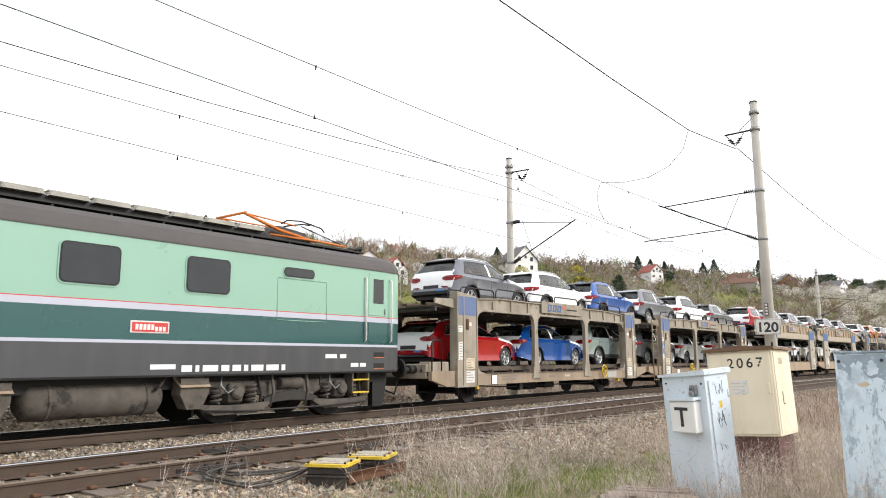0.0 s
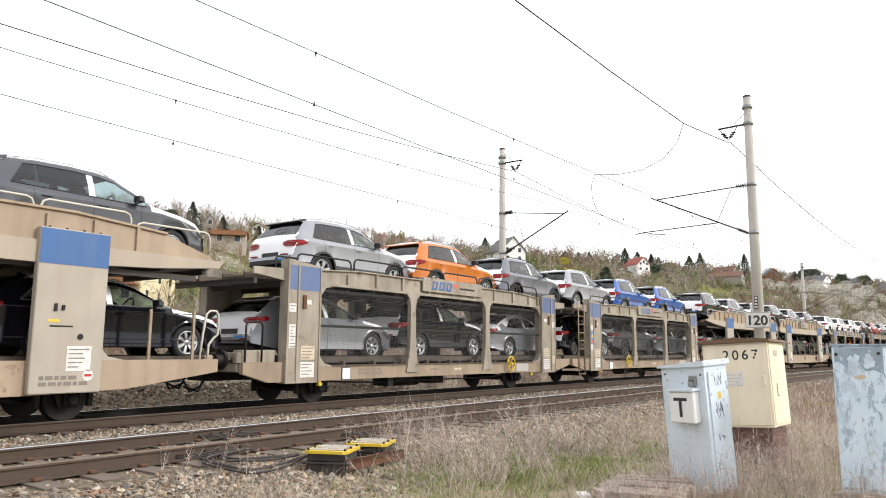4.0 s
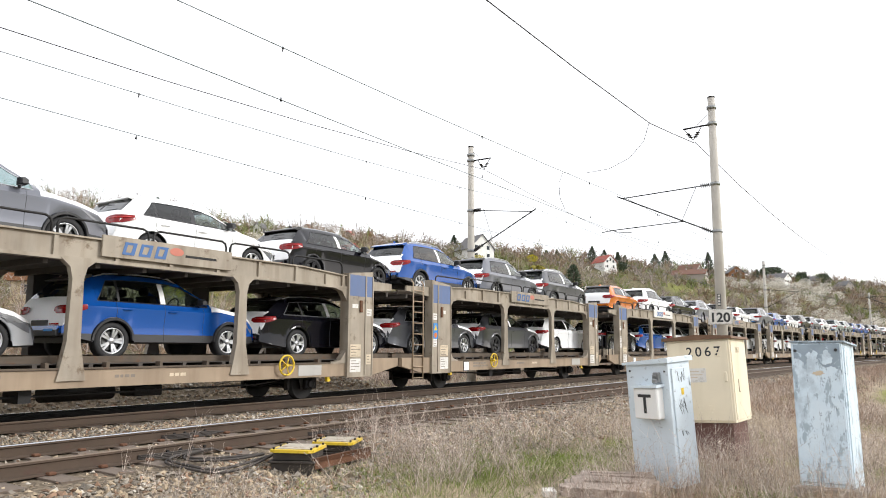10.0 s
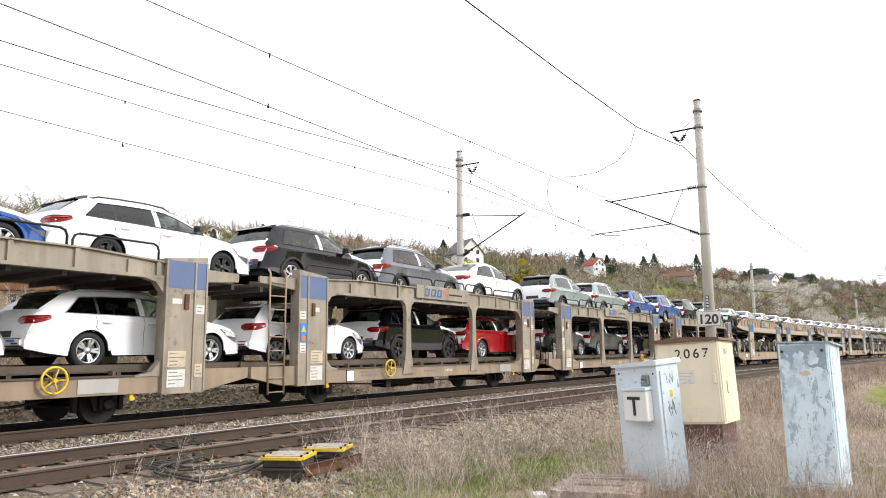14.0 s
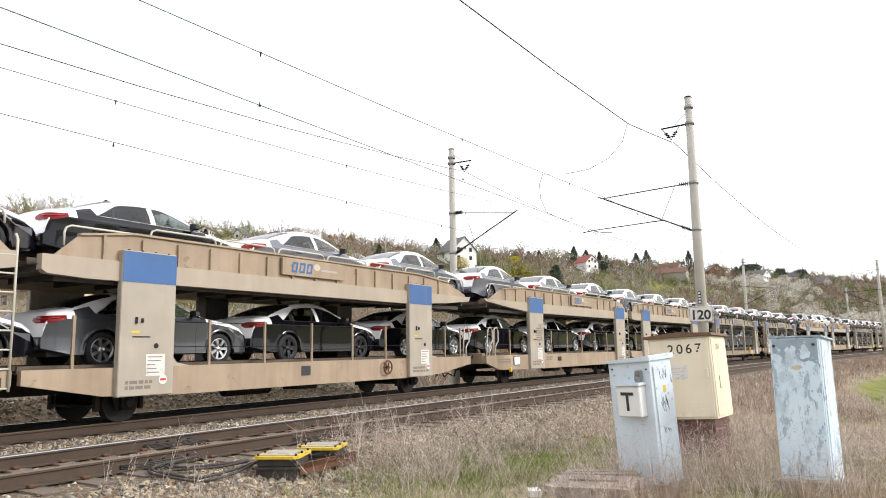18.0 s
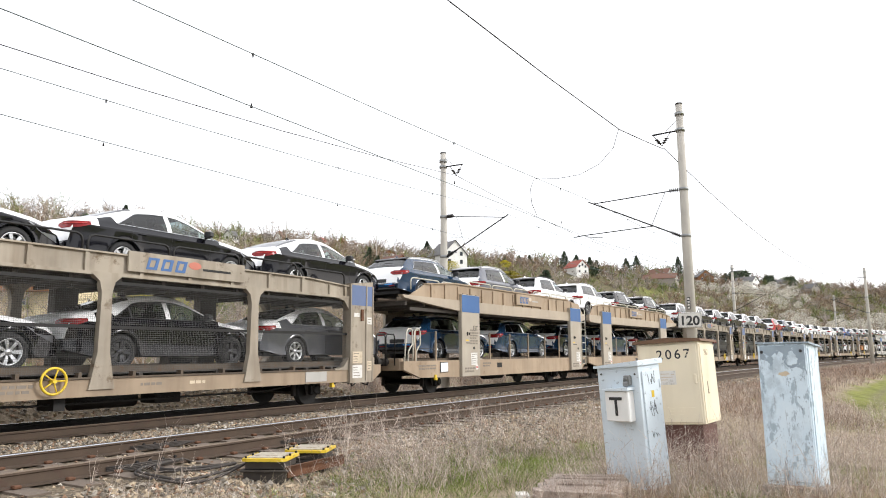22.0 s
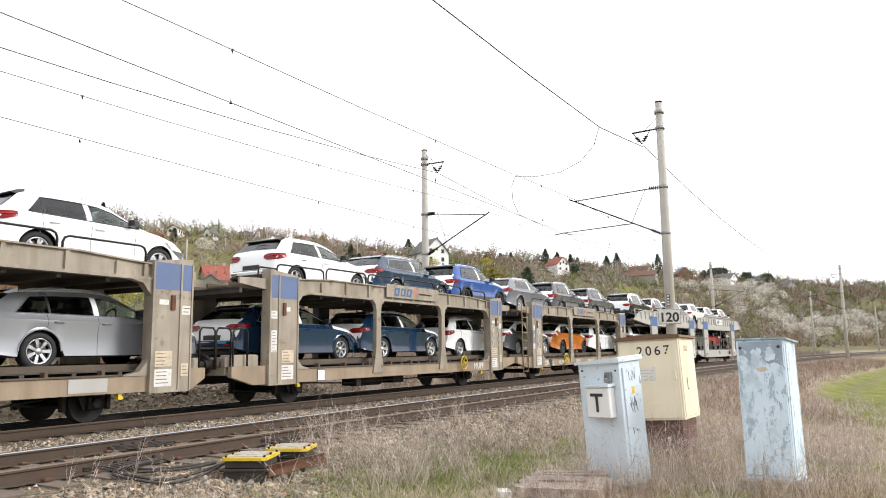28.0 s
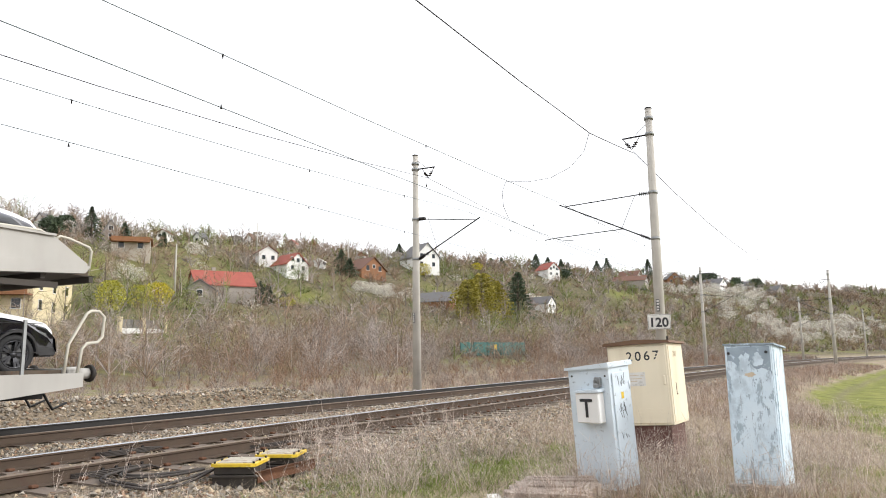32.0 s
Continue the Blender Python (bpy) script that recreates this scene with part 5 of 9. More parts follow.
    def put(name, quad, m=0):
        a, b, c = [Vector(p) for p in quad[:3]]
        if (b - a).cross(c - a).dot((a + c) / 2 - Vector((L / 2, 0, 0.8))) < 0:
            quad = quad[::-1]
        groups.setdefault(name, Shape()).add(quad, [tuple(range(len(quad)))], m, True)

    body_v, body_f, body_m = [], [], []
    for g in (-1, 1):
        o = len(body_v)
        for x, rg in zip(xs, rings):
            body_v += [(x, g * y, z) for y, z in rg]
        for i in range(len(xs) - 1):
            xm = (xs[i] + xs[i + 1]) / 2
            for j in range(n - 1):
                q = [o + i * n + j, o + (i + 1) * n + j, o + (i + 1) * n + j + 1, o + i * n + j + 1]
                name, m = "body", 0
                if j == 0 or j == 1 and clad:
                    m = 2
                elif j in (11, 12) and k["rear"][0] < xm < k["rear"][1]:
                    name = "rear_window"
                elif j in (11, 12) and k["front"][0] < xm < k["front"][1]:
                    name = "windscreen"
                elif j in (7, 8) and s0 < xm < s1:
                    if abs(xm - x2) < 0.054:
                        m = 1 if film else 2
                    elif abs(xm - x1) < 0.021:
                        m = 2
                    elif g > 0:
                        name = "side_window"
                    else:
                        name = "quarter_window" if xm < x1 else "rear_door_window" if xm < x2 else "front_door_window"
                elif film and j >= 6 and xm > k["front"][1] - 0.06:
                    m = 1
                elif film and xm < 0.10 and j >= 4 and 0.5 * (rings[i][j][1] + rings[i][j + 1][1]) > k["lamp"][0] - 0.24:
                    m = 1
                elif film and j >= (5 if kind in ("sedan", "coupe") else 9) and xm < k["rear"][0] + 0.04:
                    m = 1
                elif (film > 2 or film > 1 and kind in ("sedan", "coupe")) and j >= 9:
                    m = 1
                elif film > 1 and j >= 11:
                    m = 1
                if name == "body":
                    body_f.append(q)
                    body_m.append(m)
                else:
                    put(name, [tuple(body_v[a]) for a in q], int(name in ("windscreen", "front_door_window") or name == "side_window" and xm > x2))
        for i in (0, len(xs) - 1):
            c0 = len(body_v)
            body_v.append((xs[i], 0, rings[i][3][1]))
            body_v.append((xs[i], 0, rings[i][0][1]))
            body_f.append([o + i * n, c0 + 1, c0])
            body_m.append(2)
            for j in range(n - 1):
                body_f.append([o + i * n + j, o + i * n + j + 1, c0])
                body_m.append(2 if j < 2 else (1 if film and i == 0 and j > 3 else 0))
    sh = Shape()
    sh.add(body_v, body_f, 0, True)
    sh.m = list(body_m)

    def flank(x, z):
        rg = ring(x)[1:8]
        return float(np.interp(z, [p[1] for p in rg], [p[0] for p in rg]))

    def tail(z):
        """How far forward the tailgate lies at a height."""
        return float(np.interp(z, tz[:4], tx[:4]))

    # dark floor and wheel wells
    sh.box(0.14, L - 0.12, -w * 0.76, w * 0.76, k["sill"], k["sill"] + 0.12, 2)
    for c in wheels:
        sh.box(c - arch + 0.02, c + arch - 0.02, -w * 0.74, w * 0.74, r, r + arch - 0.02, 2)
    for g in (-1, 1):
        # lips round the arches
        for c in wheels:
            pts = []
            for i in range(15):
                x, z = c - (arch + 0.012) * math.cos(math.pi * i / 14), r + (arch + 0.012) * math.sin(math.pi * i / 14)
                pts.append((x, g * (flank(x, z) + 0.002), max(z, k["sill"] + 0.05)))
            sh.tube(pts, 0.034 if clad else 0.014, 5, 2 if clad else 0, caps=False)
        # seals below and above the side glass
        line = [x for x in xs if s0 <= x <= s1]
        for row, rad in ((7, 0.011), (9, 0.009)):
            sh.tube([(x, g * (ring(x)[row][0] + 0.003), ring(x)[row][1]) for x in line], rad, 4, 4 if kind in ("sedan", "combi", "big") and rims != "dark" else 2, caps=False)
        # door gaps
        for x in (x2 + 0.02, x1 - 0.06, s1 - 0.12):
            rg = ring(x)
            sh.tube([(x + (0.05 if j == 1 and x < x1 else 0), g * (rg[j][0] - 0.001), rg[j][1]) for j in (1, 2, 3, 4, 5, 6, 7)], 0.005, 4, 2, caps=False)
        # door handles
        for x in (x1 + 0.14, x2 + 0.18):
            rg = ring(x)
            z, y = rg[5][1] - 0.035, rg[5][0]
            sh.tube([(x - 0.1, g * (y - 0.01), z), (x - 0.07, g * (y + 0.022), z), (x + 0.07, g * (y + 0.026), z), (x + 0.1, g * (y - 0.01), z)], 0.014, 5, 0)
    # rear bumper with its dark skirt, reflectors, number recess, tailgate gap
    low = k["sill"] + (0.30 if clad else 0.2)
    sh.prism([(-0.05, k["sill"] + 0.13), (-0.055, low - 0.05), (-0.02, low), (0.08, low), (0.1, k["sill"] + 0.1)], -w * 0.72, w * 0.72, mat=2)
    zb = k["lamp"][0] - 0.26
    sh.prism([(-0.045, low + 0.005), (-0.06, zb - 0.03), (-0.035, zb), (0.05, zb), (0.05, low)], -w * 0.76, w * 0.76, mat=0)
    sh.box(tail(zb + 0.1) - 0.012, 0.05, -0.29, 0.29, zb + 0.03, zb + 0.15, 2, c=0.01)
    sh.tube([(tail(zb + 0.02) - 0.004, -w * 0.7, zb + 0.012), (tail(zb + 0.02) - 0.004, w * 0.7, zb + 0.012)], 0.007, 4, 2)
    for g in (-1, 1):
        y0, y1 = sorted((g * w * 0.48, g * w * 0.70))
        sh.box(-0.064, 0.0, y0, y1, low + 0.02, low + 0.05, 3)
    if film and kind != "hatch":
        sh.box(-0.068, -0.02, -w * 0.6, -w * 0.3, zb - 0.05, zb - 0.01, 5)
    # rear wiper and aerial fin
    xa, xb = k["rear"]
    za = float(np.interp(xa + 0.03, tx, tz))
    if kind not in ("sedan", "coupe"):
        sh.tube([(xa - 0.01, 0, za + 0.02), (xa + 0.05, -0.05, za + 0.11), (xa + 0.06, -0.36, za + 0.1)], 0.009, 4, 2)
    xf = xb + 0.3
    zf = float(np.interp(xf, tx, tz))
    sh.prism([(xf - 0.09, zf), (xf + 0.09, zf), (xf - 0.05, zf + 0.075), (xf - 0.075, zf + 0.07)], -0.016, 0.016, mat=0)
    # rear spoiler
    if kind not in ("sedan", "coupe"):
        z = float(np.interp(xb + 0.05, tx, tz))
        wr = ring(xb + 0.05)[11][0]
        sh.prism([(xb - 0.13, z - 0.075), (xb - 0.135, z - 0.06), (xb - 0.02, z - 0.008), (xb + 0.1, z + 0.02), (xb + 0.1, z - 0.03), (xb - 0.06, z - 0.085)], -wr, wr, mat=2 if rims != "silver" else 0)
    made = {"body": sh.mesh("body", [None, FILM, BLACK_PLASTIC, TAIL, ALLOY, TAPE])}
    made["body"].set_sharp_from_angle(angle=radians(32))
    for name, g in groups.items():
        made[name] = g.mesh(name, [GLASS_DARK, GLASS_CLEAR], False)

    # seats, dashboard, linings
    it = Shape()
    zb = k["belt"]
    it.box(0.3, L - 0.5, -w * 0.68, w * 0.68, k["sill"] + 0.1, zb - 0.38)
    it.prism([(s1 - 0.42, zb - 0.4), (s1 - 0.4, zb + 0.0), (s1 - 0.1, zb + 0.03), (s1 + 0.2, zb - 0.08), (s1 + 0.2, zb - 0.4)], -w * 0.74, w * 0.74)
    fx, bx = x2 + 0.02, x1 + 0.0
    for y in (-0.37, 0.37):
        it.prism([(fx - 0.16, zb + 0.2), (fx - 0.04, zb + 0.2), (fx + 0.16, zb - 0.4), (fx - 0.02, zb - 0.4)], y - 0.24, y + 0.24)
        it.box(fx - 0.19, fx - 0.09, y - 0.12, y + 0.12, zb + 0.21, zb + 0.37, c=0.035)
        it.box(fx, fx + 0.5, y - 0.24, y + 0.24, zb - 0.5, zb - 0.33, c=0.04)
        it.box(bx - 0.2, bx - 0.1, y - 0.12, y + 0.12, zb + 0.14, zb + 0.28, c=0.035)
    it.prism([(bx - 0.22, zb + 0.13), (bx - 0.1, zb + 0.13), (bx + 0.1, zb - 0.4), (bx - 0.1, zb - 0.4)], -w * 0.66, w * 0.66)
    if kind in ("sedan", "coupe"):
        it.box(k["rear"][0] + 0.1, bx - 0.2, -w * 0.66, w * 0.66, zb - 0.1, zb - 0.04)
    rim_pts = [(s1 - 0.5 + 0.06 * math.sin(a), -0.37 + 0.18 * math.cos(a), zb + 0.04 + 0.17 * math.sin(a)) for a in [2 * math.pi * q / 12 for q in range(13)]]
    it.tube(rim_pts, 0.016, 4, caps=False)
    roof_x = [x for x in xs if k["rear"][1] < x < k["front"][0]]
    v = []
    for x in roof_x:
        rg = ring(x)
        v += [(x, -rg[10][0] + 0.03, rg[10][1] - 0.03), (x, -rg[12][0], rg[12][1] - 0.035), (x, rg[12][0], rg[12][1] - 0.035), (x, rg[10][0] - 0.03, rg[10][1] - 0.03)]
    it.add(v, [(4 * i + j, 4 * i + 4 + j, 4 * i + 5 + j, 4 * i + 1 + j) for i in range(len(roof_x) - 1) for j in range(3)], 1)
    made["interior"] = it.mesh("interior", [CABIN, CABIN_PALE])

    z0, z1 = k["lamp"]
    for g in (-1, 1):
        t = Shape()
        path = [(tail, w * 0.47, 0.05, -0.035)] + [(tail, w * f, 0.0, 0.0) for f in (0.6, 0.72, 0.8)]
        cols = []
        for _, y, dl, dh in path:
            cols.append([(tail(z) - 0.014, g * y, z) for z in (z0 + dl, (z0 + z1) / 2, z1 + dh)])
        for i in range(5):
            x = 0.07 + 0.28 * i / 4
            lo, hi = z0 + 0.085 * (i / 4) ** 1.4, z1 + 0.016 * i / 4
            cols.append([(x, g * (flank(x, z) + 0.012), z) for z in (lo, (lo + hi) / 2, hi)])
        v = [p for c in cols for p in c]
        t.add(v, [(3 * i + j, 3 * i + 3 + j, 3 * i + 4 + j, 3 * i + 1 + j) for i in range(len(cols) - 1) for j in (0, 1)], 0, True)
        # bright rib inside the lamp
        rib = [(p[1][0] - 0.004, p[1][1] + g * 0.004, p[0][2] + (p[2][2] - p[0][2]) * 0.62) for p in cols[1:-1]]
        t.tube(rib, 0.011, 4, 1)
        made["tail_light_%d" % g] = t.mesh("tail_light", [TAIL, TAIL_BRIGHT])
        if g < 0:
            h = Shape()
            v = []
            for i in range(6):
                x = L - 0.72 + 0.62 * i / 5
                zt = ring(x)[6][1] - 0.012
                d = 0.03 + 0.1 * min(i / 2.5, 1)
                v += [(x, -(flank(x, zt - d) + 0.008), zt - d), (x, -(flank(x, zt) + 0.008), zt)]
            h.add(v, [(2 * i, 2 * i + 2, 2 * i + 3, 2 * i + 1) for i in range(5)], 0, True)
            made["headlight_%d" % g] = h.mesh("headlight", [LAMP_GLASS])
        if g > 0:
            continue
        mr = Shape()
        mx = s1 - 0.24
        yy = flank(mx, k["belt"])
        ring_pts = []
        for y, s in ((yy + 0.02, 0.7), (yy + 0.07, 1.0), (yy + 0.17, 0.95), (yy + 0.215, 0.6)):
            ring_pts.append([(mx + s * a, g * y, k["belt"] + 0.105 + s * b) for a, b in ((-0.07, -0.07), (-0.07, 0.055), (0.02, 0.075), (0.085, 0.03), (0.085, -0.04), (0.03, -0.075))])
        v = [p for q in ring_pts for p in q]
        f = [(6 * i + j, 6 * i + (j + 1) % 6, 6 * i + 6 + (j + 1) % 6, 6 * i + 6 + j) for i in range(3) for j in range(6)] + [tuple(range(6)), tuple(range(18, 24))]
        mr.add(v, f, 0, True)
        mr.tube([(mx + 0.02, g * (yy - 0.05), k["belt"] + 0.02), (mx, g * (yy + 0.08), k["belt"] + 0.05)], 0.028, 5, 0)
        made["mirror_%d" % g] = mr.mesh("mirror", [BLACK_PLASTIC])
        made["mirror_%d" % g].set_sharp_from_angle(angle=radians(40))
    if k["rails"]:
        for g in (-1,):
            rr = Shape()
            pts = []
            xa, xb = k["rear"][1] + 0.12, k["front"][0] - 0.1
            for i in range(10):
                x = xa + (xb - xa) * i / 9
                rg = ring(x)
                pts.append((x, g * (rg[11][0] - 0.02), rg[11][1] + (0.05 if 0 < i < 9 else 0.0)))
            rr.tube(pts, [0.012] + [0.017] * 8 + [0.012], 5, 0)
            made["roof_rail_%d" % g] = rr.mesh("roof_rail", [BLACK_PLASTIC if rims == "dark" else ALLOY])
    # tyre and rim
    ty = Shape()
    ri = r * 0.68
    lathe([(-0.20, ri), (-0.215, r - 0.035), (-0.19, r), (-0.03, r), (-0.008, r - 0.012), (0.004, r - 0.05), (0.006, ri + 0.03), (-0.006, ri + 0.006), (-0.02, ri)], 26, ty, 0, 1, 0, 0)
    lathe([(-0.06, 0.0), (-0.10, ri)], 16, ty, 0, 1, 0, 0)
    made["tyre"] = ty.mesh("tyre", [RUBBER])
    rm = Shape()
    lathe([(-0.09, ri - 0.01), (-0.008, ri + 0.004), (-0.003, ri - 0.004), (-0.012, ri - 0.02), (-0.05, ri - 0.03)], 26, rm, 0, 1, 0, 0)
    spokes = 5 if rims in ("silver5", "dark") else 7
    for i in range(spokes):
        a = 2 * math.pi * i / spokes
        pairs = ((-0.10, 0.0), (0.0, 0.10)) if rims == "silver" else ((-0.26, -0.10), (0.10, 0.26))
        for d0, d1 in pairs:
            mid = (d0 + d1) / 2
            v = []
            for rad, yy in ((0.04, -0.028), (ri * 0.55, -0.018), (ri - 0.01, -0.014)):
                wd = 0.016 + 0.008 * rad / ri
                for sgn in (-1, 1):
                    an = a + mid * (0.9 if rad > 0.06 else 0.5)
                    v.append((rad * math.cos(an) - sgn * wd * math.sin(an), yy, rad * math.sin(an) + sgn * wd * math.cos(an)))
            v += [(p[0], p[1] - 0.04, p[2]) for p in v]
            rm.add(v, [(0, 1, 3, 2), (2, 3, 5, 4), (0, 2, 8, 6), (2, 4, 10, 8), (1, 7, 9, 3), (3, 9, 11, 5)], 0)
    lathe([(-0.012, 0.001), (-0.014, 0.05), (-0.03, 0.065), (-0.06, 0.07)], 14, rm, 0, 1, 0, 0)
    lathe([(-0.075, 0.07), (-0.075, ri * 0.72)], 20, rm, 1, 1, 0, 0)
    wh = Shape()
    lathe([(-0.20, 0.02), (-0.20, r - 0.02), (-0.18, r), (-0.02, r), (0.0, r - 0.03), (0.0, 0.02)], 16, wh, 0, 1, 0, 0)
    made["whole"] = wh.mesh("wheel", [RUBBER])
    made["rim"] = rm.mesh("rim", [ALLOY_DARK if rims == "dark" else ALLOY, BRAKE])
    return made, wheels, r, w


def car_meshes(kind, paint, film, rims):
    """The meshes of one model with its own paint on the body."""
    if (kind, film, rims) not in car_store:
        car_store[kind, film, rims] = car_shape(kind, film, rims)
    made, wheels, r, w = car_store[kind, film, rims]
    own = dict(made)
    own["body"] = made["body"].copy()
    own["body"].materials[0] = CAR_PAINTS[paint]
    return own, wheels, r, w


NICE = {"white": "white", "grey": "graphite grey", "steel": "steel grey", "black": "black", "silver": "silver", "red": "bright red", "blue": "bright blue",
        "navy": "dark petrol-blue", "orange": "metallic orange", "sage": "pale sage-green"}


def make_car(kind, paint, film, rims, upper):
    made, wheels, r, w = car_meshes(kind, paint, film, rims)
    label = "%s %s%s on the %s deck" % (NICE[paint], CAR_KINDS[kind]["word"], " with white transport film" if film else "", "upper" if upper else "lower")
    c = thing("car", pose(0, 0, 0), label, "car", "new cars on the train")
    for name, me in made.items():
        if name in ("tyre", "rim", "whole"):
            continue
        base = name[:-3] if name.endswith("_-1") else name[:-2] if name.endswith("_1") else name
        part(base, me, [], c)
    for x in wheels:
        for g in (-1, 1):
            t = part("wheel", made["tyre" if g < 0 else "whole"], [], c, at=pose(x, g * (w - 0.03), r, 0, 0, 0 if g < 0 else 180))
            t.matrix_basis = pose(x, g * (w - 0.035), r, 0, 0, 0) @ (pose(0, 0, 0, 180, 0, 0) if g < 0 else pose(0, 0, 0))
            if g < 0:
                part("rim", made["rim"], [], t)
    return c


LOCO_DUST = material("brown_brake_dust", (0.115, 0.098, 0.08), 0.85, 0, 0.55, 4, 50, 0.3, spots=0.25, spot_colour=(0.03, 0.026, 0.022), spot_scale=3)
LOCO_GLASS = material("grey_cab_glass", (0.02, 0.024, 0.026), 0.08, 0, 0.6, 1.2, 60, 0.0, spec=0.6)

# ---- the electric locomotive: back end at x = 0, body towards -x ----
def make_loco():
    u = thing("electric_locomotive", pose(0, 0, 0), "two-tone green vintage electric locomotive with grey roof and skirt", "locomotive")
    st = ((0.1, 1.27), (0.0, 1.37), (-0.2, 1.44), (-0.6, 1.47), (-15.0, 1.47), (-15.35, 1.44), (-15.5, 1.37), (-15.6, 1.27))

    def band(name, outline, mat, label="", shrink=0.0):
        """outline: (inset from the side, z) from bottom to top, mirrored over."""
        v, f = [], []
        ring = [(1, i, z) for i, z in outline] + [(-1, i, z) for i, z in outline[::-1]]
        n = len(ring)
        for x, w in st:
            for g, i, z in ring:
                v.append((x, -g * (w - i), z))
        for a in range(len(st) - 1):
            for k in range(n):
                f.append((a * n + k, a * n + (k + 1) % n, (a + 1) * n + (k + 1) % n, (a + 1) * n + k))
        f += [tuple(range(n)), tuple(range((len(st) - 1) * n, len(st) * n))]
        part(name, Shape().add(v, f), mat, u, label)

    band("skirt", ((0.03, 0.96), (0.0, 1.0), (0.0, 1.565)), LOCO_GREY)
    band("lower_stripe", ((-0.004, 1.565), (-0.004, 1.62)), STRIPE)
    band("lower_body", ((0.0, 1.62), (0.0, 2.16)), DARK_GREEN)
    band("middle_stripe", ((-0.004, 2.16), (-0.004, 2.275)), STRIPE)
    band("red_line", ((-0.006, 2.275), (-0.006, 2.291)), RED_PAINT)
    band("upper_body", ((0.0, 2.291), (0.0, 3.42)), MINT)
    band("gutter", ((-0.02, 3.42), (-0.02, 3.45)), ROOF_GREY)
    band("roof", ((-0.01, 3.45), (0.02, 3.56), (0.12, 3.7), (0.35, 3.83), (0.75, 3.9)), ROOF_GREY, "sooty grey curved roof")

    def rounded(x0, x1, z0, z1, c):
        o = []
        for cx, cz, a in ((x1 - c, z0 + c, -90), (x1 - c, z1 - c, 0), (x0 + c, z1 - c, 90), (x0 + c, z0 + c, 180)):
            o += [(cx + c * math.cos(radians(a + k * 22.5)), cz + c * math.sin(radians(a + k * 22.5))) for k in range(5)]
        return o

    def frame_window(x0, x1, z0, z1):
        wn = part("window", Shape().prism(rounded(x0 - 0.05, x1 + 0.05, z0 - 0.05, z1 + 0.05, 0.12), -1.484, -1.46), MINT, u)
        part("seal", Shape().prism(rounded(x0 - 0.025, x1 + 0.025, z0 - 0.025, z1 + 0.025, 0.1), -1.490, -1.4875), RUBBER, wn)
        part("pane", Shape().prism(rounded(x0, x1, z0, z1, 0.08), -1.494, -1.4905), LOCO_GLASS, wn)

    frame_window(-8.42, -7.44, 2.56, 3.2)
    frame_window(-6.1, -5.18, 2.56, 3.2)
    frame_window(-10.62, -9.66, 2.56, 3.2)
    frame_window(-3.78, -2.96, 3.06, 3.22)
    # hatch outline
    sh = Shape()
    for a, b, c, d in ((-3.95, -2.55, 3.0, 3.0), (-3.95, -2.55, 2.1, 2.1)):
        sh.tube([(a, -1.472, c), (b, -1.472, d)], 0.012, 4)
    for x in (-3.95, -2.55):
        sh.tube([(x, -1.472, 2.1), (x, -1.472, 3.0)], 0.012, 4)
    part("hatch", sh, MINT, u)
    # cab door with handrails
    d = part("door", Shape().box(-1.18, -0.5, -1.482, -1.455, 2.32, 3.36, c=0.01), MINT, u)
    part("door_panel", Shape().box(-1.18, -0.5, -1.482, -1.455, 1.66, 2.155, c=0.01), DARK_GREEN, d)
    part("door_window", Shape().box(-1.02, -0.66, -1.492, -1.48, 2.62, 3.22, c=0.02), LOCO_GLASS, d)
    part("door_handle", Shape().tube([(-0.62, -1.5, 2.36), (-0.62, -1.5, 2.5)], 0.014, 6), GALV, d)
    for x in (-1.3, -0.4):
        part("handrail", Shape().tube([(x, -1.46, 1.68), (x, -1.52, 1.72), (x, -1.52, 3.2), (x, -1.46, 3.24)], 0.02, 6), PAPER, u)
    # steps in the skirt: flat dark plates stand in for shaded recesses
    for z in (1.12, 1.38):
        part("step", Shape().box(-0.98, -0.62, -1.476, -1.468, z - 0.06, z + 0.06), STEEL_DARK, u)
        part("step_edge", Shape().box(-0.98, -0.62, -1.482, -1.47, z - 0.07, z - 0.055), ORANGE, u)
    # number plate and lettering as plain bars
    pl = part("number_plate", Shape().box(-7.17, -6.42, -1.486, -1.465, 1.74, 1.96, c=0.01), PAPER, u, "red enamel plate with white edge")
    part("plate_field", Shape().box(-7.14, -6.45, -1.49, -1.487, 1.765, 1.935), RED_PAINT, pl)
    for k in range(8):
        x = -7.08 + k * 0.075
        part("plate_bar", Shape().box(x, x + 0.055, -1.494, -1.491, 1.80 if k < 5 else 1.78, 1.90 if k < 5 else 1.86), PAPER, pl)
    x = -6.13
    for wd in (0.22, 0.08, 0.34, 0.18, 0.2, 0.1, 0.3, 0.32, 0.1):
        part("lettering_bar", Shape().box(x, x + wd, -1.478, -1.472, 1.05, 1.17), WHITE_INK, u)
        x += wd + 0.075
    for a, b, z in ((-6.75, -6.25, 1.1), (-2.55, -2.2, 1.3), (-2.1, -1.9, 1.3), (-1.75, -1.5, 1.1), (-1.45, -1.25, 1.1)):
        sh = Shape().box(a, b, -1.475, -1.472, z, z + 0.09)
        part("lettering_bar", sh, WHITE_INK, u)
    # roof: long louvred hood, boards, pantograph
    hood = part("roof_hood", Shape().box(-14.8, -3.6, -0.62, 0.62, 3.86, 4.12, c=0.03), STEEL_DARK, u)
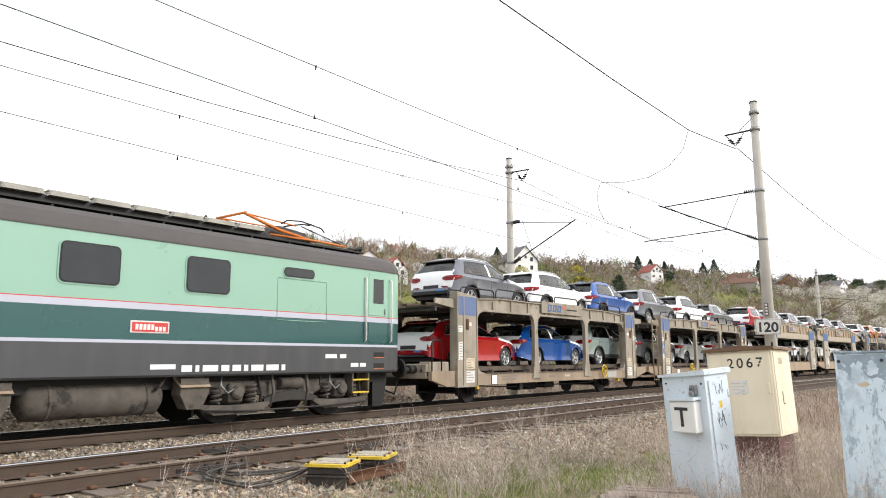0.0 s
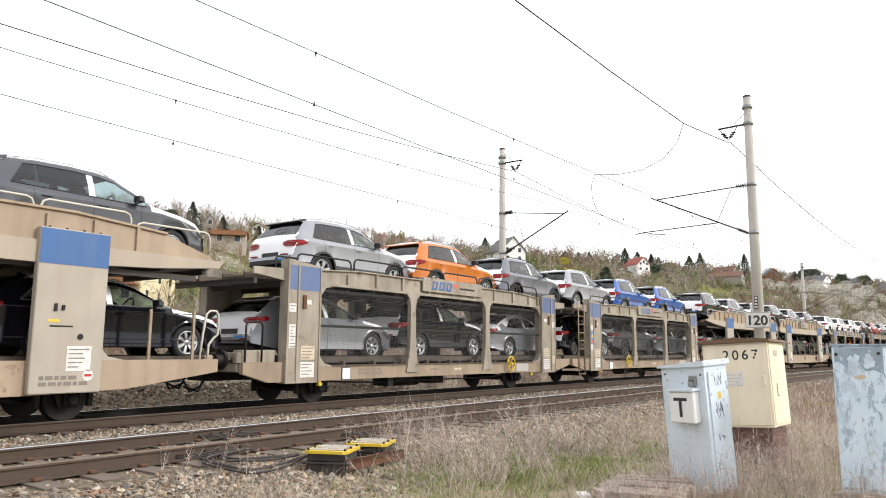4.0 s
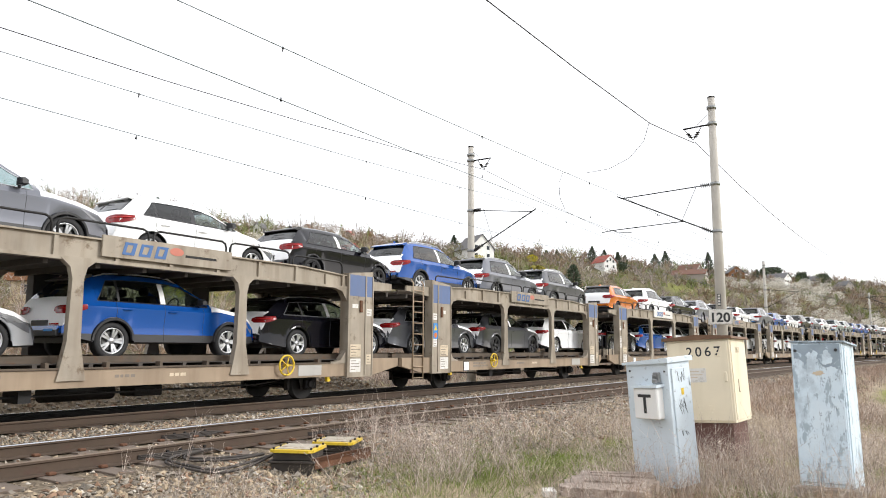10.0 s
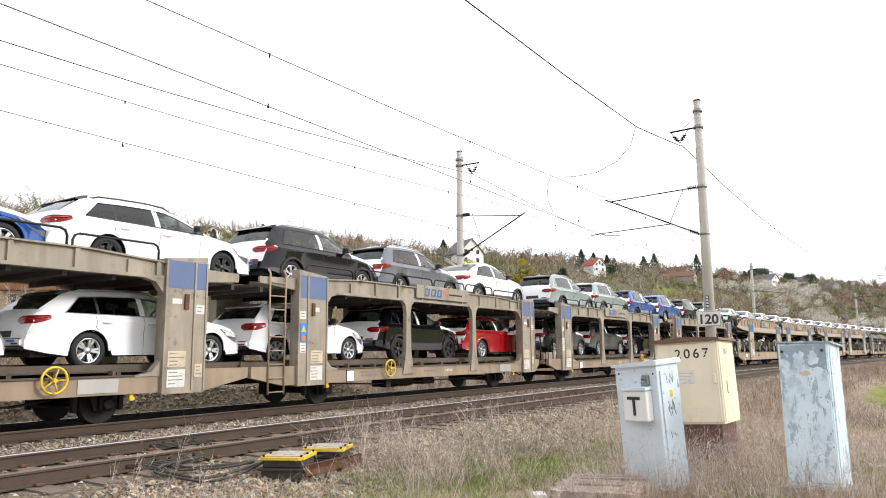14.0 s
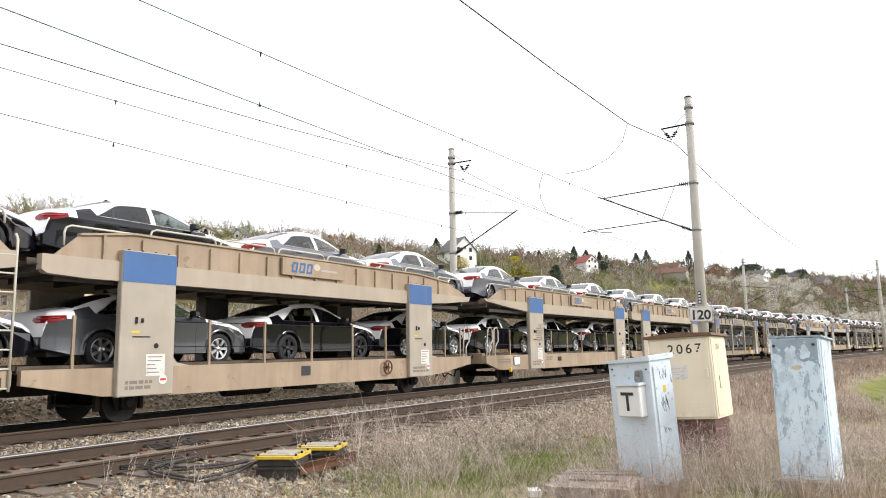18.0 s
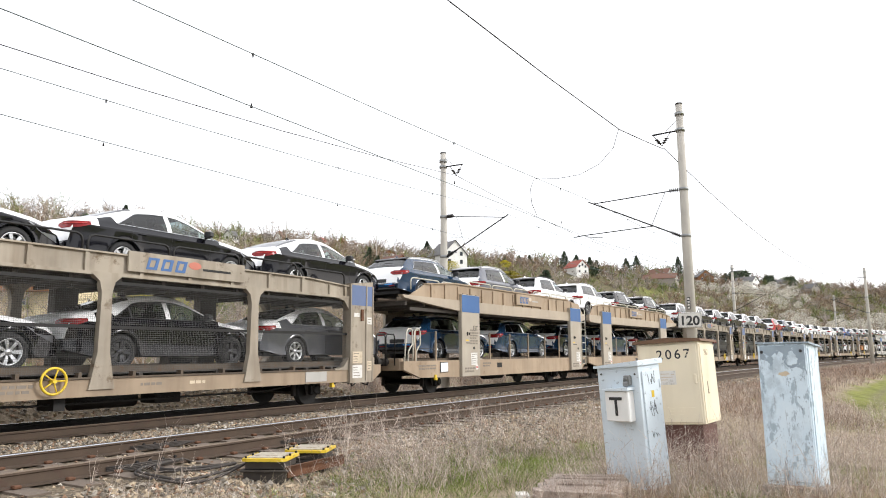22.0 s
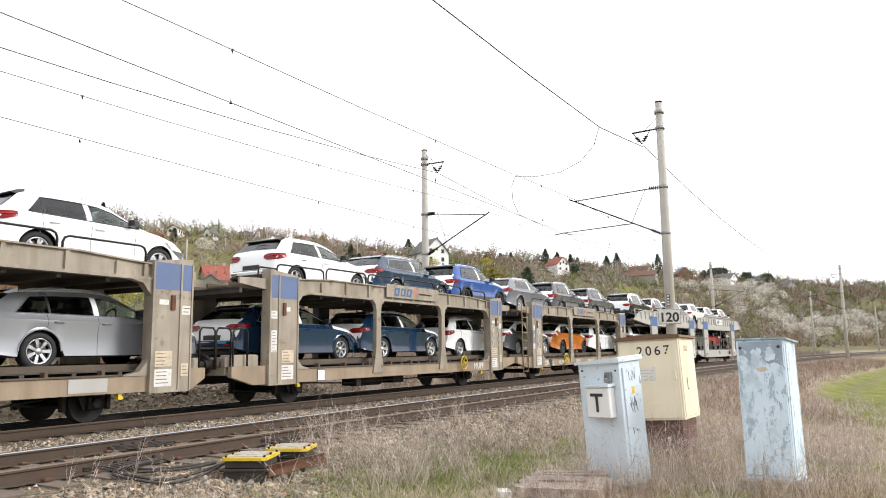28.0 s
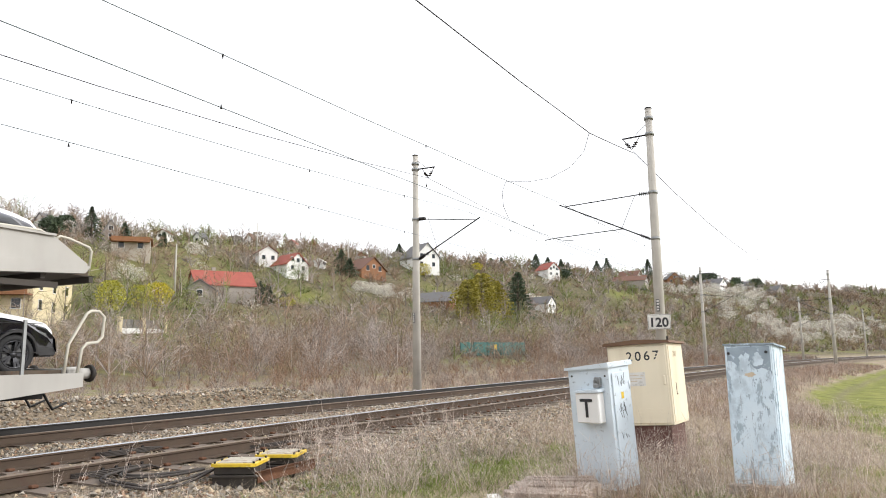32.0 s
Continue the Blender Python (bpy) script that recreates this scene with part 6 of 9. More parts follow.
    for k in range(14):
        x = -14.6 + k * 0.78
        part("louvre", Shape().prism([(x, 4.1), (x + 0.7, 4.1), (x + 0.66, 4.19), (x + 0.04, 4.19)], -0.74, 0.74), GRILLE, hood)
        part("louvre_lid", Shape().box(x + 0.03, x + 0.5, -0.6, 0.6, 4.2, 4.225, c=0.005), GRILLE, hood)
    part("roof_walk", Shape().box(-15.0, -0.9, -1.02, -0.78, 3.9, 3.93), STEEL_DARK, u)
    for k in range(14):
        x = -14.6 + k * 1.03
        part("roof_walk_leg", Shape().box(x - 0.02, x + 0.02, -1.0, -0.8, 3.8, 3.9), STEEL_DARK, u)
    pg = part("pantograph", Shape().box(-3.5, -0.9, -0.5, 0.5, 3.98, 4.06, c=0.01), STEEL_DARK, u)
    for x in (-3.2, -1.2):
        for y in (-0.45, 0.45):
            part("insulator", Shape().tube([(x, y, 3.88), (x, y, 4.0)], 0.06, 8), INSULATOR, pg)
    for y in (-0.42, 0.42):
        part("lower_arm", Shape().tube([(-1.9, y * 0.8, 4.14), (-3.1, y, 4.26), (-4.15, y * 1.1, 4.5)], [0.035, 0.04, 0.03], 6), ORANGE, pg)
        part("upper_arm", Shape().tube([(-4.15, y * 1.1, 4.5), (-2.5, y * 0.7, 4.46)], 0.018, 6), ORANGE, pg)
        part("head_strip", Shape().tube([(-2.55, y * 2.0, 4.4), (-2.5, y * 1.3, 4.47), (-2.5, 0, 4.5), (-2.5, -y * 0.2, 4.5)], 0.02, 6), STEEL_DARK, pg)
        part("front_rod", Shape().tube([(-2.45, y, 4.44), (-0.95, y * 0.9, 4.14)], 0.014, 6), STEEL_DARK, pg)
    part("base_bar", Shape().tube([(-3.4, -0.45, 4.12), (-2.0, -0.45, 4.14), (-0.95, -0.4, 4.13)], 0.028, 6), ORANGE, pg)
    part("cross_tube", Shape().tube([(-4.15, -0.55, 4.5), (-4.15, 0.55, 4.5)], 0.03, 8), ORANGE, pg)
    part("collector_horn", Shape().tube([(-3.4, -0.85, 4.32), (-3.1, -0.7, 4.46), (-2.6, -0.6, 4.52), (-2.1, -0.75, 4.4), (-2.05, -0.8, 4.3)], 0.018, 6), STEEL_DARK, pg)
    part("arc_chute", Shape().prism([(-3.35, 4.1), (-3.2, 4.36), (-3.0, 4.4), (-2.2, 4.32), (-2.0, 4.12)], -0.28, 0.28), ROOF_GREY, pg)
    sh = Shape()
    sh.tube([(-0.75, -0.3, 3.9), (-0.75, -0.3, 4.12), (-0.5, -0.3, 4.12), (-0.3, -0.3, 4.16)], [0.03, 0.03, 0.03, 0.08], 8)
    part("horn", sh, STEEL_DARK, u)
    # buffers and hook
    for y in (-0.875, 0.875):
        b = Shape().tube([(0, y, 1.05), (0.25, y, 1.05), (0.26, y, 1.05), (0.56, y, 1.05)], [0.13, 0.13, 0.08, 0.08], 12)
        b.tube([(0.56, y, 1.05), (0.63, y, 1.05)], 0.24, 18)
        part("buffer", b, STEEL_DARK, u)
    part("headlamp", Shape().tube([(-0.05, -0.95, 1.85), (0.08, -0.95, 1.85)], [0.13, 0.12], 14), PAPER, u)
    part("headlamp", Shape().tube([(-0.05, 0.95, 1.85), (0.08, 0.95, 1.85)], [0.13, 0.12], 14), PAPER, u)
    part("end_window", Shape().box(-0.02, 0.02, -1.05, 1.05, 2.5, 3.2, c=0.015), LOCO_GLASS, u)
    # running gear: two bogies, an air tank, boxes with sloping lids
    tk = part("air_tank", Shape().tube([(-8.75, -0.9, 0.6), (-8.7, -0.9, 0.6), (-8.6, -0.9, 0.6), (-6.35, -0.9, 0.6), (-6.25, -0.9, 0.6), (-6.2, -0.9, 0.6)], [0.05, 0.2, 0.32, 0.32, 0.2, 0.05], 20), LOCO_DUST, u)
    for x in (-8.3, -6.6):
        part("tank_strap", Shape().tube([(x - 0.03, -0.9, 0.6), (x + 0.03, -0.9, 0.6)], 0.33, 20), LOCO_DUST, tk)
    part("tank_valve", Shape().tube([(-6.5, -1.24, 0.72), (-6.42, -1.28, 0.8), (-6.3, -1.24, 0.95)], 0.03, 6), GRIME, tk)
    part("underframe", Shape().box(-15.4, -0.2, -1.1, 1.1, 0.72, 0.97), STEEL_DARK, u)
    for c in (-3.32, -12.2):
        for y in (-1.12, 1.12):
            part("bogie_frame", Shape().prism([(c - 2.3, 0.70), (c - 2.1, 0.6), (c - 0.9, 0.6), (c - 0.6, 0.48), (c + 0.6, 0.48), (c + 0.9, 0.6), (c + 2.1, 0.6), (c + 2.3, 0.70), (c + 2.2, 0.84), (c - 2.2, 0.84)], y - 0.06, y + 0.06), LOCO_DUST, u)
        for dx in (-1.44, 1.44):
            x = c + dx
            for y in (-0.75, 0.75):
                g = 1 if y > 0 else -1
                w = Shape().tube([(x, y - 0.07 * g, 0.6), (x, y - 0.04 * g, 0.6), (x, y - 0.035 * g, 0.6), (x, y + 0.07 * g, 0.6)], [0.64, 0.64, 0.602, 0.6], 28)
                part("wheel", w, STEEL_DARK, u)
            ab = Shape().box(x - 0.17, x + 0.17, -1.3, -0.95, 0.42, 0.8, c=0.04)
            ab.tube([(x, -1.28, 0.62), (x, -1.36, 0.62), (x, -1.40, 0.62)], [0.15, 0.14, 0.08], 14)
            for k in range(6):
                t = math.pi * k / 3
                ab.tube([(x + 0.11 * math.cos(t), -1.35, 0.62 + 0.11 * math.sin(t)), (x + 0.11 * math.cos(t), -1.385, 0.62 + 0.11 * math.sin(t))], 0.02, 6)
            part("axle_box", ab, LOCO_DUST, u)
            part("equaliser", Shape().prism([(x - 0.85, 0.36), (x - 0.5, 0.2), (x + 0.5, 0.2), (x + 0.85, 0.36), (x + 0.8, 0.42), (x + 0.25, 0.38), (x - 0.25, 0.38), (x - 0.8, 0.42)], -1.3, -1.16), LOCO_DUST, u)
            for ddx in (-0.42, 0.42):
                pts = [(x + ddx + 0.1 * math.cos(a), -1.2 + 0.1 * math.sin(a), 0.42 + 0.36 * a / (2 * math.pi * 4)) for a in [2 * math.pi * k / 10 for k in range(41)]]
                part("spring", Shape().tube(pts, 0.026, 6), LOCO_DUST, u)
            part("brake_block", Shape().box(x - 0.78, x - 0.66, -0.9, -0.65, 0.35, 0.8, c=0.02), RUST, u)
            part("brake_block", Shape().box(x + 0.66, x + 0.78, -0.9, -0.65, 0.35, 0.8, c=0.02), RUST, u)
            part("earth_cable", Shape().tube([(x - 0.1, -1.34, 0.7), (x - 0.28, -1.4, 0.62), (x - 0.42, -1.36, 0.78), (x - 0.35, -1.28, 0.95)], 0.016, 6), GALV, u)
            part("brake_hanger", Shape().tube([(x + 0.62, -1.24, 0.3), (x + 0.64, -1.26, 0.6), (x + 0.58, -1.2, 0.95)], 0.035, 6), GRIME, u)
            part("sand_pipe", Shape().tube([(x - 0.95, -1.2, 0.8), (x - 0.92, -1.18, 0.5), (x - 0.75, -0.95, 0.2)], 0.024, 6), LOCO_DUST, u)
        part("bolster_spring", Shape().prism([(c - 0.75, 0.46), (c - 0.4, 0.58), (c, 0.62), (c + 0.4, 0.58), (c + 0.75, 0.46), (c + 0.72, 0.38), (c, 0.42), (c - 0.72, 0.38)], -1.28, -1.18), GRIME, u)
        part("brake_cylinder", Shape().tube([(c - 0.32, -1.2, 0.78), (c + 0.28, -1.2, 0.78)], 0.13, 12), LOCO_DUST, u)
        for dx in (-0.55, 0.4):
            part("brake_lever", Shape().tube([(c + dx, -1.27, 0.95), (c + dx + 0.04, -1.3, 0.6), (c + dx - 0.02, -1.25, 0.3)], 0.032, 6), LOCO_DUST, u)
        part("brake_pipe", Shape().tube([(c - 2.2, -1.34, 0.3), (c - 1.0, -1.34, 0.25), (c + 1.0, -1.34, 0.25), (c + 2.2, -1.34, 0.3)], 0.022, 6), GRIME, u)
        part("battery_hose", Shape().tube([(c + 0.8, -1.3, 0.95), (c + 0.72, -1.36, 0.72), (c + 0.9, -1.34, 0.6)], 0.02, 6), GRIME, u)
    for x0, x1 in ((-9.55, -8.95), (-6.05, -5.45), (-13.6, -13.0)):
        sb = part("sand_box", Shape().prism([(x0, 0.93), (x0, 0.62), (x0 + 0.15, 0.35), (x1 - 0.15, 0.35), (x1, 0.62), (x1, 0.93)], -1.36, -1.05), LOCO_DUST, u)
        part("lid", Shape().prism([(-1.42, 0.76), (-1.38, 0.76), (-1.1, 0.93), (-1.14, 0.96)], x0 - 0.02, x1 + 0.02, axis="x"), TAN, sb)
    # step box below the cab door
    sx = part("step_box", Shape().box(-1.65, -1.6, -1.42, -1.12, 0.5, 0.94).box(-1.12, -1.07, -1.42, -1.12, 0.5, 0.94).box(-1.65, -1.07, -1.16, -1.12, 0.5, 0.94), LOCO_DUST, u)
    for z in (0.51, 0.8):
        part("tread", Shape().box(-1.63, -1.09, -1.44, -1.14, z - 0.015, z + 0.015), YELLOW, sx)
    part("rail_guard", Shape().prism([(-0.62, 0.14), (-0.3, 0.12), (-0.16, 0.5), (-0.1, 0.96), (-0.62, 0.96)], -1.1, -0.95), STEEL_DARK, u)
    return u


loco = make_loco()


# ---- masts and overhead wires ----
def mast(s, off, side, top, reach, stay, strut, feed, dip):
    """A round concrete mast; its arms reach towards +y (side 1) or -y (side -1)."""
    x, y, a = on_line(s, off)
    z0 = ground_z(x, y)
    u = thing("overhead_line_mast", pose(x, y, z0, 0, 0, math.degrees(a)), "tall tapered concrete mast with steel bracket arms", "railway mast", "overhead line masts")
    h = top - z0
    part("pole", Shape().tube([(0, 0, -0.3), (0, 0, h * 0.5), (0, 0, h)], [0.19, 0.155, 0.115], 16), CONCRETE, u)
    part("cap", Shape().tube([(0, 0, h), (0, 0, h + 0.04)], [0.13, 0.12], 12), STEEL_DARK, u)
    part("footing", Shape().tube([(0, 0, -0.2), (0, 0, 0.12), (0, 0, 0.3)], [0.36, 0.33, 0.22], 4, smooth=False), PLASTER_GREY, u)
    stay, strut, feed = stay - z0, strut - z0, feed - z0
    tip = side * reach

    def arm(f):
        """A place on the strut, f of its way to the tip."""
        return Vector((0, side * 0.16 + (tip - side * 0.16) * f, strut + (stay - dip - strut) * f))

    for z in (strut, stay, feed, h - 0.35):
        part("clamp", Shape().tube([(0, 0, z - 0.05), (0, 0, z + 0.05)], 0.165, 12), GALV, u)
    part("stay_tube", Shape().tube([(0, side * 0.2, stay), (0, tip, stay - dip)], 0.02, 6), STEEL_DARK, u)
    part("strut_tube", Shape().tube([arm(0.0), arm(1.06)], 0.026, 6), STEEL_DARK, u)
    if side > 0:
        part("registration_arm", Shape().tube([arm(0.3), (0, tip + side * 0.45, strut + 0.36), (0, tip + side * 0.8, strut + 0.32)], 0.018, 6), STEEL_DARK, u)
    if side > 0:
        part("steady_arm", Shape().tube([(0, tip - side * 0.3, strut + 0.22), (0, tip + side * 0.1, strut + 0.26), (0, tip + side * 0.45, strut + 0.36)], 0.013, 5), STEEL_DARK, u)
    part("drop_rod", Shape().tube([(0, side * 0.62, stay), arm(0.32)], 0.01, 5), STEEL_DARK, u)
    for yy, p in ((0.2, None), (0.0, 1)):
        sh = Shape()
        for k in range(5):
            c = Vector((0, side * (0.2 + 0.065 * k), stay)) if p is None else arm(0.02 + 0.02 * k)
            sh.tube([c - Vector((0, 0.012, 0)), c, c + Vector((0, 0.012, 0))], [0.05, 0.085, 0.05], 10)
        part("insulator", sh, INSULATOR, u)
    part("feeder_bracket", Shape().tube([(0, 0, feed), (0, side * 0.98, feed - 0.02)], 0.03, 6), STEEL_DARK, u)
    part("feeder_rod", Shape().tube([(0, side * 0.08, feed + 0.4), (0, side * 0.5, feed + 0.05)], 0.012, 5), GALV, u)
    for yy in (0.35, 0.95):
        sh = Shape().tube([(0, side * yy, feed - 0.02), (0, side * 0.65, feed - 0.46)], 0.014, 5)
        for k in range(1, 4):
            f = 0.3 + 0.15 * k
            p = Vector((0, side * (yy + (0.65 - yy) * f), feed - 0.02 - 0.44 * f))
            sh.tube([p - Vector((0, 0, 0.02)), p, p + Vector((0, 0, 0.02))], [0.05, 0.085, 0.05], 8)
        part("insulator", sh, INSULATOR, u)
    part("number_strip", Shape().box(-0.21, -0.19, -0.05, 0.05, 2.6 - z0, 3.0 - z0), INK, u, "narrow black number strip")
    for k in range(4):
        part("strip_bar", Shape().box(-0.216, -0.211, -0.035, 0.035, 2.63 + 0.095 * k - z0, 2.69 + 0.095 * k - z0), PAPER, u)
    return u


mast(24.85, -7.6, 1, 9.7, 3.24, 6.7, 5.09, 8.78, 0.12)
for s in (87.8, 150.5, 213):
    mast(s, -7.6, 1, 9.7, 3.24, 6.7, 5.09, 8.78, 0.12)
for s in (25.4, 75.8, 126.2, 176.6, 227):
    mast(s, 2.5, -1, 9.72, 2.9, 6.95, 5.25, 9.12, 0.33)

# the speed sign on the near mast
sg = thing("speed_sign", pose(24.36, 5.29, 2.0, 0, 0, -78), "white speed sign with black figures 120, clamped to a mast", "sign")
part("plate", Shape().box(-0.37, 0.37, -0.02, 0.0, 0.0, 0.5, c=0.008), PAPER, sg)
part("rim", Shape().box(-0.355, 0.355, -0.0225, -0.0205, 0.015, 0.485), INK, sg)
part("field", Shape().box(-0.345, 0.345, -0.025, -0.023, 0.025, 0.475), PAPER, sg)
writing("120", (-0.33, -0.027, 0.09), 0.42, INK, sg, 0, 0.012)
part("bracket", Shape().box(-0.2, 0.2, 0.0, 0.05, 0.2, 0.28), GALV, sg)


def wire(name, label, off, z_mid, z_end, supports, r, mat):
    """A wire hung from support to support."""
    pts = []
    for a, b in zip(supports, supports[1:]):
        n = 10
        for i in range(n):
            f = i / n
            x, y, _ = on_line(a + (b - a) * f, off)
            pts.append((x, y, z_end + (z_mid - z_end) * 4 * f * (1 - f)))
    x, y, _ = on_line(supports[-1], off)
    pts.append((x, y, z_end))
    ob = part(name, Shape().tube(pts, r, 5), mat)
    tagged(ob, label, "wire", "overhead wires")
    return ob


near_s, far_s = [-38, 24.85, 87.8, 150.5, 213], [-25, 25.4, 75.8, 126.2, 176.6, 227]
wire("overhead_wire", "thin dark messenger wire of the overhead line", NEAR_OFF, 6.3, 6.66, near_s, 0.0085, COPPER)
wire("overhead_wire", "thin dark contact wire above the railway track", NEAR_OFF, 5.5, 5.25, near_s, 0.0085, COPPER)
wire("overhead_wire", "thin dark messenger wire of the overhead line", 0.0, 6.38, 7.0, far_s, 0.0085, COPPER)
wire("overhead_wire", "thin dark contact wire above the railway track", 0.0, 5.58, 5.5, far_s, 0.0085, COPPER)
wire("overhead_wire", "dark feeder wire hung from mast insulators", -7.0, 7.3, 8.25, near_s[1:], 0.014, WIRE)
wire("overhead_wire", "dark feeder wire hung from mast insulators", 1.85, 7.55, 8.66, far_s, 0.012, WIRE)
tagged(part("overhead_wire", Shape().tube([(24.72, 5.95, 8.25), (22.2, 5.98, 7.93), (20.0, 6.04, 7.69), (15.0, 6.14, 7.6), (10.3, 6.22, 7.58), (0, 6.25, 7.7), (-20, 6.25, 8.1), (-38, 6.25, 8.6)], 0.014, 5), WIRE), "dark feeder wire hung from mast insulators", "wire", "overhead wires")
for off, sup, zm, ze, zc, places in ((NEAR_OFF, near_s, 6.3, 6.66, 5.42, [8.4 + 6.75 * k for k in range(15)]), (0.0, far_s, 6.38, 7.0, 5.48, [8.5, 15.8, 20.8] + [29.4 + 7.3 * k for k in range(11)])):
    for s in places:
        k = max(i for i in range(len(sup)) if sup[i] <= s)
        f = (s - sup[k]) / (sup[k + 1] - sup[k])
        x, y, _ = on_line(s, off)
        z = ze + (zm - ze) * 4 * f * (1 - f)
        ob = part("dropper", Shape().tube([(x, y, z + 0.02), (x, y, zc)], 0.0007, 3).tube([(x, y, z - 0.07), (x, y, z + 0.02)], [0.006, 0.024], 5).tube([(x, y, zc), (x, y, zc + 0.08)], [0.024, 0.006], 5), STEEL_DARK)
        tagged(ob, "thin vertical dropper wire between overhead wires", "wire", "droppers")
# slack jumper loop from the feeder down to the messenger
JUMP = ((19.94, 6.04, 7.69), (20.3, 6.33, 7.26), (20.74, 6.92, 6.95), (20.85, 7.61, 6.73), (20.47, 8.22, 6.6), (19.75, 8.68, 6.51))
tagged(part("jumper_wire", Shape().tube(JUMP, 0.009, 5), WIRE), "slack jumper cable between two overhead wires", "wire", "overhead wires")
tagged(part("jumper_wire", Shape().tube([(19.75, 8.68, 6.51), (19.49, 8.69, 6.14), (19.55, 8.69, 5.71), (19.89, 8.68, 5.4)], 0.009, 5), WIRE), "slack jumper cable between two overhead wires", "wire", "overhead wires")

# ---- cabinets beside the line ----
def cabinet_telephone():
    m = pose(8.61, 2.44, -0.37, 0, 0, 250.2) @ pose(0, 0, 0, 3.9, 0, 0) @ pose(0, 0, 0, 0, -1.1, 0)
    u = thing("telephone_cabinet", m, "pale blue steel cabinet with a white lettered box", "cabinet")
    W, D, H = 0.61, 0.43, 1.47
    b = part("body", Shape().box(-W, 0, 0.0, D, 0.0, H - 0.03, c=0.006), BOX_BLUE, u)
    part("roof", Shape().prism([(-W - 0.03, H - 0.06), (-W - 0.03, H - 0.03), (0.0, H + 0.03), (0.03, H + 0.02), (0.03, H - 0.03)], -0.035, D + 0.03), BOX_BLUE, u)
    part("side_door", Shape().box(0.001, 0.016, 0.05, D - 0.05, 0.08, H - 0.1, c=0.006), BOX_BLUE, u)
    for z in (0.3, 1.15):
        part("hinge", Shape().tube([(0.018, D - 0.05, z), (0.018, D - 0.05, z + 0.1)], 0.012, 6), BOX_BLUE, u)
    tb = part("telephone_box", Shape().box(-0.43, -0.09, -0.13, -0.001, 0.79, 1.15, c=0.012), ENAMEL, u, "white box with a black letter T")
    part("box_lid", Shape().prism([(-0.45, 1.15), (-0.45, 1.17), (-0.07, 1.195), (-0.07, 1.16)], -0.15, 0.0), BOX_BLUE, tb)
    writing("T", (-0.36, -0.135, 0.865), 0.31, INK, tb, 0, 0.004)
    part("hasp", Shape().box(-0.19, -0.1, -0.05, -0.001, 1.21, 1.33, c=0.01), GALV, u)
    part("padlock", Shape().box(-0.18, -0.11, -0.09, -0.05, 1.2, 1.26, c=0.012).tube([(-0.17, -0.07, 1.26), (-0.165, -0.07, 1.3), (-0.125, -0.07, 1.3), (-0.12, -0.07, 1.26)], 0.007, 5), GALV, u)
    for z, h in ((1.22, 0.14), (0.92, 0.1), (0.85, 0.14), (0.6, 0.06)):
        sh = Shape()
        for k in range(3):
            y = 0.14 + 0.05 * k
            sh.tube([(0.0175, y + random.uniform(-0.02, 0.02), z + h * random.random()), (0.0175, y + random.uniform(0.01, 0.05), z - 0.03 * random.random()), (0.0175, y + random.uniform(-0.01, 0.05), z + h * random.uniform(0.3, 1.0))], 0.0028, 4)
        part("scrawl", sh, INK, u)
    part("sticker", Shape().box(0.0165, 0.018, 0.2, 0.25, 1.05, 1.13), YELLOW, u)
    for x in (-0.55, -0.05):
        part("rivet", Shape().tube([(x, -0.008, H - 0.13), (x, 0, H - 0.13)], 0.012, 8), INK, u)


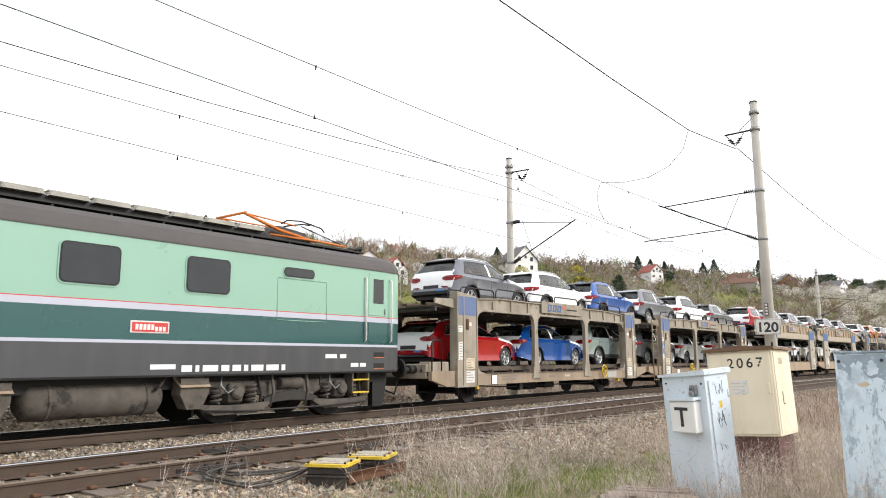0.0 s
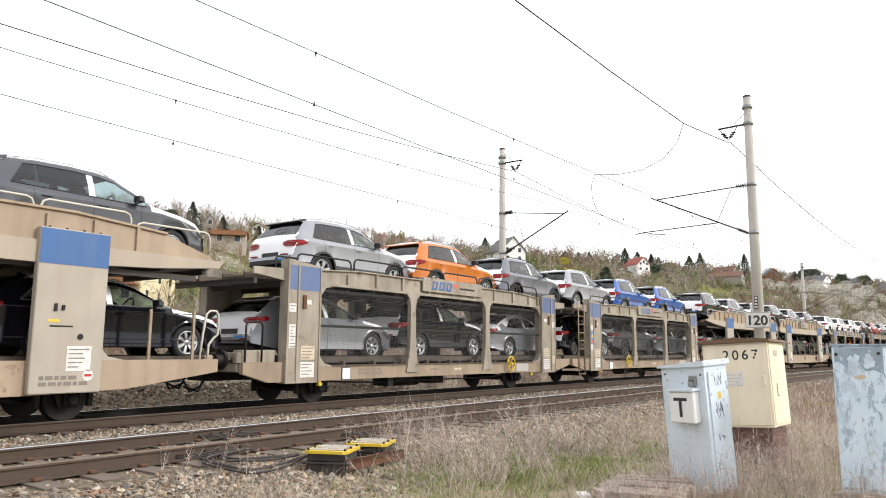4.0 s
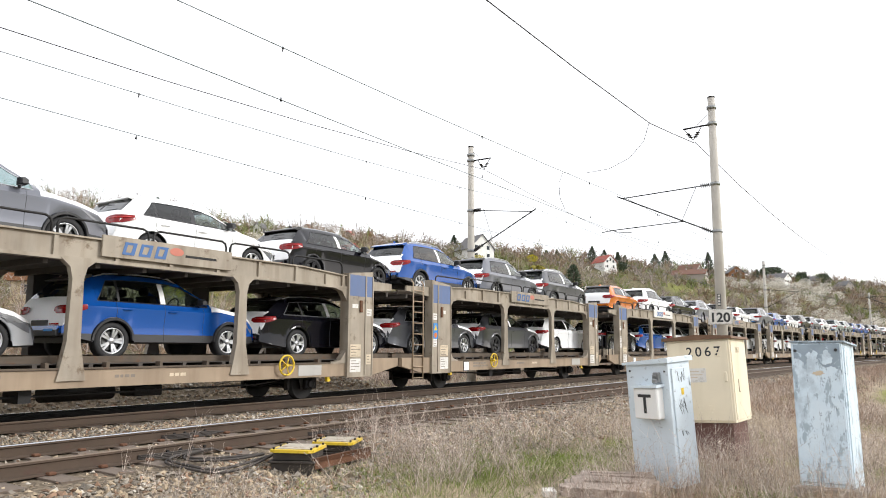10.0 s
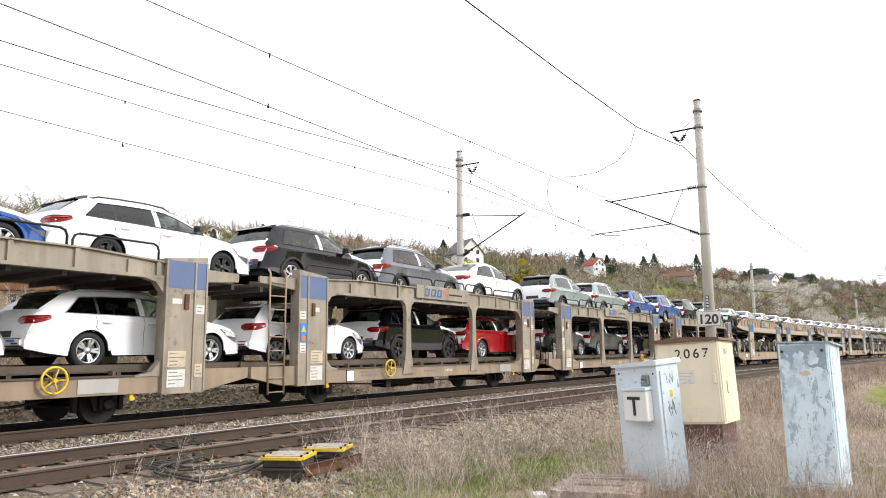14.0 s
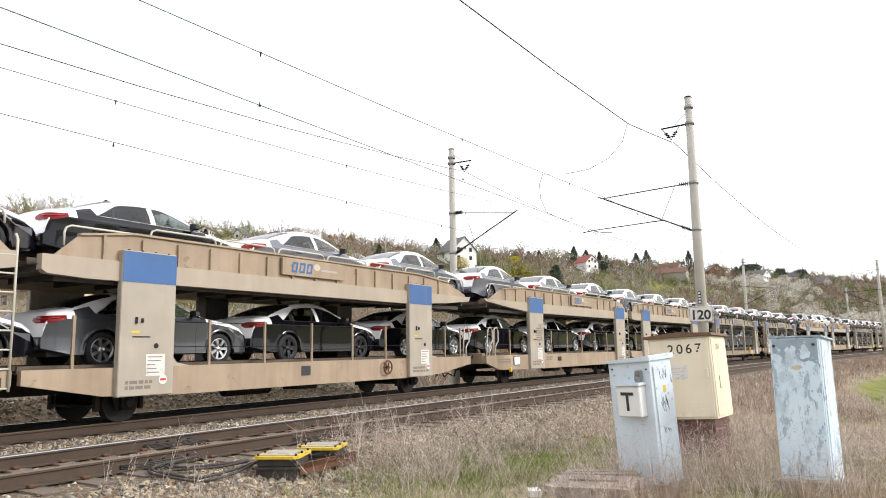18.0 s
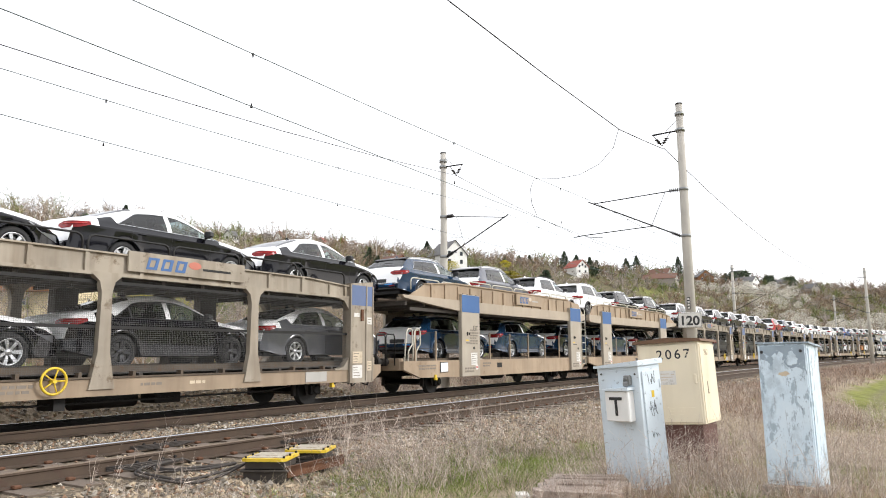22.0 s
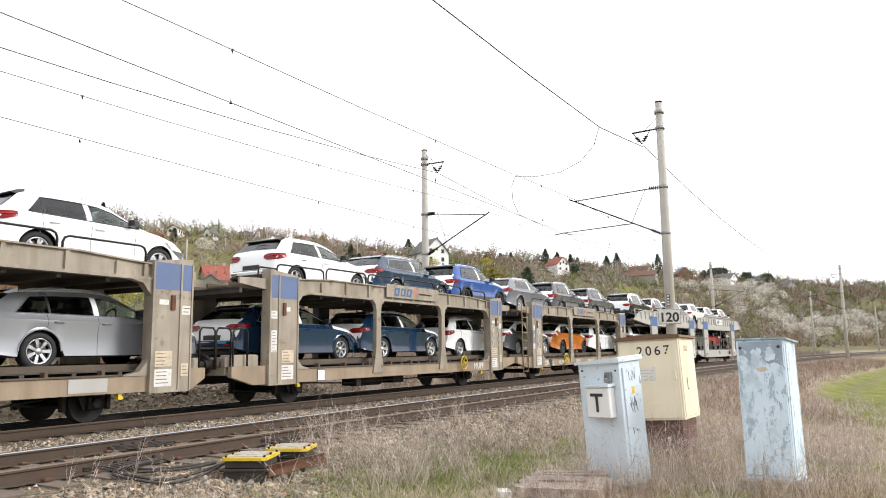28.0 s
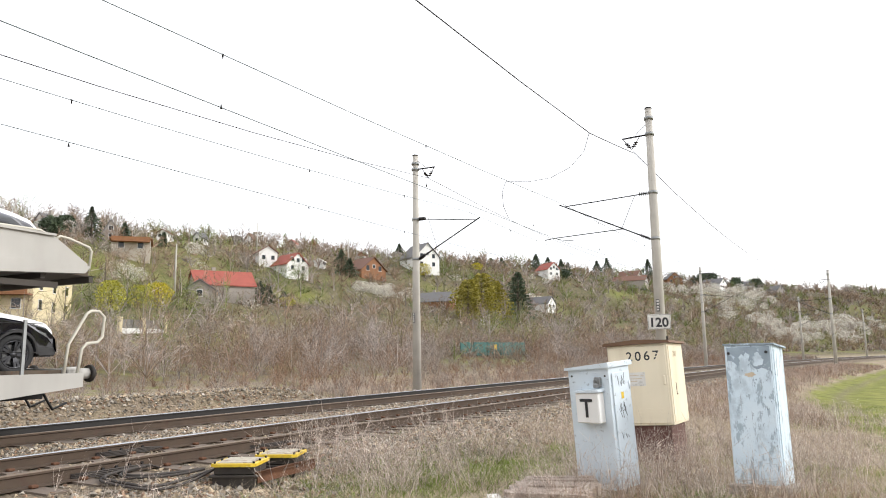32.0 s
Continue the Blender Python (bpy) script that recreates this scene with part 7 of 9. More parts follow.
def cabinet_cream():
    m = pose(11.34, 2.3, -0.4, 0, 0, 268.5) @ pose(0, 0, 0, -0.8, 0, 0) @ pose(0, 0, 0, 0, -2.9, 0)
    u = thing("relay_cabinet", m, "cream steel relay cabinet numbered 2067 on a red-brown plinth", "cabinet")
    W, D, z0, z1 = 0.94, 1.0, 0.55, 1.79
    part("plinth", Shape().box(-W + 0.06, -0.06, 0.05, D - 0.05, 0, z0, c=0.01), PLINTH, u)
    part("body", Shape().box(-W, 0, 0, D, z0, z1, c=0.006), CREAM, u)
    part("roof", Shape().prism([(-W - 0.06, z1), (-W - 0.04, z1 + 0.04), (-W * 0.5, z1 + 0.075), (0.04, z1 + 0.04), (0.06, z1)], -0.07, D + 0.06), CREAM_RUST, u)
    part("door", Shape().box(-W + 0.03, -0.03, -0.018, -0.001, z0 + 0.03, z1 - 0.03, c=0.006), CREAM, u)
    part("side_panel", Shape().box(0.001, 0.014, 0.04, D - 0.04, z0 + 0.04, z1 - 0.04, c=0.005), CREAM, u)
    for z in (z1 - 0.16, z1 - 0.21, z1 - 0.26, z0 + 0.14, z0 + 0.19, z0 + 0.24):
        for x in (-0.22, -0.38, -0.54, -0.7, -0.86):
            if z > 1.3 and x < -0.3:
                continue
            part("louvre", Shape().prism([(x, z), (x + 0.09, z), (x + 0.09, z + 0.008), (x, z + 0.02)], -0.026, -0.017), CREAM, u)
    for k, digit in enumerate("2067"):
        writing(digit, (-0.64 + 0.137 * k, -0.02, z1 - 0.25), 0.2, INK, u, 0, 0.002)
    writing("2067", (0.016, 0.26, z1 - 0.21), 0.13, PAPER_TAN, u, 90)
    nt = part("notice", Shape().box(-0.62, -0.37, -0.022, -0.0185, z1 - 0.64, z1 - 0.43), PAPER, u, "yellowed white paper notice")
    for a, b, z in ((-0.6, -0.47, 0.47), (-0.44, -0.39, 0.48), (-0.6, -0.42, 0.52), (-0.6, -0.5, 0.56)):
        part("notice_print", Shape().box(a, b, -0.0235, -0.0225, z1 - z - 0.012, z1 - z), PAPER_TAN, nt)
    part("handle", Shape().box(-0.1, -0.06, -0.04, -0.018, 1.15, 1.3, c=0.008), CREAM, u)
    part("lifting_eye", Shape().tube([(0.0, 0.1, z1 + 0.04), (0.0, 0.1, z1 + 0.1)], 0.015, 6), STEEL_DARK, u)
    sh = Shape()
    sh.tube([(0.016, 0.3, 1.0), (0.016, 0.3, 1.18)], 0.006, 4)
    sh.tube([(0.016, 0.3, 1.0), (0.016, 0.38, 1.0)], 0.006, 4)
    part("side_mark", sh, CREAM_RUST, u)


def cabinet_peeling():
    m = pose(9.18, 0.72, -0.33, 0, 0, 262) @ pose(0, 0, 0, -4.4, 0, 0) @ pose(0, 0, 0, 0, -1.7, 0)
    u = thing("old_cabinet", m, "old steel cabinet with peeling pale blue paint on a concrete foot", "cabinet")
    W, D, H = 0.54, 0.56, 1.69
    part("foot", Shape().box(-W - 0.06, 0.08, -0.06, D + 0.06, -0.2, 0.05, c=0.02), PLASTER_GREY, u)
    part("body", Shape().box(-W, 0, 0, D, 0.05, H - 0.03, c=0.006), PEELED, u)
    part("door", Shape().box(-W + 0.012, -0.012, -0.016, -0.001, 0.09, H - 0.05, c=0.006), PEELED, u)
    part("roof", Shape().prism([(-W - 0.012, H - 0.03), (-W - 0.012, H - 0.012), (0.035, H - 0.026), (0.035, H - 0.045)], -0.03, D + 0.03), PRIMER, u)
    for x in (-0.49, -0.06):
        part("bolt", Shape().tube([(x, -0.03, H - 0.13), (x, 0, H - 0.13)], 0.018, 8), INK, u)
    rim = [(-0.51, 1.63)] + [(-0.51 + 0.0125 * k, 1.46 - 0.12 * k / 40 + 0.05 * noise.noise(Vector((k * 0.17, 0, 0))) + 0.05 * noise.noise(Vector((k * 0.6, 3, 0)))) for k in range(40)] + [(-0.02, 1.63)]
    part("bare_patch", Shape().prism(rim, -0.0175, -0.0162), PRIMER, u, "bare grey metal where the paint has peeled")
    for x, z, w, h in ((-0.31, 1.45, 0.13, 0.2), (-0.16, 1.47, 0.12, 0.15), (-0.26, 1.3, 0.12, 0.05)):
        pts = []
        for k in range(28):
            t = 2 * math.pi * k / 28
            r = 0.5 + 0.22 * noise.noise(Vector((2 * math.cos(t) + x * 9, 2 * math.sin(t), z))) + 0.12 * noise.noise(Vector((7 * math.cos(t), 7 * math.sin(t), x)))
            pts.append((x + w * r * math.cos(t), z + h * r * math.sin(t)))
        part("paint_patch", Shape().prism(pts, -0.0195, -0.0178), PEELED if z > 1.35 else PAPER_TAN, u)
    part("side_strip", Shape().box(0.001, 0.012, 0.04, 0.07, 0.1, H - 0.1), PEELED, u)


cabinet_telephone()
cabinet_cream()
cabinet_peeling()

# ---- track gear: two bonds with yellow lids, cables, old boards ----
def bond(x, y, rz):
    u = thing("track_bond_box", pose(x, y, -0.36, 0, 0, rz), "dark steel track bond box with a yellow-rimmed lid", "track gear", "track bond boxes")
    part("case", Shape().prism([(-0.25, 0.0), (0.25, 0.0), (0.27, 0.2), (-0.27, 0.2)], -0.26, 0.26), BOND_STEEL, u)
    part("flange", Shape().box(-0.3, 0.3, -0.3, 0.3, 0.17, 0.2, c=0.008), BOND_STEEL, u)
    part("neck", Shape().box(-0.25, 0.25, -0.25, 0.25, 0.2, 0.3, c=0.01), BOND_STEEL, u)
    part("lid", Shape().prism([(-0.27, -0.28), (0.27, -0.28), (0.31, -0.22), (0.31, 0.22), (0.27, 0.28), (-0.27, 0.28), (-0.31, 0.22), (-0.31, -0.22)], 0.3, 0.335, axis="z"), YELLOW, u, "yellow-painted lid")
    part("lid_plate", Shape().box(-0.24, 0.24, -0.22, 0.22, 0.335, 0.345, c=0.003), LID_PLATE, u, "scuffed cream and rust plate")
    for a in (-0.25, 0.0, 0.25):
        for b in (-0.24, 0.24):
            part("bolt", Shape().tube([(a, b, 0.335), (a, b, 0.36)], 0.016, 6), STEEL_DARK, u)


bond(6.81, 6.70, 26)
bond(7.64, 6.78, 26)
tagged(part("angle_iron", Shape().box(0, 1.22, 0.0, 0.05, 0.07, 0.13).box(0, 1.22, 0.0, 0.008, 0.0, 0.13), RUST, at=pose(6.72, 6.33, -0.26, 0, 0, 5)), "rusty angle iron in front of the bond boxes", "steel bar")
for k in range(4):
    o = 0.05 * (k % 2)
    if k < 2:
        way = [(6.6, 6.95), (6.2, 6.93 + o), (5.72, 6.9 + o), (5.47 + o, 7.2), (5.6 + o, 7.72), (6.0, 8.02 - o), (6.6, 8.1)]
    else:
        way = [(6.6, 7.1), (6.3, 7.22 + o), (6.0, 7.36 + o), (5.86 + o, 7.62), (6.05 + o, 7.94), (6.5, 8.1 - o * 0.4)]
    pts = [(x, y, (ground_z(x, y) + 0.05 + 0.02 * (k % 2)) if i else -0.12) for i, (x, y) in enumerate(way)]
    smooth = []
    for i in range(len(pts) - 1):
        p0, p1, p2, p3 = [Vector(pts[max(0, min(len(pts) - 1, i + d))]) for d in (-1, 0, 1, 2)]
        for j in range(5):
            t = j / 5
            smooth.append(0.5 * ((2 * p1) + (-p0 + p2) * t + (2 * p0 - 5 * p1 + 4 * p2 - p3) * t * t + (-p0 + 3 * p1 - 3 * p2 + p3) * t ** 3))
    smooth.append(Vector(pts[-1]))
    tagged(part("cable", Shape().tube(smooth, 0.017, 7), CABLE_SKIN), "thick black cable from bond box to rail", "cable", "cables")
for x0, side in ((5.5, 0), (8.4, 0), (6.9, 1.5)):
    for k in range(4):
        y = 8.18 + side - 0.05
        pts = [(x0, y, -0.10 - 0.018 * k), (x0 + 0.3, y - 0.06, -0.10 - 0.02 * k), (x0 + 0.8, y - 0.06, -0.10 - 0.02 * k), (x0 + 1.1, y - 0.04, -0.13), (x0 + 1.25, y - 0.14, -0.2)]
        tagged(part("bond_wire", Shape().tube(pts, 0.010, 5), CABLE_SKIN), "rail bond wire clamped along the rail web", "cable", "bond wires")
for x, y in ((6.2, 8.18), (9.0, 8.18), (7.4, 9.68)):
    u = thing("fishplate", pose(x, y - 0.012, 0), "bolted rusty fishplate on a rail joint", "rail joint", "fishplates")
    part("plate", Shape().box(-0.4, 0.4, -0.03, 0.0, -0.13, -0.05, c=0.008), RAIL_SIDE, u)
    for k in range(4):
        part("bolt", Shape().tube([(-0.28 + 0.19 * k, -0.055, -0.09), (-0.28 + 0.19 * k, -0.02, -0.09)], 0.02, 6), STEEL_DARK, u)
sl = thing("old_boards", pose(8.2, 3.1, -0.38, 1.5, -2, -83), "cracked weathered grey-brown boards lying in the grass", "boards")
for k in range(4):
    y0, half = -0.39 + 0.25 * k, 0.112 + 0.02 * random.random()
    end = [random.uniform(-0.07, 0.07) for _ in range(8)]
    edge = [(-0.46 + end[0], y0 - half), (-0.1, y0 - half + 0.1 * abs(end[1])), (0.2, y0 - half + 0.1 * abs(end[2])), (0.44 + end[3], y0 - half), (0.47 + end[4], y0), (0.42 + end[5], y0 + half), (0.0, y0 + half - 0.15 * abs(end[6])), (-0.43 + end[7], y0 + half), (-0.5 + end[1], y0 + 0.02)]
    part("board", Shape().prism(edge, 0.0, 0.1 + 0.25 * abs(end[2]), axis="z"), SLAB, sl, at=pose(0, 0, 0.06 * end[5], 40 * end[6], 15 * end[4], 10 * end[3]))
    if k % 2:
        part("splinter", Shape().prism([(-0.3 + end[2], y0 - 0.03), (0.25 + end[5], y0 - 0.02), (0.3 + end[3], y0 + 0.005), (-0.2 + end[6], y0 + 0.012)], 0.09, 0.118 + 0.2 * abs(end[2]), axis="z"), SLAB, sl)
st = thing("concrete_slab", pose(7.6, 3.6, -0.38, 0, 2, 30), "small pale flat stone in the grass", "slab")
part("slab", Shape().prism([(-0.15, -0.07), (0.16, -0.06), (0.13, 0.08), (-0.12, 0.07)], -0.03, 0.04, axis="z"), PAPER, st)


# ---- sleepers and ballast ----
rng = np.random.default_rng(7)
sleeper_shape = Shape().prism([(-1.28, -0.34), (-1.3, -0.18), (-0.55, -0.172), (-0.4, -0.21), (0.4, -0.21), (0.55, -0.172), (1.3, -0.18), (1.28, -0.34)], -0.13, 0.13, axis="x")
sleeper_mesh = sleeper_shape.mesh("sleeper", [SLEEPER])
clip_mesh = Shape().box(-0.045, 0.045, -0.13, -0.05, -0.172, -0.135, c=0.01).box(-0.045, 0.045, 0.05, 0.13, -0.172, -0.135, c=0.01).mesh("rail_clip", [RUST])
for tr, off, s1 in ((tracks[0], NEAR_OFF, 46), (tracks[1], 0.0, 34)):
    s = 2.0
    while s < s1:
        sl_ob = part("sleeper", sleeper_mesh, [], tr, at=line_pose(s, off))
        if off < 0 and s < 26:
            for y in (-0.7535, 0.7535):
                part("rail_clip", clip_mesh, [], sl_ob, at=pose(0, y, 0))
        s += 0.61


def stones(places, name, label):
    """Loose angular stones, one sheet of many, in four stone colours."""
    p = np.array(places)
    n = len(p)
    ends = np.array([(1, 0, 0), (-1, 0, 0), (0, 1, 0), (0, -1, 0), (0, 0, 1), (0, 0, -1)], float)
    k = (ends[None] * rng.uniform(0.75, 1.3, (n, 6, 1)) + rng.uniform(-0.42, 0.42, (n, 6, 3))) * np.stack([rng.uniform(0.9, 1.5, n), rng.uniform(0.8, 1.2, n), rng.uniform(0.6, 1.0, n)], 1)[:, None, :]
    a, b = rng.uniform(0, 6.283, n), rng.normal(size=n) * 0.7
    ca, sa, cb, sb = np.cos(a)[:, None], np.sin(a)[:, None], np.cos(b)[:, None], np.sin(b)[:, None]
    y, z = k[:, :, 1] * cb - k[:, :, 2] * sb, k[:, :, 1] * sb + k[:, :, 2] * cb
    k = np.stack([k[:, :, 0] * ca - y * sa, k[:, :, 0] * sa + y * ca, z], 2) * p[:, 3, None, None] + p[:, None, :3]
    f = np.array([(0, 2, 4), (2, 1, 4), (1, 3, 4), (3, 0, 4), (2, 0, 5), (1, 2, 5), (3, 1, 5), (0, 3, 5)])
    faces = (f[None] + 6 * np.arange(n)[:, None, None]).reshape(-1, 3)
    ids = np.repeat(rng.choice(4, n, p=[0.44, 0.34, 0.15, 0.07]), 8)
    me = quick(k.reshape(-1, 3).tolist(), faces.tolist(), name, [STONE, STONE_TAN, STONE_RED, STONE_PALE], ids.tolist())
    return tagged(new(name, me), label, "ballast", kind="stuff")


spots = []
for a, b, q0, q1, n, big in ((3, 14, -8.2, -6.0, 11000, 0.95), (13, 30, -7.7, -6.0, 6500, 1.1), (30, 62, -7.4, -6.0, 2200, 1.3), (4, 14, -3.4, -1.0, 6000, 0.95), (13, 30, -3.4, -1.0, 5200, 1.1), (30, 62, -3.3, -1.0, 1900, 1.3),
                             (2, 26, -6.0, -3.4, 2400, 0.9), (4, 40, 0.9, 2.8, 3200, 1.1), (6, 21, 2.9, 5.8, 7500, 1.35)):
    for _ in range(n):
        s, q = rng.uniform(a, b), rng.uniform(q0, q1)
        if abs(abs(q - NEAR_OFF) - 0.75) < 0.1 or abs(abs(q) - 0.75) < 0.1 or q < -7.3 and rng.random() < (-7.3 - q) * 0.8:
            continue
        x, y, _ = on_line(s, q)
        spots.append((x, y, ground_z(x, y) + rng.uniform(-0.008, 0.016), rng.uniform(0.02, 0.042) * big))
stones(spots, "ballast_stones", "grey, tan and reddish crushed ballast stones along the tracks")

# ---- blades: grass, stalks, twigs ----
def blades(rows, name, mats, label, category, mat_ids=None, kind="stuff"):
    """Thin curved blades. Rows: root, tip offset, width, bend."""
    r = np.array(rows)
    n = len(r)
    root, tip, w, bend = r[:, :3], r[:, 3:6], r[:, 6:7], r[:, 7:10]
    side = np.cross(tip, rng.normal(size=(n, 3)))
    side /= np.linalg.norm(side, axis=1, keepdims=True) + 1e-9
    mid = root + tip * 0.5 + bend
    v = np.stack([root - side * w, root + side * w, mid + side * w * 0.7, mid - side * w * 0.7, root + tip], 1).reshape(-1, 3)
    o = (np.arange(n) * 5)[:, None]
    quads = (o + np.array([[0, 1, 2, 3]])).tolist()
    tris = (o + np.array([[3, 2, 4]])).tolist()
    ids = None
    if mat_ids is not None:
        ids = list(mat_ids) + list(mat_ids)
    me = quick(v.tolist(), quads + tris, name, mats, ids)
    ob = new(name, me)
    if category:
        tagged(ob, label, category, kind=kind)
    return ob


def up_rows(x, y, z, n, h, spread_r, lean, w, curl=0.15):
    out = []
    for _ in range(n):
        a, d = rng.uniform(0, 6.283), spread_r * math.sqrt(rng.random())
        px, py = x + d * math.cos(a), y + d * math.sin(a)
        hh = h * rng.uniform(0.45, 1.1)
        b = rng.uniform(0, 6.283)
        l = lean * hh * rng.random()
        out.append((px, py, z, l * math.cos(b), l * math.sin(b), hh, w * rng.uniform(0.6, 1.3), curl * hh * rng.normal(), curl * hh * rng.normal(), 0))
    return out


rows, ids = [], []
for _ in range(6500):
    s, q = 3.5 + 30 * rng.random() ** 1.5, rng.uniform(-14.5, -6.9)
    x, y, _ = on_line(s, q)
    d = noise.noise(Vector((x * 0.5, y * 0.5, 2)))
    if rng.random() > 0.62 + d:
        continue
    z = ground_z(x, y) - 0.02
    g = noise.noise(Vector((x * 0.55, y * 0.55, 21))) > 0.1 and rng.random() < 0.7
    if x > 17 and -q > field_edge(x):
        g = rng.random() < 0.8
    k = up_rows(x, y, z, 15, 0.11 if g else 0.22, 0.2, 1.2, 0.003 if g else 0.0019, 0.12)
    rows += k
    ids += [1 if g else 0] * len(k)
for cx, cy, n, sp in ((9.3, 4.9, 330, 0.7), (8.5, 5.3, 240, 0.6), (7.6, 5.5, 130, 0.5), (10.8, 5.2, 160, 0.9), (8.0, 4.4, 120, 0.6), (8.6, 1.7, 40, 0.5), (10.0, 3.6, 120, 0.7), (9.6, -0.4, 60, 0.5), (11.5, -0.2, 70, 0.8), (13.5, 4.0, 60, 1.0)):
    for _ in range(n):
        x, y = cx + 1.3 * sp * rng.normal(), cy + sp * rng.normal()
        k = up_rows(x, y, ground_z(x, y) - 0.02, 10, 0.125, 0.16, 1.4, 0.0045, 0.12)
        rows += k
        ids += [1] * len(k)
blades(rows, "grass", [DRY_GRASS, GREEN_GRASS], "dry straw-coloured grass with fresh green tufts", "grass", ids)


# ---- leafless plants ----
def shrubs(px, py, pz, h, wide, stems, twigs, w, clear=0.0):
    """Leafless branching plants as thin pointed twigs: stems from the root, side twigs along them. Arrays of root, tip, half width."""
    n = len(px)
    root = np.stack([px, py, pz], 1)
    a, e = rng.uniform(0, 6.283, (n, stems)), np.sqrt(rng.random((n, stems)))
    hh = h[:, None] * (1 - 0.4 * e * e) * rng.uniform(0.75, 1.05, (n, stems))
    tip = np.stack([wide[:, None] * e * np.cos(a), wide[:, None] * e * np.sin(a), hh], 2)
    low = np.zeros_like(tip)
    low[:, :, 2] = clear * h[:, None]
    tip[:, :, 2] -= low[:, :, 2]
    roots = [(root[:, None, :] + low).reshape(-1, 3)]
    tips = [tip.reshape(-1, 3)]
    ws = [np.repeat(w * 2.0, stems)]
    pick = rng.integers(0, stems, (n, twigs))
    f = 1 - 0.75 * rng.random((n, twigs)) ** 1.3
    st = np.take_along_axis(tip, pick[:, :, None], 1)
    start = root[:, None, :] + low[:, :1] + st * f[:, :, None]
    way = st / (np.linalg.norm(st, axis=2, keepdims=True) + 1e-6) + 0.75 * rng.normal(size=(n, twigs, 3))
    way[:, :, 2] = np.abs(way[:, :, 2]) * 0.8
    way *= (h[:, None] * rng.uniform(0.08, 0.24, (n, twigs)))[:, :, None]
    roots.append(start.reshape(-1, 3))
    tips.append(way.reshape(-1, 3))
    ws.append(np.repeat(w, twigs) * rng.uniform(0.6, 1.3, n * twigs))
    if clear > 0:
        roots.append(root)
        tips.append(np.stack([0 * px, 0 * px, h * 0.8], 1))
        ws.append(w * 5)
    return np.concatenate(roots), np.concatenate(tips), np.concatenate(ws)


def twig_sheet(parts, name, mats, label, category="trees"):
    """One mesh of many thin triangles; each entry is roots, tips, widths and a material number."""
    root, tip, w = [np.concatenate([p[i] for p in parts]) for i in range(3)]
    ids = np.concatenate([np.full(len(p[0]), p[3]) if np.isscalar(p[3]) else p[3] for p in parts])
    n = len(root)
    side = np.cross(tip, rng.normal(size=(n, 3)))
    side /= np.linalg.norm(side, axis=1, keepdims=True) + 1e-9
    side *= w[:, None]
    v = np.stack([root - side, root + side, root + tip], 1).reshape(-1, 3)
    me = quick(v.tolist(), np.arange(3 * n).reshape(-1, 3).tolist(), name, mats, ids.astype(int).tolist())
    return tagged(new(name, me), label, category, kind="stuff")


def scatter(count, s0, s1, q0, q1, ps=1.3, pq=1.0):
    """Random places along the line, as arrays x, y, z, distance."""
    out = []
    for _ in range(count):
        x, y, _ = on_line(s0 + (s1 - s0) * rng.random() ** ps, q0 + (q1 - q0) * rng.random() ** pq)
        if x > 5 and -0.1 < math.atan2(y, x) < 1.15:
            out.append((x, y, ground_z(x, y) - 0.1, math.hypot(x, y)))
    return np.array(out).T


def leaf_clumps(x, y, z, h, wide, n, size, top=0.3):
    """Small tilted leaf clusters on an uneven crown."""
    out = []
    for _ in range(n):
        a, e = rng.uniform(0, 6.283), rng.random() ** 0.45
        up = rng.uniform(0.0, 1.0)
        rad = wide * e * math.sin(math.pi * (0.12 + 0.8 * up)) ** 0.6 * (1 + 0.3 * noise.noise(Vector((x + 3 * math.cos(a), y + 3 * math.sin(a), 4 * up))))
        p = np.array([x + rad * math.cos(a), y + rad * math.sin(a), z + h * (top + (1 - top) * up)])
        d = rng.normal(size=3) * size
        out.append((*p, *d, size * rng.uniform(0.35, 0.7), *(rng.normal(size=3) * size * 0.2)))
    return out


def tints(x, y, per):
    """A colour number for each plant, in drifts, repeated for its twigs."""
    v = np.array([noise.noise(Vector((a * 0.03, b * 0.03, 51))) for a, b in zip(x, y)]) + 0.3 * rng.normal(size=len(x))
    return np.where(v > 0.42, 3, np.where(v > 0.2, 2, np.where(v > -0.06, 1, 0)))


def grove(count, span, q, hs, wide, stems, twigs, thin, thick, clear, ps=1.3, pq=1.0, skip=None, tone=None):
    x, y, z, d = scatter(count, span[0], span[1], q[0], q[1], ps, pq)
    if skip is not None:
        keep = ~skip(x, y)
        x, y, z, d = x[keep], y[keep], z[keep], d[keep]
    h = rng.uniform(hs[0], hs[1], len(x))
    k = shrubs(x, y, z, h, h * wide, stems, twigs, thin + thick * d, clear)
    t = tints(x, y, 0) if tone is None else np.where(rng.random(len(x)) < tone, 1, 0)
    ids = [np.repeat(t, stems), np.repeat(t, twigs)] + ([np.full(len(x), 1)] if clear > 0 else [])
    return (*k, np.concatenate(ids))


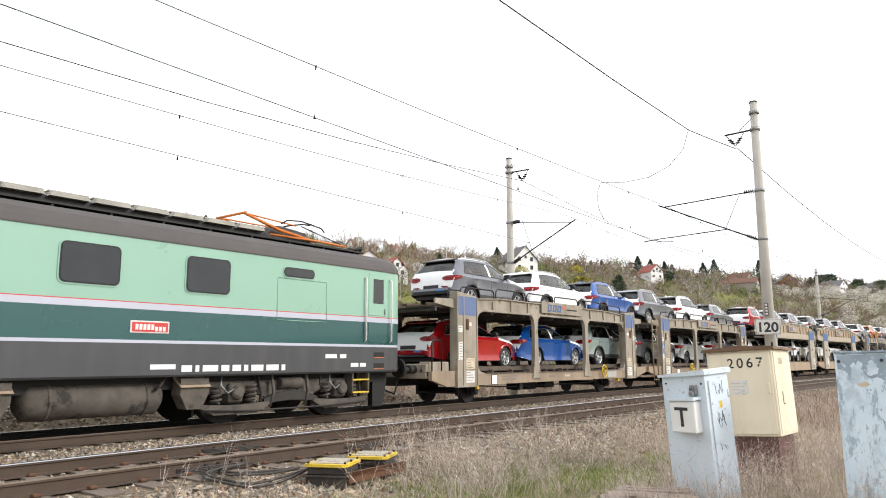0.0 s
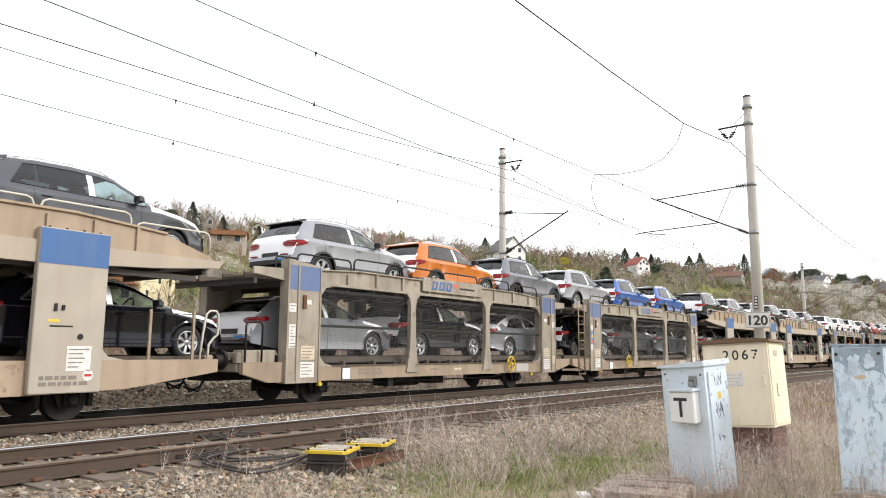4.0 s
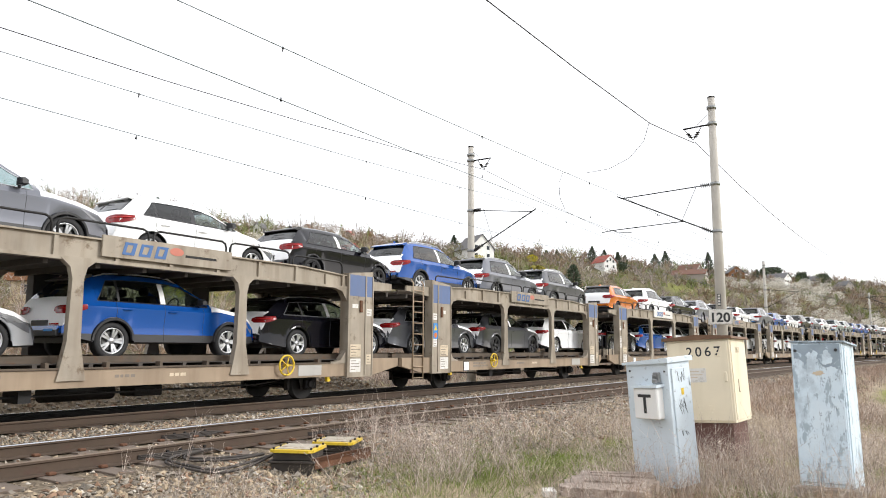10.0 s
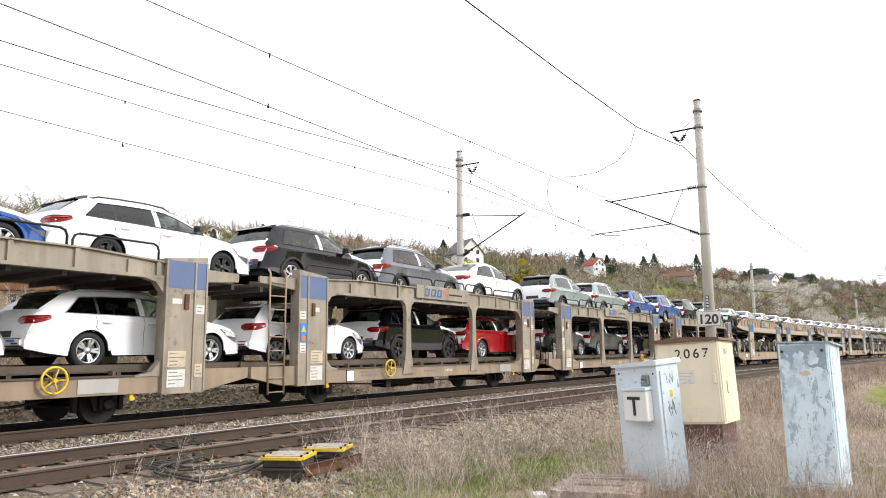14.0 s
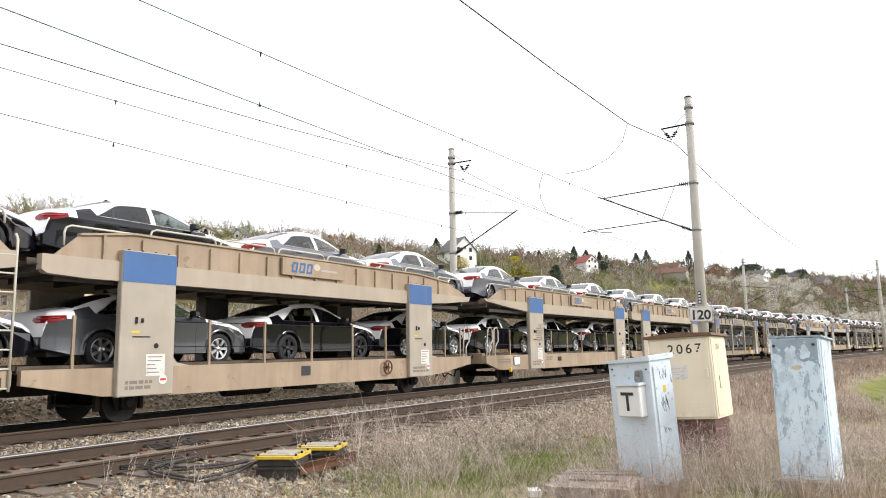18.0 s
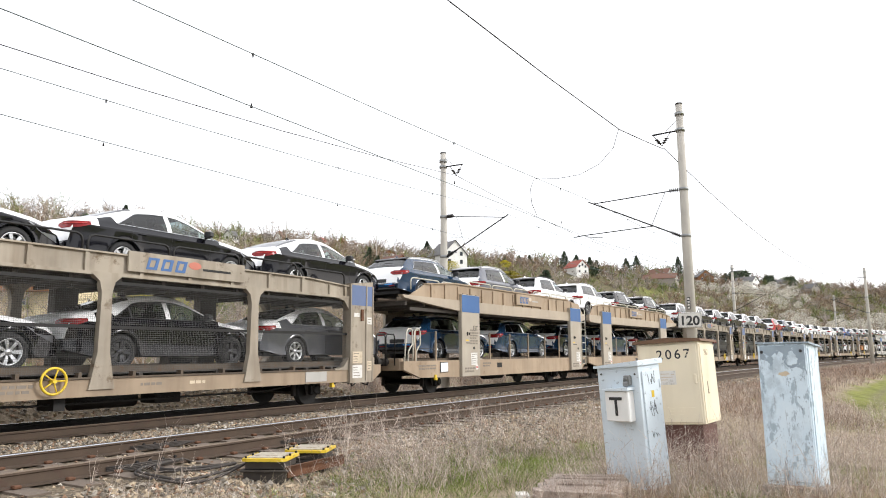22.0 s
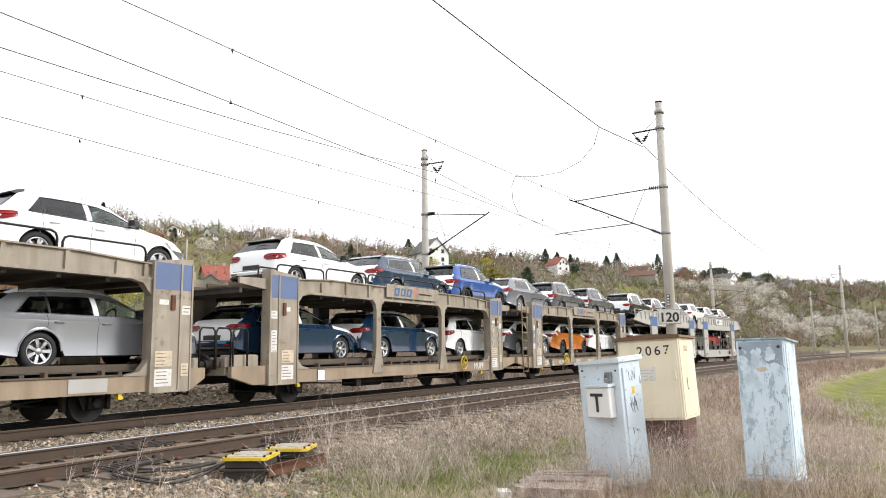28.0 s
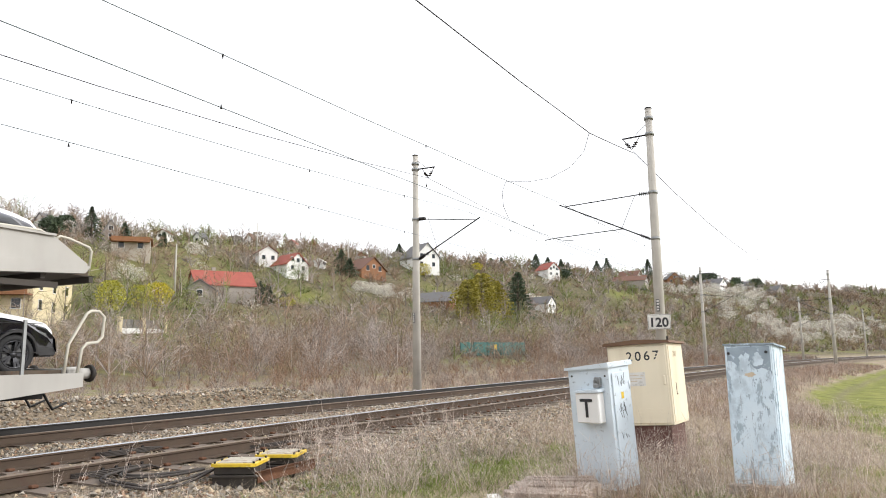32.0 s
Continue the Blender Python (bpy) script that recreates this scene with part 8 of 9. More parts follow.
# ---- dead stalks beside the track ----
def weeds():
    """Pale branching stalks: thinly everywhere, thickly round the cabinets and the bond boxes."""
    px = []
    for _ in range(3300):
        x, y, _ = on_line(4.2 + 26 * rng.random() ** 1.4, rng.uniform(-13.8, -6.3))
        if noise.noise(Vector((x * 0.6, y * 0.6, 9))) < 0.02 or offset_of(x, y) > -7.5 and rng.random() < 0.8 or math.hypot(x - 6.6, y - 6.2) < 1.2 or y > 7.0 and x < 7:
            continue
        px.append((x, y, rng.uniform(0.18, 0.62)))
    for cx, cy, n, sp in ((8.9, 2.2, 46, 0.7), (9.6, 0.7, 60, 0.8), (8.0, 2.9, 26, 0.4), (10.5, 2.4, 90, 0.9), (12.5, 5.6, 80, 1.6), (8.8, 6.9, 34, 0.6), (9.9, 7.0, 30, 0.8), (5.6, 7.6, 5, 0.5), (4.9, 6.6, 5, 0.5), (8.2, 5.6, 26, 0.5),
                          (8.8, 5.6, 60, 0.8), (8.2, 4.6, 30, 0.8), (11.5, 0.5, 90, 1.2), (13.5, 2.0, 90, 1.5)):
        for _ in range(n):
            x, y = cx + sp * rng.normal(), cy + sp * 0.7 * rng.normal()
            if math.hypot(x, y) > 4.5 and offset_of(x, y) < -5.4:
                px.append((x, y, rng.uniform(0.35, 0.85)))
    x, y, h = np.array(px).T
    z = np.array([ground_z(a, b) - 0.02 for a, b in zip(x, y)])
    d = np.hypot(x, y)
    k = shrubs(x, y, z, h, h * 0.5, 4, 24, 0.0011 + 0.00009 * d)
    return (*k, rng.integers(0, 2, len(k[0])))


twig_sheet([weeds()], "dead_stalks", [STALK_PALE, STALK], "dead branching stalks standing beside the track", "weeds")

# ---- scrub beyond the far track ----
def thicket():
    """Dense leafless scrub, taller further from the track, low before the green fence."""
    px = []
    for _ in range(2900):
        x, y, _ = on_line(3 + 150 * rng.random() ** 1.25, 5.6 + 46 * rng.random() ** 1.5)
        q = offset_of(x, y)
        if x < 22 and q < 6.5:
            continue
        dens = noise.noise(Vector((x * 0.08, y * 0.08, 4)))
        h = min(max((0.7 + (q - 5) * 0.085) * rng.uniform(0.7, 1.3) * (1 + 0.5 * dens), 0.5), 4.2)
        if 0.40 < y / x < 0.56 and x < 92:
            h = min(h, 0.9)
        if y / x > 1.05:
            h = min(h * 0.6, 1.5 if y < 72 else 2.2)
        px.append((x, y, ground_z(x, y) - 0.05, h, math.hypot(x, y), 1 if dens + 0.25 * rng.normal() > 0.05 else 0))
    x, y, z, h, d, tone = np.array(px).T
    k = shrubs(x, y, z, h, h * 0.55, 12, 80, 0.0022 + 0.00009 * d)
    return (*k, np.concatenate([np.repeat(tone, 12), np.repeat(tone, 80)]))


twig_sheet([thicket()], "scrub", [TWIG, TWIG_GREY], "dense leafless brown and grey scrub", "bushes")

rows, ids = [], []
for _ in range(2600):
    s, q = 20 + 75 * rng.random() ** 1.3, rng.uniform(-13.5, -6.9)
    x, y, _ = on_line(s, q)
    if -q > field_edge(x) - 0.5 + 0.25 * rng.normal():
        continue
    k = up_rows(x, y, ground_z(x, y) - 0.02, 9, 0.42, 0.3, 0.9, 0.0035 + 0.00012 * x, 0.1)
    rows += k
    ids += [int(rng.random() < 0.4)] * len(k)
for _ in range(2600):
    s, q = 6 + 110 * rng.random(), 3.2 + 9 * rng.random()
    x, y, _ = on_line(s, q)
    if x < 22 and q < 6:
        continue
    k = up_rows(x, y, ground_z(x, y) - 0.02, 10, 0.55, 0.35, 0.8, 0.006, 0.1)
    rows += k
    ids += [0 if rng.random() < 0.75 else 1] * len(k)
blades(rows, "tall_dry_grass", [STALK, TWIG], "tall dry grass on the far embankment", "grass", ids)

woods = [
    grove(1250, (-10, 560), (36, 168), (3.2, 7.2), 0.48, 9, 120, 0.008, 0.00017, 0.2, 1.25, 0.9),
    grove(8600, (-10, 560), (34, 170), (0.9, 3.0), 0.85, 6, 40, 0.012, 0.00026, 0.0, 1.35),
    grove(170, (10, 540), (116, 174), (2.2, 5.2), 0.5, 9, 130, 0.008, 0.00016, 0.22, 1.2, 1.0, None, 0.6),
    grove(190, (18, 150), (18, 54), (3.0, 5.4), 0.5, 10, 230, 0.005, 0.00014, 0.12, 1.1, 1.0, lambda x, y: (y / x > 0.38) & (y / x < 0.60) | (y / x > 1.12) & (x > 35), 0.65),
]
twig_sheet(woods, "bare_woods", [HILL_TWIG, HILL_GREY, HILL_OLIVE, HILL_GREEN], "leafless trees and bushes covering the hillside")

bloom = []
for x, y, z, d in zip(*scatter(70, -10, 540, 60, 165, 1.2)):
    h = rng.uniform(2.0, 3.6)
    bloom += leaf_clumps(x, y, z, h, h * rng.uniform(0.5, 0.8), 170, 0.05 + 0.0004 * d)
for cx, cy, n, sp in ((296, 18, 14, 8), (340, 8, 18, 14), (385, -4, 10, 11), (330, 36, 14, 14), (369, 42, 12, 12), (345, 62, 9, 11), (400, 40, 8, 12), (145, 100.7, 6, 4.5), (151, 98, 4, 4), (80.4, 106, 4, 2.5), (215, 84, 3, 2.5), (112, 126, 2, 1.5)):
    for _ in range(n):
        x, y = cx + sp * rng.normal(), cy + sp * 0.6 * rng.normal()
        d = math.hypot(x, y)
        h = rng.uniform(3.0, 6.0) if d > 250 else rng.uniform(2.2, 3.4)
        bloom += leaf_clumps(x, y, ground_z(x, y) - 0.2, h, h * rng.uniform(0.6, 0.9), 520, 0.06 + 0.00048 * d, 0.08)
blades(bloom, "blossoming_trees", [BLOSSOM], "white blossoming fruit trees scattered over the hillside", "trees")


def tree(x, y, h, wide, leaf, n, size, label, top=0.12, cone=False, category="tree", taper=1.0):
    z = ground_z(x, y) - 0.1
    u = thing("tree", pose(0, 0, 0), label, category, "trees on the hillside")
    tr = Shape().tube([(x, y, z), (x + 0.02 * h, y, z + h * 0.5), (x, y, z + h * 0.92)], [0.035 * h, 0.022 * h, 0.004 * h], 8)
    for k in range(10):
        a, f = rng.uniform(0, 6.283), rng.uniform(0.25, 0.85)
        l = wide * 0.8 * (1 - f * 0.7)
        tr.tube([(x, y, z + h * f), (x + l * math.cos(a), y + l * math.sin(a), z + h * f + (0.1 if cone else 0.5) * l)], [0.01 * h, 0.003 * h], 5)
    part("trunk", tr, BARK, u)
    if cone:
        rr = []
        for _ in range(n):
            f = rng.random() ** 0.75
            lay = math.floor(f * 11) / 11 + rng.uniform(0, 0.07)
            rad = wide * max(1 - lay, 0.01) ** taper * rng.uniform(0.2, 1.05) * (1 + 0.2 * math.sin(7 * lay + x))
            a = rng.uniform(0, 6.283)
            rad *= 1 + 0.3 * math.sin(3 * a + 9 * lay + x)
            p = (x + rad * math.cos(a), y + rad * math.sin(a), z + h * (top + (1 - top) * lay))
            d = (size * math.cos(a), size * math.sin(a), size * rng.uniform(-0.7, 0.2))
            rr.append((*p, *d, size * rng.uniform(0.25, 0.5), 0, 0, 0.1 * size))
    else:
        rr = leaf_clumps(x, y, z, h, wide, n, size, top)
    cr = blades(rr, "crown", [leaf], "", "")
    cr.parent = u
    return u


for x, y, h, w in ((153.4, 74.4, 11.5, 5.6), (147.5, 75, 9.5, 4.4), (163, 75.2, 10.0, 4.6)):
    tree(x, y, h, w, YEW, 4600, 0.42, "dense yellow-green conifer by a hillside house", -0.1, True, "tree", 0.5)
tree(178, 75.4, 13.0, 4.6, PINE, 3200, 0.45, "broad dark green conifer beside a yellow one", 0.02, True, "tree", 0.8)
for x, y, h, w, k in ((92.9, 134.9, 8.0, 3.0, 1), (88, 136, 4.5, 2.2, 0), (98, 131, 5.6, 2.0, 1), (80, 128, 4.5, 2.4, 0), (108, 131, 4.2, 1.6, 1), (148.5, 112.2, 8.2, 3.6, 1), (150.5, 111, 6.2, 3.0, 1), (225, 143, 7.4, 3.4, 1),
                      (236, 139, 6, 2.6, 0), (262, 128, 4.5, 1.8, 1), (270, 126, 4.2, 1.8, 1), (276, 124, 4.8, 1.8, 1), (280, 110, 9, 3.2, 1), (286, 107, 8, 3.0, 1), (294, 104, 8, 3.0, 1), (303, 104, 7, 2.6, 1), (331.6, 99.5, 10, 4.4, 1),
                      (338, 96.4, 12, 4.8, 1), (368.6, 84, 13, 4.6, 1), (415, 61, 9, 5.0, 0), (408, 64, 8, 4.0, 0), (400, 67, 7, 3.0, 1), (436, 40, 8, 4.2, 0), (433, 50, 7, 3.6, 0), (98.9, 93.4, 5.0, 2.2, 1), (101.5, 93.7, 4.4, 2.0, 1),
                      (104.5, 92.5, 3.2, 1.6, 1), (276, 97, 4.5, 3.2, 0)):
    tree(x, y, h * 0.85, w * 0.85, PINE, 1500, 0.16 + 0.0009 * math.hypot(x, y), "dark green conifer on the hillside" if k else "dark evergreen pine with a broad crown", 0.05 if k else 0.25, bool(k))
for x, y, h, w, m, lab in ((58.1, 79.7, 4.2, 1.9, SPRING, "willow in fresh yellow-green leaf"), (64.6, 82.4, 3.4, 1.9, SPRING, "willow in fresh yellow-green leaf"), (67.6, 82.6, 3.8, 2.0, FORSYTHIA, "forsythia bush in bright yellow bloom"),
                           (138, 66, 4.0, 4.4, SPRING_PALE, "shrub in fresh pale green leaf"), (128, 60, 3.0, 3.0, SPRING_PALE, "shrub in fresh pale green leaf"), (190, 112, 4, 2.5, FORSYTHIA, "forsythia bush in bright yellow bloom"), (73, 83, 3.0, 2.0, SPRING_PALE, "shrub in fresh pale green leaf"),
                           (210, 117, 3.4, 2.6, SPRING_PALE, "shrub in fresh pale green leaf"), (76, 112, 3.4, 3.4, SPRING_PALE, "shrub in fresh pale green leaf"), (104, 91.5, 1.8, 1.8, SPRING, "low clipped bush in fresh leaf"), (240, 118, 3.0, 2.4, FORSYTHIA, "forsythia bush in bright yellow bloom")):
    tree(x, y, h, w, m, 2400 if m is not SPRING_PALE else 900, 0.12, lab, 0.1, False, "bush" if m is FORSYTHIA else "tree")

# ---- houses on the hillside ----
def house(x, y, rz, w, l, h, roof_h, wall, roof, label, wins=2, rows=1, chimney=True, eave=0.4, balcony=False, flat=False, boards=False, full=False):
    """w across the gable, l along the ridge; the gable looks along local -x."""
    k = 0.62 if offset_of(x, y) > 116 and x < 260 else 0.8
    k = 1.05 if full else k
    w, l, h, roof_h, eave = w * k, l * k, h * k, roof_h * k, eave * k
    z = ground_z(x, y) - 2.0
    u = thing("house", pose(x, y, z, 0, 0, rz), label, "house", "houses on the hillside")
    h += 2.0
    if flat:
        part("wall", Shape().box(-l / 2, l / 2, -w / 2, w / 2, 0, h), wall, u)
        part("roof", Shape().box(-l / 2 - eave, l / 2 + eave, -w / 2 - eave, w / 2 + eave, h, h + 0.25, c=0.03), roof, u)
    else:
        part("wall", Shape().prism([(-w / 2, 0), (w / 2, 0), (w / 2, h), (0, h + roof_h), (-w / 2, h)], -l / 2, l / 2, axis="x"), [wall], u)
        ek = eave / (w / 2)
        for g in (-1, 1):
            o = [(0, h + roof_h + 0.04), (g * (w / 2 + eave), h - roof_h * ek + 0.04), (g * (w / 2 + eave), h - roof_h * ek + 0.22), (0, h + roof_h + 0.24)]
            part("roof_slope", Shape().prism(o, -l / 2 - eave, l / 2 + eave, axis="x"), roof, u)
        if boards:
            part("gable_cladding", Shape().prism([(-w / 2 + 0.1, h - 0.1), (w / 2 - 0.1, h - 0.1), (0, h + roof_h - 0.2)], -l / 2 - 0.06, -l / 2 - 0.01, axis="x"), WOOD_BROWN, u)
    if chimney:
        part("chimney", Shape().box(l * 0.1, l * 0.1 + 0.6, -0.9, -0.3, h + roof_h * 0.5, h + roof_h + 0.9), PLASTER_GREY, u)
    for r in range(rows):
        zz = 2.0 + 0.7 * k + r * 2.5 * k
        for i in range(wins):
            yy = (i + 0.5) / wins * w - w / 2
            part("window", Shape().box(-l / 2 - 0.05, -l / 2 - 0.005, yy - 0.6 * k, yy + 0.6 * k, zz, zz + 1.4 * k).box(-l / 2 - 0.07, -l / 2 - 0.052, yy - 0.5 * k, yy + 0.5 * k, zz + 0.08, zz + 1.4 * k - 0.08, 1), [PLASTER, WINDOW_DARK], u)
        for i in range(max(wins, 3)):
            xx = (i + 0.5) / max(wins, 3) * l - l / 2
            part("window", Shape().box(xx - 0.6 * k, xx + 0.6 * k, -w / 2 - 0.05, -w / 2 - 0.005, zz, zz + 1.4 * k).box(xx - 0.5 * k, xx + 0.5 * k, -w / 2 - 0.07, -w / 2 - 0.052, zz + 0.08, zz + 1.4 * k - 0.08, 1), [PLASTER, WINDOW_DARK], u)
    if not flat and roof_h > 2.2:
        part("window", Shape().box(-l / 2 - 0.1, -l / 2 - 0.005, -0.5, 0.5, h + 0.4, h + 1.5).box(-l / 2 - 0.12, -l / 2 - 0.102, -0.4, 0.4, h + 0.48, h + 1.42, 1), [PLASTER, WINDOW_DARK], u)
    if balcony:
        part("balcony", Shape().box(-l / 2 - 1.6, -l / 2, -w / 2, w / 2, 3.9, 4.05).box(-l / 2 - 1.6, -l / 2 - 1.5, -w / 2, w / 2, 4.05, 4.8), WOOD_BROWN, u)
    return u


house(129.2, 112.8, 75, 7.5, 8.5, 2.4, 3.2, PLASTER, RED_TILE, "white gabled house with a red tiled roof", 2, 2)
house(128, 119.5, 60, 5.5, 7.0, 3.0, 1.8, PLASTER, BROWN_TILE, "white cottage with a brown roof", 2, 1)
house(160.9, 113.4, 75, 8.2, 7.0, 1.0, 3.2, WOOD_BROWN, BROWN_TILE, "brown wooden chalet with a steep roof", 2, 1, boards=True, full=True)
house(196.5, 117.2, 62, 8.4, 9.5, 3.6, 4.2, PLASTER, SLATE, "tall white house with a dark slate roof", 2, 2, full=True)
house(162.8, 91.6, 100, 8.0, 11.0, 1.6, 3.0, WOOD_BROWN, SLATE, "low house with a broad grey roof", 2, 1)
house(91, 95, 150, 8.5, 12.5, 2.6, 3.2, PLASTER_GREY, RED_TILE, "grey house with a bright red tiled roof", 2, 1)
house(43.6, 76.4, 40, 11.0, 15, 5.4, 0.3, PLASTER_YELLOW, PLASTER_GREY, "yellow two-storey building with a balcony", 3, 2, False, balcony=True, flat=True)
house(92, 120.6, 50, 6.5, 8.0, 2.4, 0.3, PLASTER_BEIGE, WOOD_BROWN, "beige house with a wooden roof terrace", 2, 1, False, balcony=True, flat=True, full=True)
house(82.4, 90.6, 44, 7.0, 6.5, 1.6, 2.4, PLASTER_GREY, SLATE, "small grey gabled outbuilding", 1, 1, False)
house(97, 134, 50, 5.0, 5.5, 2.2, 4.6, PLASTER_GREY, SLATE, "small cottage with a steep pointed roof", 1, 1)
house(84.4, 137, 15, 4.2, 5.0, 2.6, 2.6, PLASTER, SLATE, "small white gabled cottage", 1, 1)
house(116, 140, 30, 4.0, 7.0, 2.4, 1.2, PLASTER, BROWN_TILE, "low white garden cottage with brown roof", 2, 1, False)
house(125, 138, 10, 3.5, 5.0, 2.4, 1.8, PLASTER, SLATE, "small white garden cottage", 1, 1, False)
house(182.8, 157.8, 15, 4.2, 6.0, 2.6, 2.0, PLASTER_GREY, RED_TILE, "small house with a red roof on the ridge", 2, 1)
house(166.3, 161, 15, 5.0, 6.0, 2.4, 3.4, PLASTER, BROWN_TILE, "small cottage with a pointed brown roof", 1, 1)
house(155, 156, 40, 5.0, 9.0, 2.6, 1.0, PLASTER_GREY, SLATE, "long low garden house", 3, 1, False)
house(196, 160, 15, 4.5, 5.0, 2.6, 3.0, WOOD_BROWN, BROWN_TILE, "brown wooden cottage on the ridge", 1, 1)
house(180, 128, 30, 4.5, 8.0, 2.4, 1.2, WOOD_BROWN, BROWN_TILE, "low brown wooden cottage", 2, 1, False)
house(269, 100.8, 60, 7.5, 9.5, 3.6, 3.4, PLASTER, RED_TILE, "white house with a red roof", 2, 2)
house(338, 112, 50, 5.0, 9.0, 2.8, 0.6, PLASTER_YELLOW, PLASTER_GREY, "flat-roofed pale garden house", 2, 1, False, flat=True)
house(326, 82.4, 92, 9.0, 18, 2.4, 2.8, PLASTER_GREY, BROWN_TILE, "broad bungalow with a brown roof", 4, 1)
house(340, 86, 80, 8.0, 12, 2.6, 3.2, PLASTER_GREY, BROWN_TILE, "pale house with a brown roof", 3, 1)
house(369.2, 72.4, 30, 9.5, 10, 2.6, 4.0, WOOD_BROWN, SLATE, "brown wooden house with a dark roof", 2, 1, boards=True)
house(394.8, 56.4, 70, 9.0, 13, 3.2, 3.4, PLASTER, SLATE, "white house with a dark roof", 3, 1)
house(436, 45.5, 80, 8.0, 13, 2.6, 3.0, PLASTER, SLATE, "low white house with a dark roof", 3, 1)
house(442, 30.4, 50, 7.0, 9, 3.0, 3.0, PLASTER_GREY, SLATE, "small grey house with a dark roof", 2, 1)
house(210.1, 81.5, 80, 6.0, 10.0, 2.4, 2.6, PLASTER, SLATE, "white shed with a blue-grey roof", 2, 1, False)
house(147, 118, 20, 4.0, 4.0, 2.2, 1.0, PLASTER, PLASTER, "small white garden pavilion", 1, 1, False)

# fences
fn = thing("garden_fence", pose(90.3, 47.3, ground_z(90, 47) - 0.1, 0, 0, -24), "dark green sheet fence with a yellow notice", "fence")
for k in range(6):
    part("post", Shape().tube([(2.5 * k, 0, 0), (2.5 * k, 0, 2.6)], 0.04, 6), STEEL_DARK, fn)
    if k < 5:
        part("sheet", Shape().box(2.5 * k + 0.05, 2.5 * k + 2.45, -0.02, 0.02, 0.2, 2.1), GREEN_SHEET, fn)
part("notice", Shape().box(6.3, 6.8, -0.06, -0.03, 1.1, 1.8), YELLOW, fn)
fn = thing("garden_wall", pose(50.7, 67.8, ground_z(53.5, 68) - 0.15, 0, 0, 3), "low concrete garden wall with wooden pickets", "fence")
part("base", Shape().box(0, 6.2, -0.1, 0.1, 0, 0.65), PLASTER, fn)
for k in range(3):
    part("pillar", Shape().box(3.1 * k - 0.2, 3.1 * k + 0.2, -0.2, 0.2, 0, 1.85, c=0.03), PLASTER_YELLOW, fn)
for k in range(38):
    part("picket", Shape().box(0.162 * k + 0.03, 0.162 * k + 0.15, -0.04, 0.04, 0.7, 1.6), PICKET, fn)
for x, y in ((242, 140), (75, 88), (130, 124), (158, 117)):
    z = ground_z(x, y)
    pm = thing("utility_pole", pose(x, y, z), "slim wooden utility pole on the hillside", "pole", "utility poles")
    part("pole", Shape().tube([(0, 0, 0), (0, 0, 9)], [0.14, 0.1], 8), CONCRETE, pm)
    if x > 200:
        part("crossbar", Shape().tube([(-1.5, 1.8, 9.0), (1.5, -1.8, 9.0)], 0.06, 6), STEEL_DARK, pm)


# ---- the train: locomotive, seventeen twin wagons, and their load ----
FIRST, PITCH = 16.5, 28.93
S, G, C, H, N, P = "suv", "big", "combi", "hatch", "sedan", "coupe"
